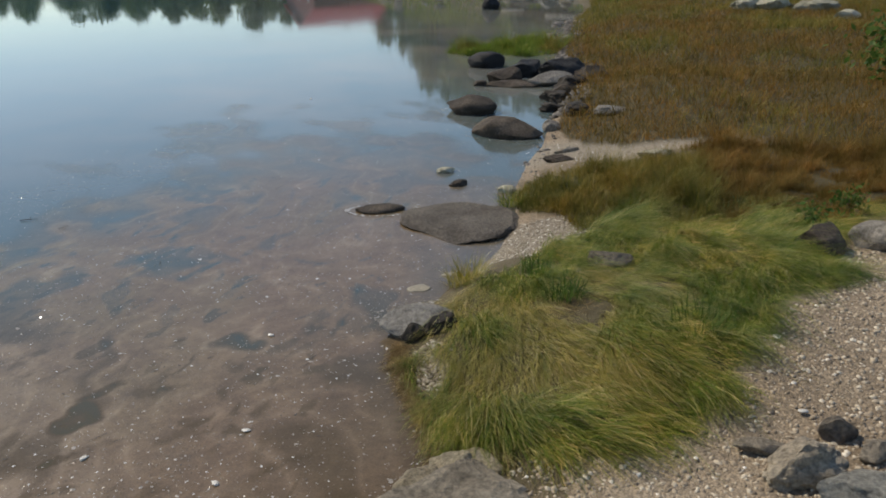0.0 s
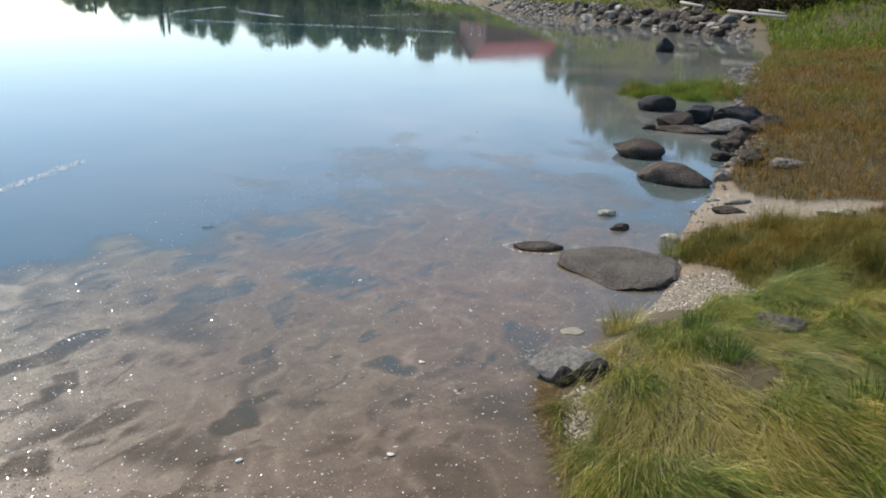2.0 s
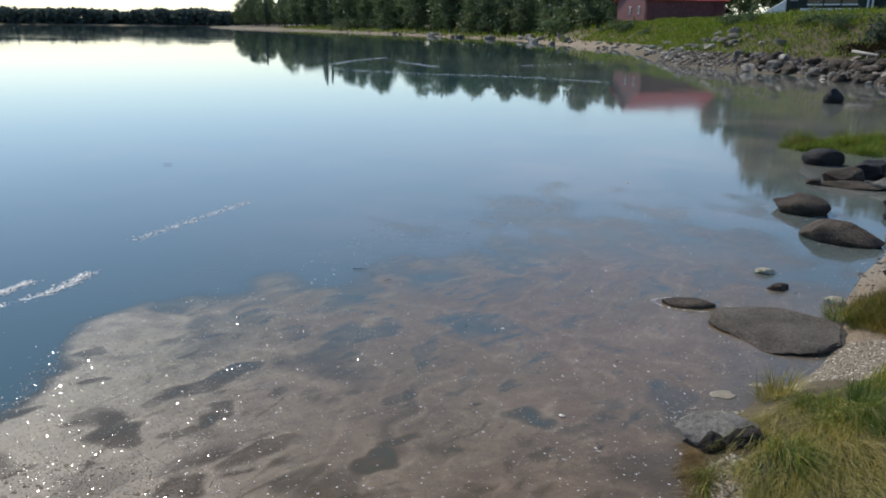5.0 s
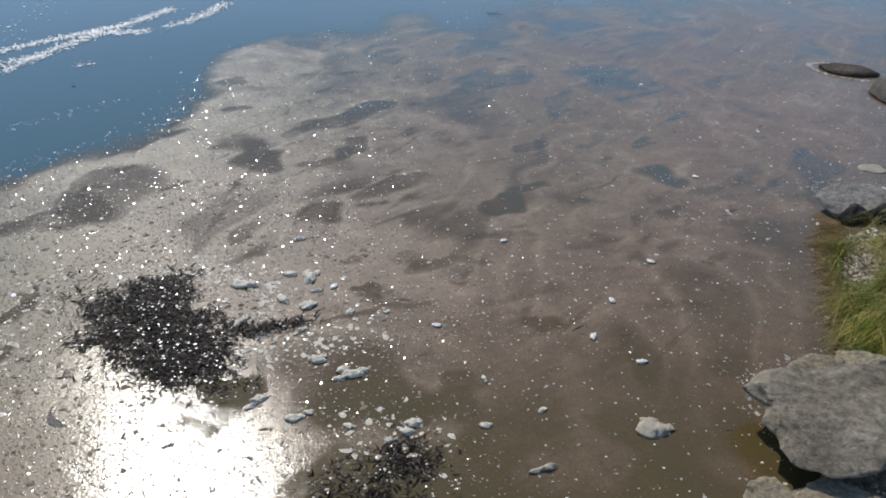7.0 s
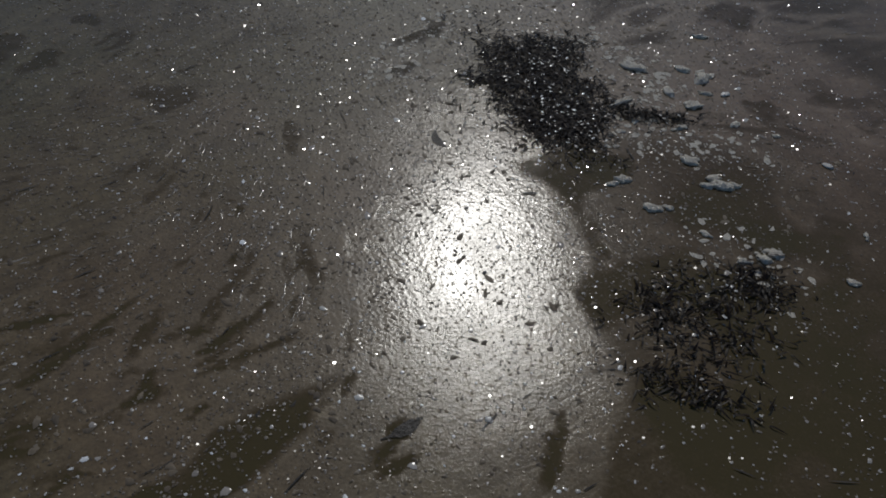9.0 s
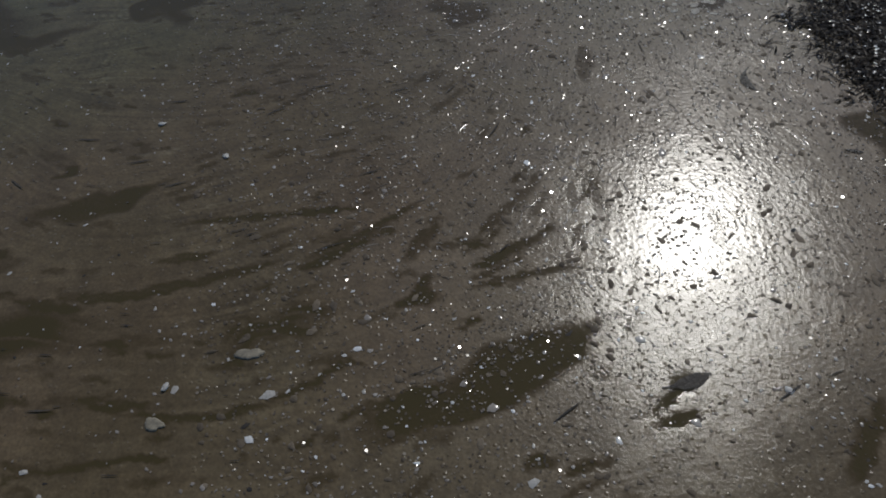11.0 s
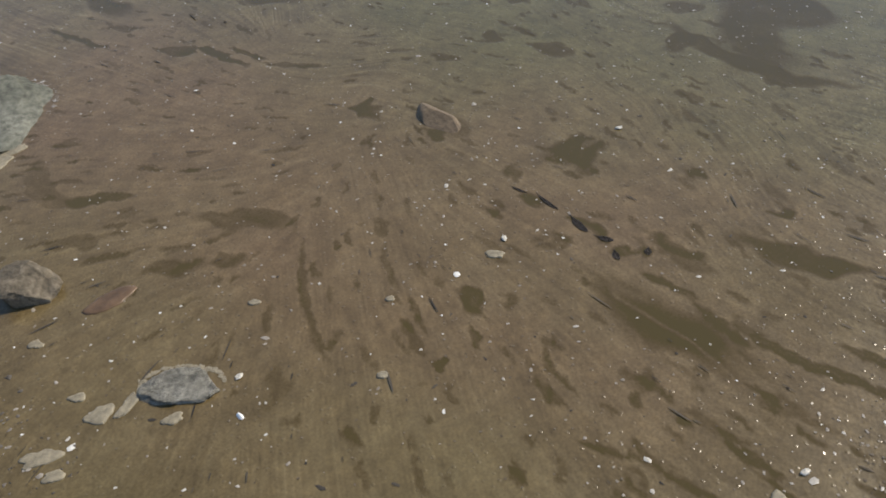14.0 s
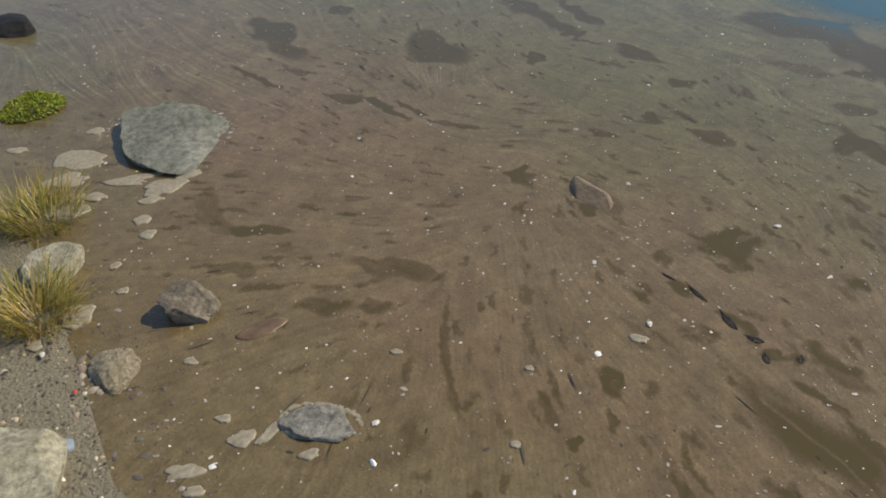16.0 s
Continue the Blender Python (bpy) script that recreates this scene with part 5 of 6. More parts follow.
pebbles("strand_stones", [(0.95, 6.3), (1.02, 6.9), (1.18, 7.6), (1.34, 8.2), (1.44, 8.1), (1.30, 7.5), (1.15, 6.9), (1.08, 6.4)], 40, 0.008, 0.035, DARK_STONES, "small dark stones and shells along the strand")
pebbles("shore_stones", [(1.6, 11.8), (1.6, 13.2), (2.1, 15.5), (2.5, 19.5), (1.6, 19.5), (1.0, 17), (1.0, 15.2), (1.0, 12.8)], 500, 0.03, 0.14, DARK_STONES, "scattered dark stones along the far waterline")


pebbles("bank_stones", [(3.4, 27), (3.9, 29.6), (2.9, 33), (0.8, 36.4), (-2.3, 40), (-5.8, 45), (-8, 51), (-6.9, 43.6), (-3.2, 38.1), (0.2, 35.0), (2.0, 32.5), (2.8, 29.9)], 2600, 0.04, 0.17, DARK_STONES, "loose dark stones on the far foreshore")
pebbles("edge_stones", [(1.35, 8.7), (1.57, 9.8), (1.95, 11.2), (1.75, 12.6), (2.1, 15), (2.6, 19.2), (2.95, 19), (2.45, 15), (2.15, 12.6), (2.3, 11.2), (1.95, 9.8), (1.62, 8.5)], 1800, 0.015, 0.06, DARK_STONES, "small dark stones under the meadow edge")


# ---- grass ----
def grass(name, x, y, length, width, lean, mat, label, droop=1.0, category="grass", lift=None, up=0.6, short=False):
    """Curved tapering blades in one mesh. lean: direction in radians for each blade."""
    n = len(x)
    z = (height(x, y) if lift is None else lift) - 0.01
    bend = droop * (0.35 + 0.9 * rng.random(n))
    dx, dy = np.cos(lean), np.sin(lean)
    start = up * (0.5 + rng.random(n)) + 0.15
    rows = []
    for t, w in ((0.0, 1.0), (0.5, 0.8), (1.0, 0.0)) if short else ((0.0, 1.0), (0.35, 0.9), (0.7, 0.6), (1.0, 0.0)):
        out = length * (t * 0.35 + bend * t * t * 0.75) * 0.8
        rise = length * np.maximum(start * t - bend * t * t * 0.42, -0.02 + 0.03 * t)
        cx, cy, cz = x + dx * out, y + dy * out, z + rise
        if w:
            sx, sy = -dy * width * w, dx * width * w
            rows += [np.stack([cx - sx, cy - sy, cz], -1), np.stack([cx + sx, cy + sy, cz + width * 0.3], -1)]
        else:
            rows.append(np.stack([cx, cy, cz], -1))
    verts = np.stack(rows, 1).reshape(-1, 3)
    b = (np.arange(n) * (5 if short else 7))[:, None]
    loops = (b + np.array([0, 1, 3, 2, 2, 3, 4] if short else [0, 1, 3, 2, 2, 3, 5, 4, 4, 5, 6])[None]).ravel()
    me = mesh_arrays(name, verts, loops, np.tile([4, 3] if short else [4, 4, 3], n))
    return tagged(link_mesh(name, me, mat), label, category, kind="stuff")


def combed(x, y):
    """The long turf is combed outwards and towards the south."""
    a = np.arctan2(y - 5.0, x - 1.15)
    c, s = np.cos(a) + 0.25, np.sin(a) * 0.8 - 0.7
    return np.arctan2(s, c) + (hash_noise(x, y, 0.38, 51) - 0.5) * 1.7 + rng.normal(0, 0.25, len(x))


tx, ty = scatter(5200, TURF)
per = 34
gx, gy = np.repeat(tx, per), np.repeat(ty, per)
heading = np.repeat(combed(tx, ty), per) + rng.normal(0, 0.20, len(gx))
vigour = np.repeat(0.45 + 0.9 * rng.random(len(tx)) ** 1.3, per)
spot = rng.normal(0, 0.026, (len(gx), 2))
gx, gy = gx + spot[:, 0], gy + spot[:, 1]
keep = inside(TURF, gx, gy) & (hash_noise(gx, gy, 0.085, 62) + 0.5 * hash_noise(gx, gy, 0.3, 63) > 0.42) & ~((np.hypot(gx - 0.40, gy - 4.10) < 0.14) | (np.hypot((gx - 0.47) / 1.3, gy - 3.95) < 0.085) | (np.hypot((gx - 1.28) / 1.5, gy - 4.45) < 0.08) | (np.hypot((gx - 1.08) / 1.4, gy - 3.95) < 0.095) | (np.hypot((gx - 2.02) / 1.6, gy - 3.98) < 0.07) | (np.hypot((gx - 0.505) / 0.55, gy - 3.68) < 0.13))
gx, gy, heading, vigour = gx[keep], gy[keep], heading[keep], vigour[keep]
lump = hash_noise(gx, gy, 0.13, 53)
tall = (0.055 + 0.10 * hash_noise(gx, gy, 0.35, 52) + 0.24 * lump**2) * vigour
heading = heading + 0.9 * (hash_noise(gx, gy, 0.13, 56) - 0.5)
straw = hash_noise(gx, gy, 0.5, 54) * 0.6 + hash_noise(gx, gy, 0.2, 55) * 0.4 + rng.normal(0, 0.06, len(gx)) - 0.16 * smoothstep(1.15, 1.6, gx) - 0.10 * smoothstep(3.5, 3.2, gy)
front = gy + 0.9 * (hash_noise(gx, gy, 0.35, 59) - 0.5) + rng.normal(0, 0.08, len(gx)) < 5.15
m1 = (straw < 0.60) & front
thin = 0.0006 + 0.0006 * rng.random(len(gx))
grass("salt_grass", gx[m1], gy[m1], tall[m1], thin[m1], heading[m1], GREEN, "long green salt grass combed flat on a mound", 1.3, up=0.48)
DEAD = blade_material("dead_straw", [(0.0, (0.10, 0.062, 0.022)), (0.5, (0.24, 0.165, 0.075)), (1.0, (0.42, 0.32, 0.17))], 0.7, 0.1)
STRAWY = blade_material("straw_grass", [(0.0, (0.16, 0.16, 0.025)), (0.4, (0.28, 0.245, 0.045)), (0.75, (0.42, 0.325, 0.10)), (1.0, (0.62, 0.48, 0.24))], 0.35, 0.12)
OLIVE = blade_material("olive_grass", [(0.0, (0.115, 0.115, 0.02)), (0.4, (0.185, 0.162, 0.03)), (0.75, (0.26, 0.195, 0.048)), (0.97, (0.32, 0.24, 0.08)), (1.0, (0.48, 0.38, 0.18))], 0.6)
m2 = ~m1 & front
grass("straw_grass", gx[m2], gy[m2], tall[m2], thin[m2], heading[m2], STRAWY, "straw-coloured salt grass laid flat on the mound", 1.4, up=0.30)
ex, ey = rng.normal(1.07, 0.055, 900), rng.normal(3.95, 0.04, 900)
grass("dead_straw", ex, ey, 0.04 + 0.06 * rng.random(900), 0.0008 + 0.0006 * rng.random(900), rng.random(900) * 6.28, DEAD, "dead brown straw in a hollow of the turf", 1.2, up=0.25)
# dead roots and straw hanging over the waterline
ex, ey = along([(0.36, 3.95), (0.38, 3.75), (0.46, 3.5), (0.56, 3.24), (0.62, 3.16), (0.80, 3.09)], 4200, 0.022)
grass("dead_straw", ex, ey, 0.03 + 0.045 * rng.random(len(ex)), 0.0007 + 0.0006 * rng.random(len(ex)), np.radians(215) + rng.normal(0, 0.6, len(ex)), DEAD, "dead brown straw hanging over the waterline", 1.3, lift=np.maximum(height(ex, ey), 0.01) + 0.01, up=0.25)
m3 = ~front & (gx + 0.5 * (hash_noise(gx, gy, 0.4, 57) - 0.5) < 1.9 + 0.15 * (gy - 5))
m4 = ~front & ~m3
for m, mat, name, words in ((m3, OLIVE, "olive_grass", "upright olive-green salt grass behind the mound"), (m4, BROWN, "brown_grass", "upright brown salt grass behind the mound")):
    grass(name, gx[m], gy[m], tall[m] * (0.35 + 0.75 * hash_noise(gx[m], gy[m], 0.22, 58)), thin[m] * 1.3, rng.random(m.sum()) * 6.28, mat, words, 0.8, up=0.65, short=True)
gx, gy = scatter(270000, MEADOW)
near = rng.random(len(gx)) < np.clip(9.0 / (gy + 2), 0.25, 1)
gx, gy = gx[near], gy[near]
green = hash_noise(gx, gy, 1.3, 62) * 0.6 + hash_noise(gx, gy, 0.4, 63) * 0.4 + 0.035 * (gy - 12) + rng.normal(0, 0.08, len(gx)) > 0.62
lush = 0.09 + 0.12 * hash_noise(gx, gy, 0.8, 61) + 0.12 * hash_noise(gx, gy, 0.28, 64)
for m, mat, name, words in ((~green, BROWN, "russet_grass", "russet brown salt meadow grass, dry and tangled"), (green, OLIVE, "meadow_grass", "olive-green patches in the salt meadow")):
    grass(name, gx[m], gy[m], lush[m], 0.0015 + 0.00018 * gy[m], rng.random(m.sum()) * 6.28, mat, words, 0.95, "meadow grass", short=True)
gx, gy = scatter(12000, [(3.9, 23), (9, 21), (16, 18), (16, 30), (9, 31), (4.4, 30), (3.9, 27)])
grass("bright_grass", gx, gy, 0.25 + 0.2 * rng.random(len(gx)), 0.012 + 0 * gx, rng.random(len(gx)) * 6.28, BRIGHT, "bright green grass behind the russet meadow", 0.6)
gx, gy = scatter(8000, [(0.15, 13.7), (0.5, 13.3), (0.9, 13.5), (1.4, 13.2), (1.9, 13.6), (2.2, 14.6), (1.4, 15.3), (0.7, 14.5)])
m = hash_noise(gx, gy, 0.35, 65) + rng.normal(0, 0.1, len(gx)) > 0.42
for m, mat, words in ((m, BRIGHT, "bright green rushes on a small islet"), (~m, OLIVE, "olive rushes on a small islet")):
    grass("grass_tuft", gx[m], gy[m], 0.06 + 0.38 * hash_noise(gx[m], gy[m], 0.25, 66) ** 1.5, 0.0025 + 0 * gx[m], rng.random(m.sum()) * 6.28, mat, words, 0.5, lift=np.maximum(height(gx[m], gy[m]), 0.0))
for cx, cy, r, n, mat in ((-0.06, -2.26, 0.10, 500, STRAWY), (0.15, -1.82, 0.09, 500, STRAWY), (0.62, 4.62, 0.09, 300, STRAWY), (0.90, 5.95, 0.08, 250, GREEN)):
    a, d = rng.random(n) * 6.28, r * rng.random(n) ** 0.5
    tx, ty = cx + d * np.cos(a), cy + d * np.sin(a)
    grass("grass_tuft", tx, ty, 0.10 + 0.09 * rng.random(n), 0.0016 + 0 * tx, a + rng.normal(0, 0.6, n), mat, "tuft of yellowing grass at the water's edge", 0.6, lift=np.maximum(height(tx, ty), 0.0))
# ---- broad-leaved plants ----
def leaf_cloud(centres, sizes, flat=0.0):
    """Leaf-shaped quads round the given centres."""
    n = len(centres)
    a, b = rng.normal(0, 1, (n, 3)), rng.normal(0, 1, (n, 3))
    a[:, 2] *= 1 - flat
    a /= np.linalg.norm(a, axis=1, keepdims=True)
    b -= (a * b).sum(1, keepdims=True) * a
    b /= np.linalg.norm(b, axis=1, keepdims=True)
    s = sizes[:, None]
    v = np.stack([centres - a * s, centres + b * s * 0.45, centres + a * s, centres - b * s * 0.45], 1)
    return v.reshape(-1, 3), np.arange(n * 4), np.full(n, 4)


def shore_plant(x, y, r, n, mat, label):
    c = rng.normal(0, 1, (n, 3)) * (r * 0.5, r * 0.5, r * 0.35) + (0, 0, r * 0.7)
    me = mesh_arrays("leaves", *leaf_cloud(c, r * (0.10 + 0.12 * rng.random(n)) * (0.5 if r > 0.3 else 1)))
    base = tagged(empty("shore_plant", (x, y, gz(x, y))), label, "plant")
    link_mesh("foliage", me, mat, base, smooth=False)
    for k in range(5):
        bm = bmesh.new()
        bmesh.ops.create_cone(bm, segments=5, radius1=0.004, radius2=0.002, depth=r, cap_ends=True)
        stem = part("stem", bm, TWIG, base)
        stem.matrix_basis = pose(rng.normal(0, r * 0.2), rng.normal(0, r * 0.2), r * 0.4, rng.normal(0, 18), rng.normal(0, 18), 0)


def algae(x, y, r, n):
    """A low cushion of many small fronds."""
    a, d = rng.random(n) * 6.28, rng.random(n) ** 0.5
    lump = 0.6 + 0.6 * hash_noise(np.cos(a) * d * 3, np.sin(a) * d * 3, 0.7, 19)
    c = np.stack([x + r * d * np.cos(a) * 1.2, y + r * d * np.sin(a), 0.012 + 0.5 * r * (1 - d**2) * lump], -1)
    me = mesh_arrays("algae_clump", *leaf_cloud(c, 0.006 + 0.006 * rng.random(n)))
    tagged(link_mesh("algae_clump", me, LIME, smooth=False), "cushion of bright yellow-green weed at the edge", "algae", kind="stuff")


LIME = blade_material("lime_weed", [(0.0, (0.13, 0.17, 0.02)), (0.5, (0.24, 0.29, 0.04)), (1.0, (0.38, 0.40, 0.09))], 0.5, 0.2)
algae(-0.36, -3.02, 0.10, 1500)
algae(-0.32, -4.6, 0.10, 900)
for cx, cy, r, n in ((0.95, 4.42, 0.06, 110), (1.05, 4.05, 0.07, 110), (1.52, 3.72, 0.10, 130)):
    a, d = rng.random(n) * 6.28, r * rng.random(n) ** 0.5
    tx, ty = cx + d * np.cos(a), cy + d * np.sin(a)
    grass("grass_tuft", tx, ty, 0.06 + 0.07 * rng.random(n), 0.0022 + 0 * tx, a + rng.normal(0, 0.8, n), SPROUT, "upright tuft of dark green grass in the turf", 0.55, up=0.9)
shore_plant(2.44, 5.00, 0.10, 200, SPROUT, "dark leafy plant at the turf edge")
shore_plant(2.72, 5.25, 0.10, 200, SPROUT, "bright leafy plant at the turf edge")
shore_plant(4.9, 8.9, 0.5, 1500, SPROUT, "bright green leafy bush in dry grass")


# ---- weed mats, foam and flotsam on the film ----
def weed_mat(ellipses, label):
    """A ragged heap of short ribbons: centre, half length, half width, angle and count of each lobe."""
    xs, ys = [], []
    for cx, cy, a, b, deg, n in ellipses:
        t = rng.random(n) * 6.28
        r = rng.random(n) ** 0.65 * (0.55 + 0.9 * hash_noise(np.cos(t) * 2 + cx, np.sin(t) * 2 + cy, 0.5, 71))
        r = r * np.where(rng.random(n) > 0.82, 1.5, 1.0)
        u, v = a * r * np.cos(t), b * r * np.sin(t)
        xs.append(cx + u * math.cos(radians(deg)) - v * math.sin(radians(deg)))
        ys.append(cy + u * math.sin(radians(deg)) + v * math.cos(radians(deg)))
    x, y = np.concatenate(xs), np.concatenate(ys)
    keep = hash_noise(x * 0.8 + y * 0.6, y * 0.8 - x * 0.6, 0.04, 72) + 0.8 * rng.random(len(x)) > 0.45
    x, y = x[keep], y[keep]
    m = len(x)
    grass("weed_mat", x, y, 0.02 + 0.035 * rng.random(m), 0.0014 + 0.0022 * rng.random(m), rng.random(m) * 6.28, WEED, label, 1.0, "seaweed", lift=0.012 + 0.012 * rng.random(m), up=0.16)
    k = rng.integers(0, m, m // 22)
    flakes("weed_froth", x[k] + rng.normal(0, 0.02, len(k)), y[k] + rng.normal(0, 0.02, len(k)), np.full(len(k), 0.02), 0.0015 + 0.003 * rng.random(len(k)) ** 2, FOAM, "bright froth bits caught in dark eelgrass", "foam")


weed_mat([(-1.24, 2.05, 0.30, 0.15, -4, 4200), (-1.40, 2.18, 0.13, 0.10, 45, 900), (-1.06, 1.98, 0.14, 0.10, 13, 1200), (-0.97, 2.25, 0.12, 0.025, 49, 300), (-1.37, 1.90, 0.09, 0.05, 65, 120)], "heap of dark glistening eelgrass floating on scum")
weed_mat([(-0.30, 1.91, 0.22, 0.12, 89, 430), (-0.14, 1.70, 0.16, 0.05, 45, 190), (-0.30, 2.05, 0.08, 0.06, 11, 150), (-0.37, 1.79, 0.07, 0.06, 0, 80), (-0.21, 1.79, 0.17, 0.10, 60, 150)], "thin scatter of dark glistening eelgrass near the shore")
weed_mat([(0.60, 3.20, 0.07, 0.05, 20, 350)], "small knot of dark dried weed by the boulder")


def blob(name, x, y, sx, sy, turn, mat, label, category, high=0.012, seed=0):
    """A low lumpy pad of froth or crust."""
    r = random.Random(seed)
    bm = bmesh.new()
    bmesh.ops.create_icosphere(bm, subdivisions=3, radius=1.0)
    off = Vector((r.uniform(-9, 9), r.uniform(-9, 9), r.uniform(-9, 9)))
    for v in bm.verts:
        k = 1 + 0.45 * noise.noise(v.co * 1.3 + off) + 0.15 * noise.noise(v.co * 4 + off)
        v.co = Vector((v.co.x * sx * k, v.co.y * sy * k, v.co.z * high * (0.8 + 0.6 * noise.noise(v.co * 3 + off))))
    ob = part(name, bm, mat, None, "", True)
    ob.matrix_basis = pose(x, y, 0.006, 0, 0, turn)
    return tagged(ob, label, category)


FROTHS = [(-0.75, 2.21, 0.032), (-0.66, 2.22, 0.024), (-0.61, 2.25, 0.022), (-0.77, 1.99, 0.030), (-0.95, 2.40, 0.034), (-1.05, 2.52, 0.040), (-1.12, 2.50, 0.03), (-0.82, 2.45, 0.020),
          (-0.62, 2.03, 0.016), (-0.36, 2.12, 0.026), (-0.20, 2.26, 0.020), (-0.50, 2.05, 0.016), (-0.72, 2.52, 0.014), (-0.10, 2.40, 0.015), (-0.88, 2.30, 0.016), (-0.30, 2.42, 0.012)]


def sheet(name, x, y, a, b, turn, mat, label, category, seed, high=0.003):
    """A thin ragged raft with a torn outline and a wrinkled top."""
    q = random.Random(seed)
    off = Vector((q.uniform(-50, 50), q.uniform(-50, 50), 0))
    bm = bmesh.new()
    rings, n = [], 40
    for k, (s, z) in enumerate(((1.0, -0.004), (1.0, high * 0.5), (0.90, high), (0.6, high), (0.3, high))):
        ring = []
        for i in range(n):
            w = 2 * math.pi * i / n
            d = Vector((math.cos(w), math.sin(w), 0))
            m = 1 + 0.6 * noise.noise(d * 0.9 + off) + 0.16 * noise.noise(d * 2.4 + off) + 0.07 * noise.noise(d * 7 + off)
            p = Vector((d.x * a * m * s, d.y * b * m * s, z))
            if k > 1:
                p.z += 0.4 * high * noise.noise(Vector((p.x, p.y, seed)) * 90)
            ring.append(bm.verts.new(p))
        rings.append(ring)
    for u, v in zip(rings, rings[1:]):
        for i in range(n):
            bm.faces.new((u[i], u[(i + 1) % n], v[(i + 1) % n], v[i]))
    bm.faces.new(rings[-1])
    ob = part(name, bm, mat, None, "", True)
    ob.matrix_basis = pose(x, y, max(gz(x, y), 0.0) + 0.0055, 0, 0, turn)
    return tagged(ob, label, category)


def froth(x, y, r, seed, turn=None, slim=0.6, mat=None):
    """A low ragged pad of froth with a pitted top."""
    q = random.Random(seed)
    off = Vector((q.uniform(-50, 50), q.uniform(-50, 50), 0))
    bm = bmesh.new()
    for j in range(3):
        cx, cy, s = (0, 0, 0.8) if j == 0 else (q.uniform(-1.1, 1.1), q.uniform(-0.8, 0.8) * slim, q.uniform(0.3, 0.55))
        made = bmesh.ops.create_icosphere(bm, subdivisions=3, radius=1.0)["verts"]
        for v in made:
            c = v.co + Vector((3.0 * j, 0, 0)) + off
            n = 1 + 0.55 * noise.noise(c * 1.4) + 0.35 * noise.noise(c * 4) + 0.2 * noise.noise(c * 9)
            v.co = Vector((r * (v.co.x * s * n + cx), r * (v.co.y * s * n * slim + cy), r * v.co.z * s * 0.34 * n))
    ob = part("foam_clump", bm, mat or FROTH, None, "", True)
    ob.matrix_basis = pose(x, y, 0.007, 0, 0, q.gauss(70, 35) if turn is None else turn)
    tagged(ob, "ragged clump of cream froth floating on scum", "foam", "froth clumps")


STREAKS = [(0.18, 2.50, 0.058, 0.048, 29), (-1.21, 2.36, 0.062, 0.028, 19), (-1.04, 2.38, 0.040, 0.022, 163), (-1.06, 2.20, 0.058, 0.016, 94), (-0.88, 2.29, 0.025, 0.012, 70), (-0.75, 2.21, 0.037, 0.024, 45), (-0.62, 2.22, 0.050, 0.022, 45),
           (-0.64, 1.99, 0.034, 0.022, 44), (-0.38, 2.07, 0.021, 0.014, 64), (-0.36, 2.16, 0.030, 0.020, 58), (0.01, 2.22, 0.040, 0.014, 47), (-1.25, 2.69, 0.038, 0.014, 56), (-0.98, 2.48, 0.028, 0.010, 42)]
for k, (x, y, a, b, t) in enumerate(STREAKS):
    froth(x, y, a * 0.8, 400 + k, t, b / a, TAN_FROTH if x > -0.1 else FROTH)
for k, (x, y, r) in enumerate(FROTHS):
    froth(x, y, r, k)
CRUSTS = [(-0.30, -2.50, 0.079, 0.045, 131), (-0.21, -2.42, 0.061, 0.035, 147), (-0.13, -2.25, 0.062, 0.055, 146), (-0.34, -2.26, 0.065, 0.020, 131), (-0.40, -2.14, 0.057, 0.036, 157), (-0.34, -2.11, 0.038, 0.022, 143),
          (-0.26, -2.03, 0.030, 0.026, 139), (-0.24, -1.95, 0.022, 0.022, 131), (0.01, -1.10, 0.028, 0.022, 142), (-0.04, -1.07, 0.044, 0.014, 8), (0.15, -1.12, 0.038, 0.022, 144), (0.16, -1.06, 0.022, 0.014, 133)]
CRUSTS += [(-0.06, -0.96, 0.021, 0.016, 143), (0.06, -1.77, 0.036, 0.026, 132), (0.20, -1.71, 0.020, 0.016, 132), (-0.19, -2.75, 0.033, 0.022, 130), (-0.23, -2.26, 0.041, 0.024, 119), (-0.04, -1.39, 0.018, 0.016, 115),
           (-0.44, -2.67, 0.031, 0.023, 130), (-0.10, -1.88, 0.019, 0.015, 151), (-0.06, -1.76, 0.017, 0.014, 132), (0.01, -1.18, 0.016, 0.012, 132), (-0.37, -0.66, 0.013, 0.010, 132), (-0.81, -0.65, 0.022, 0.016, 111)]
CRUSTS += [(-0.14, -2.28, 0.075, 0.06, 30), (-0.21, -2.44, 0.075, 0.04, 150), (-0.30, -2.53, 0.085, 0.05, 140), (-0.40, -2.15, 0.075, 0.035, 160), (-0.50, -2.15, 0.045, 0.018, 170), (-0.36, -2.27, 0.09, 0.022, 150), (0.07, -1.76, 0.05, 0.035, 60)]
CRUSTS += [(-0.39, -1.05, 0.014, 0.009, 117), (-0.56, -0.78, 0.010, 0.008, 132), (0.39, 4.56, 0.07, 0.04, 40), (0.55, 4.74, 0.05, 0.03, 0), (-0.62, 0.30, 0.030, 0.014, 80), (-0.50, 0.12, 0.020, 0.012, 60)]
for k, (x, y, a, b, t) in enumerate(CRUSTS):
    sheet("scum_crust", x, y, a, b, t, CRUST, "flat ragged tan patch of dried scum near stones", "scum", 100 + k)
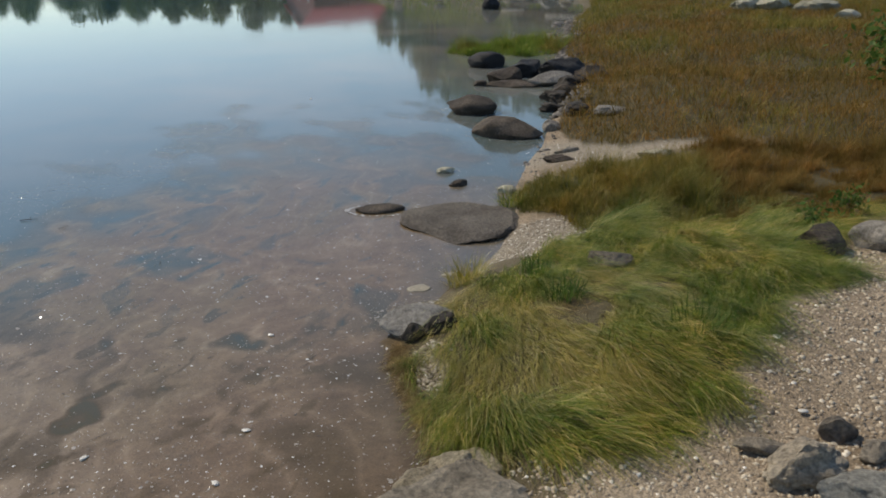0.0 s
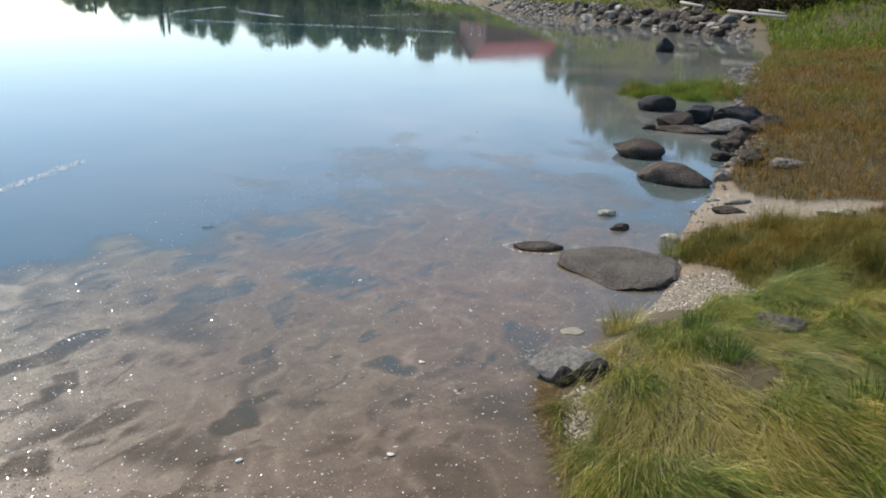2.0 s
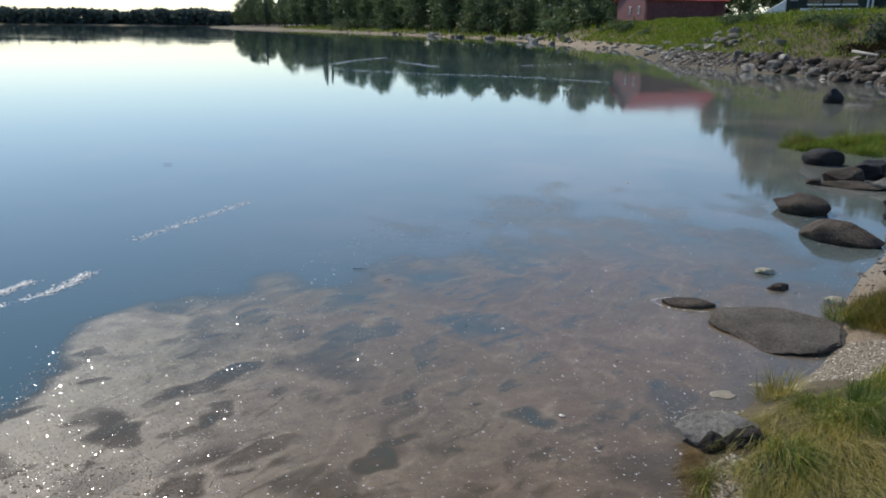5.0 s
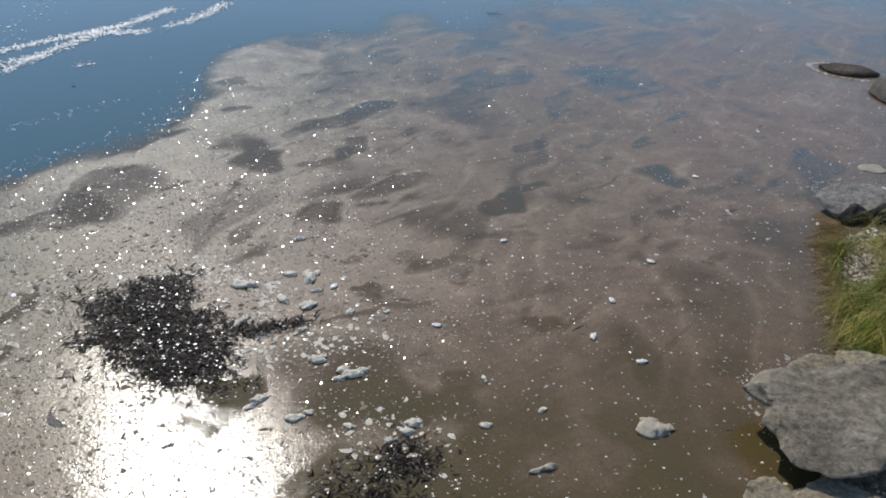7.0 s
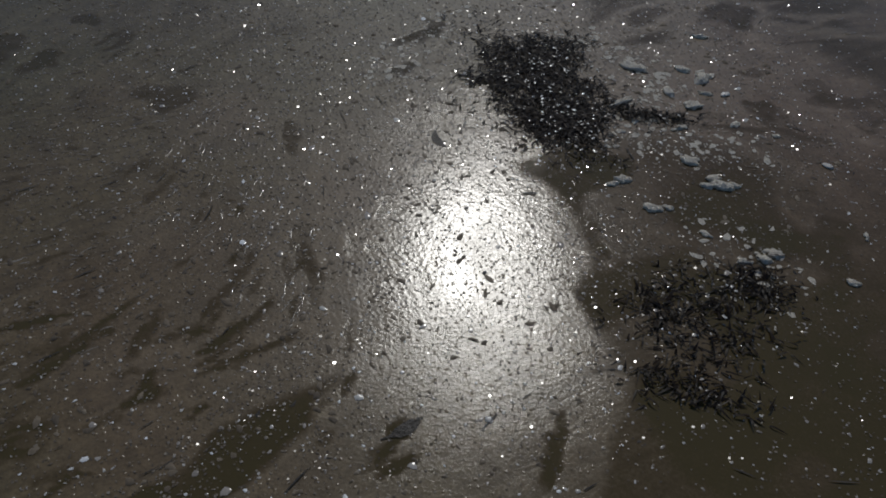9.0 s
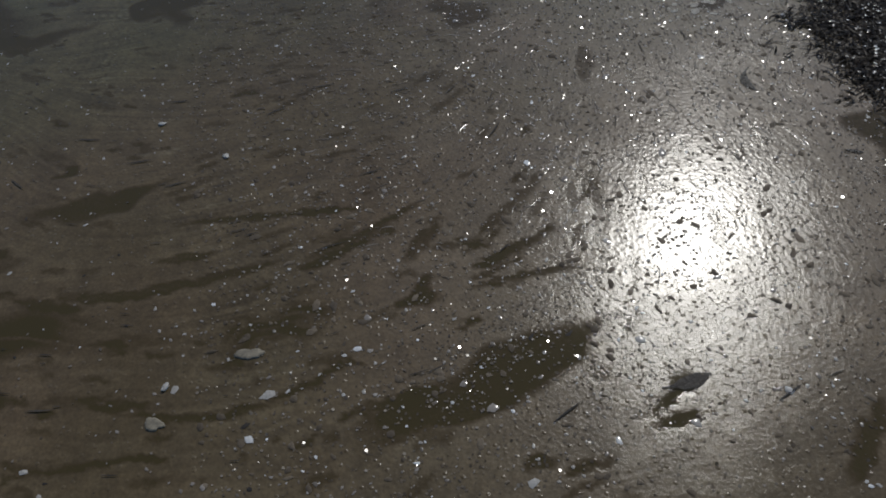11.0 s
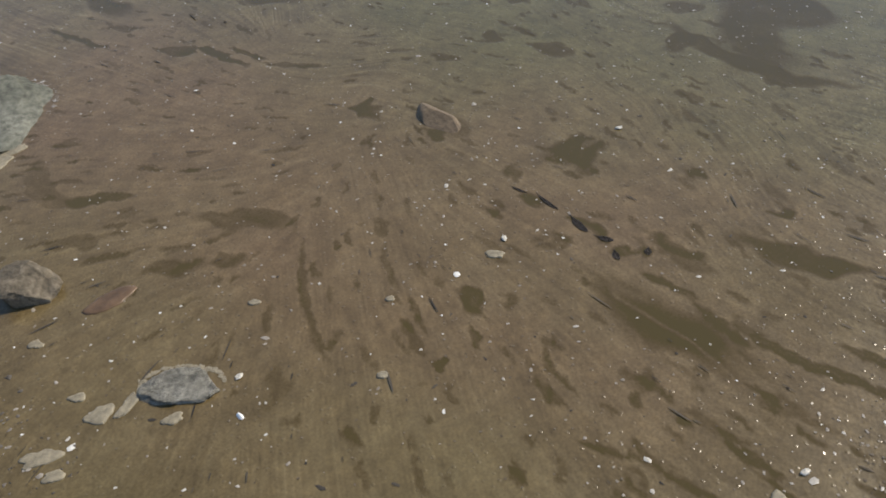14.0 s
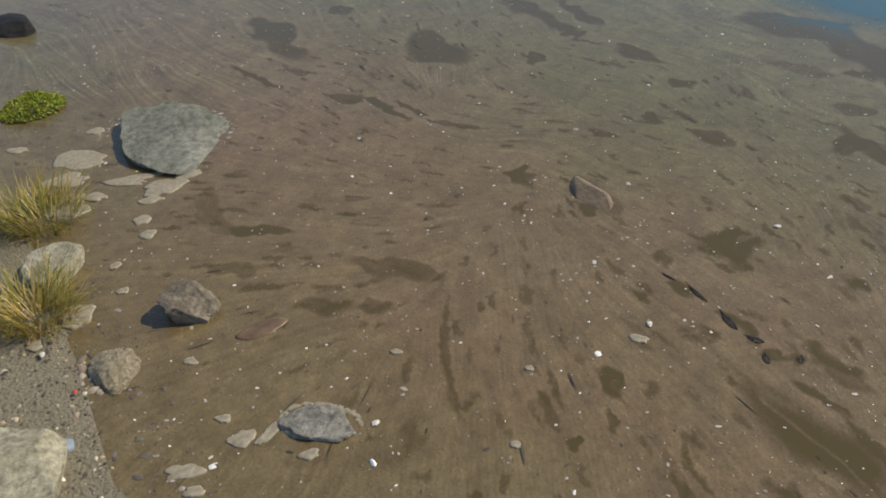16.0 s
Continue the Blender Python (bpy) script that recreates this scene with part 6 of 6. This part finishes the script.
SHELL_SPOTS = [(-0.13, 3.29), (-0.63, 3.11), (-0.15, 2.99), (-0.55, 2.55), (-0.95, 2.53), (-0.22, 4.03), (0.05, 2.75), (-0.12, 2.78), (-0.21, -0.92), (0.20, -1.66), (-1.45, -0.62), (-1.24, 0.28),
               (-1.42, 0.12), (-0.58, 0.14), (-0.87, -0.66), (1.81, 3.68), (1.76, 3.25), (0.6, 9.9), (-1.15, 9.76)]
for k, (x, y) in enumerate(SHELL_SPOTS):
    s = 0.016 if y > 2 else 0.010
    blob("shell", x, y, s, s * 0.6, 67 * k, SHELL, "small white bivalve shell", "shell", s * 0.35, 200 + k).location.z = max(0.008, gz(x, y) + 0.012)


def leaf_bit(x, y, length, width, turn, bend, label):
    """A dark drifting leaf with a stalk."""
    bm = bmesh.new()
    rows = []
    for k in range(9):
        t = k / 8
        w = width * (0.12 if t < 0.25 else math.sin((t - 0.2) / 0.8 * math.pi) ** 0.7 + 0.02) * random.uniform(0.85, 1.15)
        cx, cy = (t - 0.5) * length, bend * length * (t - 0.5) ** 2
        rows.append([bm.verts.new((cx, cy + s * w, 0.0006 * math.sin(t * 5))) for s in (-1, 1)])
    for p, q in zip(rows, rows[1:]):
        bm.faces.new((p[0], q[0], q[1], p[1]))
    bmesh.ops.solidify(bm, geom=bm.faces[:], thickness=0.0008)
    ob = part("drifting_leaf", bm, ROT, None)
    ob.matrix_basis = pose(x, y, 0.0068, 0, 0, turn)
    return tagged(ob, label, "leaf")


# wet bits along the muddy edge
bx, by = scatter(330, [(-0.08, -2.1), (0.02, -1.5), (0.10, -1.0), (0.45, -0.9), (0.45, -1.7), (0.15, -2.4)])
flakes("mud_bits", bx, by, np.maximum(height(bx, by), 0.004) + 0.002, 0.002 + 0.006 * rng.random(330) ** 3, DARK_STONES, "small stones and shell bits in wet mud", "gravel", 0.6)
# rims of scum drawn up against the half-sunk stones
for cx, cy, a, b, deg, n, start in ((-0.61, -2.42, 0.165, 0.235, 163, 300, 1.2), (-0.13, -1.01, 0.092, 0.054, 120, 160, 0.3)):
    w = start + 3.2 * rng.random(n)
    u, v = a * np.cos(w) * (1 + rng.normal(0, 0.03, n)), b * np.sin(w) * (1 + rng.normal(0, 0.03, n))
    k = radians(deg)
    flakes("scum_rim", cx + u * math.cos(k) - v * math.sin(k), cy + u * math.sin(k) + v * math.cos(k), np.full(n, 0.006), 0.0015 + 0.0035 * rng.random(n) ** 2, CRUST, "rim of tan scum round a half-sunk stone", "scum", 0.25)
# froth lines where the water meets the stones
for cx, cy, a, b, n in ((0.04, 5.80, 0.19, 0.11, 330), (0.57, 5.62, 0.38, 0.45, 120), (0.59, 9.05, 0.30, 0.24, 110), (0.93, 8.02, 0.36, 0.25, 110), (0.42, 4.24, 0.20, 0.16, 120), (0.66, 2.86, 0.32, 0.24, 120), (-0.58, -2.44, 0.22, 0.24, 160)):
    w = radians(120) + rng.random(n) * radians(200)
    lx, ly = cx + a * np.cos(w) * (1 + rng.normal(0, 0.05, n)), cy + b * np.sin(w) * (1 + rng.normal(0, 0.05, n))
    flakes("froth_line", lx, ly, np.full(n, 0.007), 0.0015 + 0.005 * rng.random(n) ** 3, FOAM, "broken line of pale froth round a stone", "foam", 0.25)
lx, ly = along(SHORE[15:28], 320, 0.03)
flakes("froth_line", lx, ly, np.maximum(height(lx, ly), 0.004) + 0.003, 0.0015 + 0.006 * rng.random(320) ** 3, FOAM, "broken line of pale froth along the shore", "foam", 0.25)


leaf_bit(-1.17, 1.62, 0.11, 0.012, -15, 0.9, "small dark curled leaf drifting on scum")
leaf_bit(-0.34, 1.10, 0.10, 0.014, 95, 0.3, "dark leaf with stalk drifting on scum")
leaf_bit(-0.84, 1.73, 0.05, 0.006, 60, 0.2, "dark sliver of leaf drifting on scum")
for x, y, size, wide, turn in ((-1.05, -0.64, 0.09, 0.006, 68), (-1.01, -0.53, 0.08, 0.010, 60), (-0.99, -0.45, 0.05, 0.009, 96), (-1.06, -0.73, 0.06, 0.004, 84), (-0.95, -0.40, 0.04, 0.009, 40), (-1.00, -0.34, 0.03, 0.008, 20)):
    leaf_bit(x, y, size, wide, turn, 0.2, "black rotted leaf strip lying in scum")


def twig(x, y, length, turn, label):
    bm = bmesh.new()
    bmesh.ops.create_cone(bm, segments=6, radius1=length * 0.03, radius2=length * 0.012, depth=length, cap_ends=True, matrix=pose(0, 0, 0, 0, 90, 0))
    bmesh.ops.create_cone(bm, segments=5, radius1=length * 0.015, radius2=length * 0.008, depth=length * 0.4, cap_ends=True, matrix=pose(length * 0.1, length * 0.12, length * 0.1, 0, 50, 50))
    ob = part("twig", bm, TWIG, None)
    ob.matrix_basis = pose(x, y, 0.012, 0, 0, turn)
    return tagged(ob, label, "twig")


twig(-2.11, 5.57, 0.10, 20, "small dark twig floating on scum")
twig(-1.82, 5.43, 0.07, 60, "small dark twig floating on scum")
twig(-6.38, 8.38, 0.11, 30, "thin dark twig floating on open water")
sheet("rust_patch", -0.22, -1.36, 0.060, 0.026, 165, RUST, "orange-brown rusty patch in the scum", "scum", 300, 0.002)
blob("red_scrap", 0.20, -1.49, 0.006, 0.004, 30, RED_CHIP, "tiny scrap of red plastic on mud", "litter", 0.004, 301).location.z = 0.02


# ---- far shore: stones, logs, bank ----
stones = [rock_mesh("stone", (1, 0.7, 0.5), 400 + k, 13, 0.16, 3) for k in range(6)]
for me in stones:
    me.materials.append(RIPRAP)


dark_stones = [m.copy() for m in stones]
for m in dark_stones:
    m.materials[0] = ROCK


def stone_row(line, n, small, large, up, group, dark=False):
    for k in range(n):
        t = rng.random() * (len(line) - 1)
        i = int(t)
        f = t - i
        x = line[i][0] * (1 - f) + line[i + 1][0] * f + rng.normal(0, up)
        y = line[i][1] * (1 - f) + line[i + 1][1] * f + rng.normal(0, up)
        s = small + (large - small) * rng.random() ** 2
        ob = new("riprap_stone", (dark_stones if dark and k % 4 else stones)[k % 6])
        ob.matrix_basis = pose(x, y, max(gz(x, y), -0.02) + s * 0.22, rng.normal(0, 15), rng.normal(0, 15), rng.random() * 360) @ Matrix.Scale(s, 4)
        tagged(ob, "dark weathered rock on the far point" if dark and k % 4 else "grey and white riprap stone on the far shore", "stone", group)


stone_row([(2.9, 30.5), (2.2, 33.3), (0.8, 35.8), (-2.5, 39.0)], 150, 0.12, 0.48, 0.7, "stones of the far point", True)
stone_row([(-2.1, 40.0), (-4.9, 46.0), (-7.2, 50.5), (-11.5, 64), (-20, 80)], 110, 0.12, 0.45, 0.55, "stones along the bank")
stone_row([(-20, 80), (-40, 114), (-74, 154), (-125, 208)], 30, 0.5, 1.1, 0.8, "stones along the tree shore")


def log(x1, y1, z1, x2, y2, z2, r, label):
    a, b = Vector((x1, y1, z1)), Vector((x2, y2, z2))
    bm = bmesh.new()
    bmesh.ops.create_cone(bm, segments=12, radius1=r, radius2=r * 0.7, depth=(b - a).length, cap_ends=True)
    for v in bm.verts:
        v.co.x += r * 0.5 * noise.noise(v.co * 1.3)
    bmesh.ops.bevel(bm, geom=bm.edges[:], offset=r * 0.15, segments=1, affect="EDGES")
    ob = part("driftwood_log", bm, DRIFT, None, "", True)
    ob.matrix_basis = Matrix.Translation((a + b) / 2) @ (b - a).to_track_quat("Z", "Y").to_matrix().to_4x4()
    return tagged(ob, label, "log")


log(1.63, 34.4, 0.95, 2.42, 33.2, 0.85, 0.06, "bleached driftwood log lying on stones")
log(3.0, 29.9, 0.80, 4.6, 28.4, 0.72, 0.06, "long bleached driftwood log by the bank")
log(3.9, 29.4, 0.86, 4.6, 28.9, 0.80, 0.055, "short bleached driftwood log by the bank")

BANK = [(4.0, 28.5), (3.3, 31.0), (2.8, 33.2), (0.9, 36), (-2.5, 39.6), (-6.0, 45.2), (-12.4, 66.2), (-22.9, 85.6), (-18, 92), (-5, 75), (12, 58), (16, 45), (12, 30), (7, 28.5)]
gx, gy = scatter(70000, BANK)
inl = inland(gx, gy)
ok = inl > 1.2 + 0.5 * smoothstep(30, 34, gy) - 0.5 * smoothstep(38, 44, gy) + 0.5 * (hash_noise(gx, gy, 1.2, 61) - 0.5)
gx, gy = gx[ok], gy[ok]
inl = inl[ok]
grass("bank_grass", gx, gy, (0.30 + 0.35 * rng.random(len(gx)) * hash_noise(gx, gy, 1.5, 18)) * (1 - 0.7 * smoothstep(6, 9, inl)), 0.013 + 0.0002 * gy, rng.random(len(gx)) * 6.28, LAWN, "rough green grass on the far bank", 0.6, short=True)
gx, gy = scatter(5000, [(-20, 80), (-40, 114), (-74, 154), (-125, 208), (-200, 284), (-190, 300), (-110, 220), (-66, 160), (-36, 122), (-14, 84)])
grass("shore_grass", gx, gy, 0.6 + 0.4 * rng.random(len(gx)), 0.10 + 0 * gx, rng.random(len(gx)) * 6.28, LAWN, "band of green grass under the far trees", 0.5)


# ---- bushes and trees ----
def bush_mesh(n, seed):
    c = rng.normal(0, 1, (14, 3)) * (0.45, 0.45, 0.25) + (0, 0, 0.45)
    p = c[rng.integers(0, 14, n)] + rng.normal(0, 0.17, (n, 3))
    p[:, 2] = np.abs(p[:, 2])
    return mesh_arrays("foliage", *leaf_cloud(p, 0.06 + 0.05 * rng.random(n)))


bushes = []
for k, mat in enumerate((HAZED_LEAF, HAZED_LEAF_LIGHT, HAZED_LEAF, NEEDLE, BANK_STAND_IN)):
    b = empty("bush", (0, 0, -500))
    link_mesh("foliage", bush_mesh(900, k), mat, b, smooth=False)
    bm = bmesh.new()
    bmesh.ops.create_cone(bm, segments=6, radius1=0.05, radius2=0.02, depth=0.5, cap_ends=True, matrix=pose(0, 0, 0.2))
    part("stem", bm, BARK, b)
    bushes.append(b)


def plant_bush(k, x, y, s, label, flat=0.8):
    b = bushes[k]
    ob = copy_thing(b, pose(x, y, gz(x, y) - 0.05, 0, 0, rng.random() * 360))
    ob.scale = (s, s, s * flat)
    return tagged(ob, label, "bush", "bushes on the far bank")


# needle and brown clumps stand in for shade and the dark undercut earth
for x, y, s, k in [(5.0, 34.0, 1.1, 3), (6.2, 32.6, 1.2, 3), (7.4, 31.2, 1.2, 3), (3.8, 35.6, 1.1, 3), (2.6, 37.0, 1.0, 3), (8.6, 30.2, 1.3, 3), (10, 29.5, 1.2, 0), (8.2, 33.5, 1.0, 0), (1.2, 39.6, 0.7, 0), (0.0, 41.5, 0.7, 1), (-2.6, 46.0, 0.8, 1), (-4.0, 50, 0.9, 0),
                   (4.6, 31.4, 0.8, 4), (4.3, 32.4, 0.9, 4), (4.0, 33.4, 0.9, 4), (3.5, 34.4, 0.8, 4), (5.4, 30.6, 0.9, 4), (6.4, 30.0, 0.9, 4), (2.8, 35.4, 0.7, 4), (7.4, 29.6, 0.9, 4), (2.0, 36.4, 0.6, 4)]:
    plant_bush(k, x, y, s, "dense bush kept dark for the shade along the bank edge" if k == 3 else "dark brown clump standing in for the undercut bank face" if k == 4 else "leafy green bush on the far bank")
for k in range(18):
    t = rng.random()
    x, y = -6.5 - 14 * t + rng.normal(0, 1.0), 50 + 36 * t + rng.normal(0, 1.2)
    if inland(np.array([x]), np.array([y]))[0] > 3:
        plant_bush(k % 3, x, y, 0.6 + 0.7 * rng.random(), "leafy green bush on the far bank")
for k in range(36):
    t = rng.random()
    x, y = np.interp(t, [0, 0.3, 0.6, 1], [-22, -40, -74, -150]) + 4, np.interp(t, [0, 0.3, 0.6, 1], [90, 120, 160, 232]) + 2
    plant_bush(k % 3, x + rng.normal(0, 2), y + rng.normal(0, 2), 2.0 + 2.0 * rng.random(), "leafy bush under the far trees")


def limb(bm, a, b, ra, rb):
    a, b = Vector(a), Vector(b)
    m = Matrix.Translation((a + b) / 2) @ (b - a).to_track_quat("Z", "Y").to_matrix().to_4x4()
    bmesh.ops.create_cone(bm, segments=7, radius1=ra, radius2=rb, depth=(b - a).length, matrix=m)


def tree(kind, tall, seed, mat):
    r = random.Random(seed)
    t = empty("tree", (0, 0, -500))
    bm = bmesh.new()
    limb(bm, (0, 0, -0.3), (0.1, 0, tall * 0.55), 0.22, 0.13)
    limb(bm, (0.1, 0, tall * 0.55), (0.0, 0.2, tall * 0.93), 0.13, 0.03)
    for k in range(9):
        z = tall * r.uniform(0.25, 0.7)
        a = r.uniform(0, 6.28)
        limb(bm, (0.05, 0, z), (2.2 * math.cos(a), 2.2 * math.sin(a), z + tall * 0.12), 0.07, 0.02)
    part("trunk", bm, BARK, t)
    pts = []
    if kind == "fir":
        for k in range(1500):
            h = r.random() ** 0.8
            w = (1 - h) * tall * 0.20 * (0.55 + 0.45 * math.sin(h * 55)) + 0.08
            a, d = r.uniform(0, 6.28), r.random() ** 0.5
            pts.append((w * d * math.cos(a), w * d * math.sin(a), tall * (0.10 + 0.9 * h) - 0.12 * w * d))
        size = 0.20 + 0.16 * rng.random(len(pts))
    else:
        clumps = []
        for k in range(60):
            h = r.random()
            w = tall * 0.26 * math.sin(math.pi * (0.12 + 0.82 * h)) ** 0.7
            a, d = r.uniform(0, 6.28), r.random() ** 0.5
            clumps.append((w * d * math.cos(a), w * d * math.sin(a), tall * (0.14 + 0.84 * h)))
        for k in range(2000):
            c = r.choice(clumps)
            pts.append(tuple(c[j] + r.gauss(0, 0.055 * tall * (0.8 if j < 2 else 0.6)) for j in range(3)))
        size = 0.24 + 0.24 * rng.random(len(pts))
    link_mesh("crown", mesh_arrays("crown", *leaf_cloud(np.array(pts), size)), mat, t, smooth=False)
    return t


kinds = [tree("broad", 13, 1, HAZED_LEAF), tree("broad", 14, 2, HAZED_LEAF_LIGHT), tree("fir", 15, 3, NEEDLE), tree("broad", 12, 4, HAZED_LEAF), tree("fir", 12, 5, NEEDLE), tree("broad", 11, 6, HAZED_LEAF_LIGHT)]
WORDS = ["broad dark green tree in the far wood", "light green leafy tree in the far wood", "tall dark spruce in the far wood", "rounded dark green tree in the far wood", "young dark spruce in the far wood", "light green young tree in the far wood"]


def plant_tree(k, x, y, s=1.0):
    ob = copy_thing(kinds[k], pose(x, y, gz(x, y), 0, 0, rng.random() * 360))
    s = s * (0.9 if x > -6 else 0.37 if -32 < x < -12 and y < 112 else 0.56 if y < 140 else 0.72 if y < 215 else 0.95)
    ob.scale = (s, s, s * (0.9 + 0.25 * rng.random()))
    tagged(ob, WORDS[k], "tree", "trees of the far wood")


WOOD = [(-2, 96), (-16, 98), (-27, 100), (-44, 127), (-79, 168), (-133, 228), (-214, 308), (-305, 392)]
for i, ((ax, ay), (bx, by)) in enumerate(zip(WOOD, WOOD[1:])):
    gap = 4.2 if i < 4 else 6.0 if i < 5 else 8.0
    n = int(math.hypot(bx - ax, by - ay) / gap)
    for k in range(n):
        for row in range(2):
            f = (k + rng.random()) / n
            back = row * 7 + rng.normal(0, 1.3)
            dx, dy = bx - ax, by - ay
            q = math.hypot(dx, dy)
            x, y = ax + dx * f + dy / q * back, ay + dy * f - dx / q * back
            plant_tree(int(rng.choice([0, 1, 3, 3, 0, 5, 5, 1, 3, 0, 2])), x, y, 0.85 + 0.35 * rng.random())
for x, y in [(0, 84), (5, 82), (10, 80), (14, 77), (18, 74), (22, 70), (2, 90), (8, 88), (16, 84), (24, 78), (28, 66), (32, 60), (-4, 88), (-20, 92), (-24, 95), (30, 72), (-7, 93), (-4, 95), (0, 97), (-10, 98), (-13, 99), (4, 94)]:
    plant_tree(int(rng.choice([0, 5, 3, 0])), x, y, 0.9 + 0.3 * rng.random())
for o in bushes + kinds:
    for c in o.children:
        bpy.data.objects.remove(c)
    bpy.data.objects.remove(o)

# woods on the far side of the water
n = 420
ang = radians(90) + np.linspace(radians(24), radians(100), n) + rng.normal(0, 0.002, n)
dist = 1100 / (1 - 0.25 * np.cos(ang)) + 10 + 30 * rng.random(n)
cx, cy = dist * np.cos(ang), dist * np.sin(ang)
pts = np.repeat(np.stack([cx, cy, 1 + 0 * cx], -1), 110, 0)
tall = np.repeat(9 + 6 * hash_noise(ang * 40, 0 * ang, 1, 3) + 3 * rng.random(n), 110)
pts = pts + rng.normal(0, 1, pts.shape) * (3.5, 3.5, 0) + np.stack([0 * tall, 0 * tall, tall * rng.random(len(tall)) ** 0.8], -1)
tagged(link_mesh("distant_woods", mesh_arrays("distant_woods", *leaf_cloud(pts, 1.8 + 2.0 * rng.random(len(pts)))), HAZED_FAR_LEAF, smooth=False), "line of dark woods across the far water", "woods", kind="stuff")


# ---- buildings on the bank ----
def box(name, size, at, mat, parent, label="", bevel=0.02):
    bm = bmesh.new()
    bmesh.ops.create_cube(bm, size=1)
    bmesh.ops.scale(bm, vec=size, verts=bm.verts)
    if bevel:
        bmesh.ops.bevel(bm, geom=bm.edges[:], offset=bevel, segments=1, affect="EDGES")
    ob = part(name, bm, mat, parent, label)
    ob.location = at
    return ob


def red_shed():
    h = tagged(empty("red_house", (-15.3, 83.2, 2.45), 38), "faded red wooden house with a red metal roof", "house")
    long, deep, eave, ridge = 8.6, 6.0, 2.05, 3.9
    box("wall_front", (long, 0.15, eave), (long / 2, 0, eave / 2), RED_WALL, h)
    box("wall_back", (long, 0.15, eave), (long / 2, deep, eave / 2), RED_WALL, h)
    for x in (0.075, long - 0.075):
        bm = bmesh.new()
        prof = [(0.08, 0), (deep - 0.08, 0), (deep - 0.08, eave), (deep / 2, ridge), (0.08, eave)]
        a = [bm.verts.new((x - 0.07, p, q)) for p, q in prof]
        b = [bm.verts.new((x + 0.07, p, q)) for p, q in prof]
        bm.faces.new(a[::-1])
        bm.faces.new(b)
        for k in range(5):
            bm.faces.new((a[k], a[(k + 1) % 5], b[(k + 1) % 5], b[k]))
        part("gable_wall", bm, RED_WALL, h)
    for sign in (0, 1):
        bm = bmesh.new()
        bmesh.ops.create_cube(bm, size=1)
        run, rise = deep / 2 + 0.35, (ridge - eave) * (deep / 2 + 0.35) / (deep / 2)
        bmesh.ops.scale(bm, vec=(long + 0.5, math.hypot(run, rise), 0.08), verts=bm.verts)
        r = part("roof", bm, RED_ROOF, h)
        tilt = math.degrees(math.atan2(rise, run))
        r.matrix_basis = pose(long / 2, (deep / 2 - run / 2) if not sign else (deep / 2 + run / 2), ridge - rise / 2 + 0.06, tilt if not sign else -tilt, 0, 0)
    for y in (1.2, 3.1):
        w = box("window", (0.06, 0.35, 0.75), (-0.03, y, 1.0), WHITE, h, "narrow white-framed window")
        box("pane", (0.03, 0.22, 0.6), (-0.03, 0, 0), GLASS, w)
    box("door", (1.2, 0.06, 1.5), (1.6, -0.11, 0.78), RED_WALL, h, "dark red boarded door")
    for x in (0.1, 3.8, 7.45):
        box("post", (0.14, 0.14, eave), (x, -0.22, eave / 2), RED_WALL, h)


def green_shed():
    h = tagged(empty("green_shed", (-2.35, 62.6, 2.2), -3), "dark green boarded shed with white window trim", "shed")
    box("wall", (5.6, 0.2, 4.2), (2.8, 0, 2.1), DARK_GREEN, h)
    box("side_wall", (0.2, 5, 4.2), (0.1, 2.6, 2.1), DARK_GREEN, h)
    box("side_wall", (0.2, 5, 4.2), (5.5, 2.6, 2.1), DARK_GREEN, h)
    box("wall_annex", (6.5, 0.2, 3.6), (8.95, 0.8, 1.8), DARK_GREEN, h)
    box("roof", (6.2, 6, 0.15), (2.8, 2.6, 4.3), DARK_GREEN, h)
    box("annex_roof", (6.6, 5, 0.15), (9.0, 3.2, 3.7), DARK_GREEN, h)
    for x in (2.2, 3.25, 4.3):
        w = box("window", (0.95, 0.06, 0.85), (x, -0.13, 1.55), GLASS, h, "dark window with white sill and rail")
        for z in (-0.42, 0.0, 0.42):
            box("rail", (0.95, 0.05, 0.10), (0, -0.05, z), WHITE, w)
    box("sill_board", (3.5, 0.25, 0.18), (3.1, -0.25, 0.80), WHITE, h, "long white sill board")
    for x in (5.35, 5.62):
        box("corner_board", (0.12, 0.08, 3.2), (x, -0.15, 1.9), WHITE, h)
    box("corner_board", (0.08, 0.08, 3.0), (8.0, 0.65, 1.5), WHITE, h)
    box("small_sign", (0.5, 0.05, 0.12), (0.9, -0.13, 1.45), WHITE, h)


red_shed()
green_shed()
bm = bmesh.new()
v = [bm.verts.new(p) for p in ((-0.9, 0, 0), (0.7, 0, 0), (0.7, 0.1, 1.0), (-0.9, 0.6, 0.0), (0.7, 0.9, 0), (0.7, 0.7, 0.95))]
for f in ((0, 1, 2), (3, 5, 4), (0, 2, 5, 3), (1, 4, 5, 2), (0, 3, 4, 1)):
    bm.faces.new([v[k] for k in f])
bmesh.ops.bevel(bm, geom=bm.edges[:], offset=0.03, segments=1, affect="EDGES")
tarp = part("white_tarp", bm, WHITE, None)
tarp.matrix_basis = pose(-2.6, 61.5, gz(-2.6, 61.5) + 0.1)
tagged(tarp, "white tarpaulin draped over a low stack", "tarpaulin")
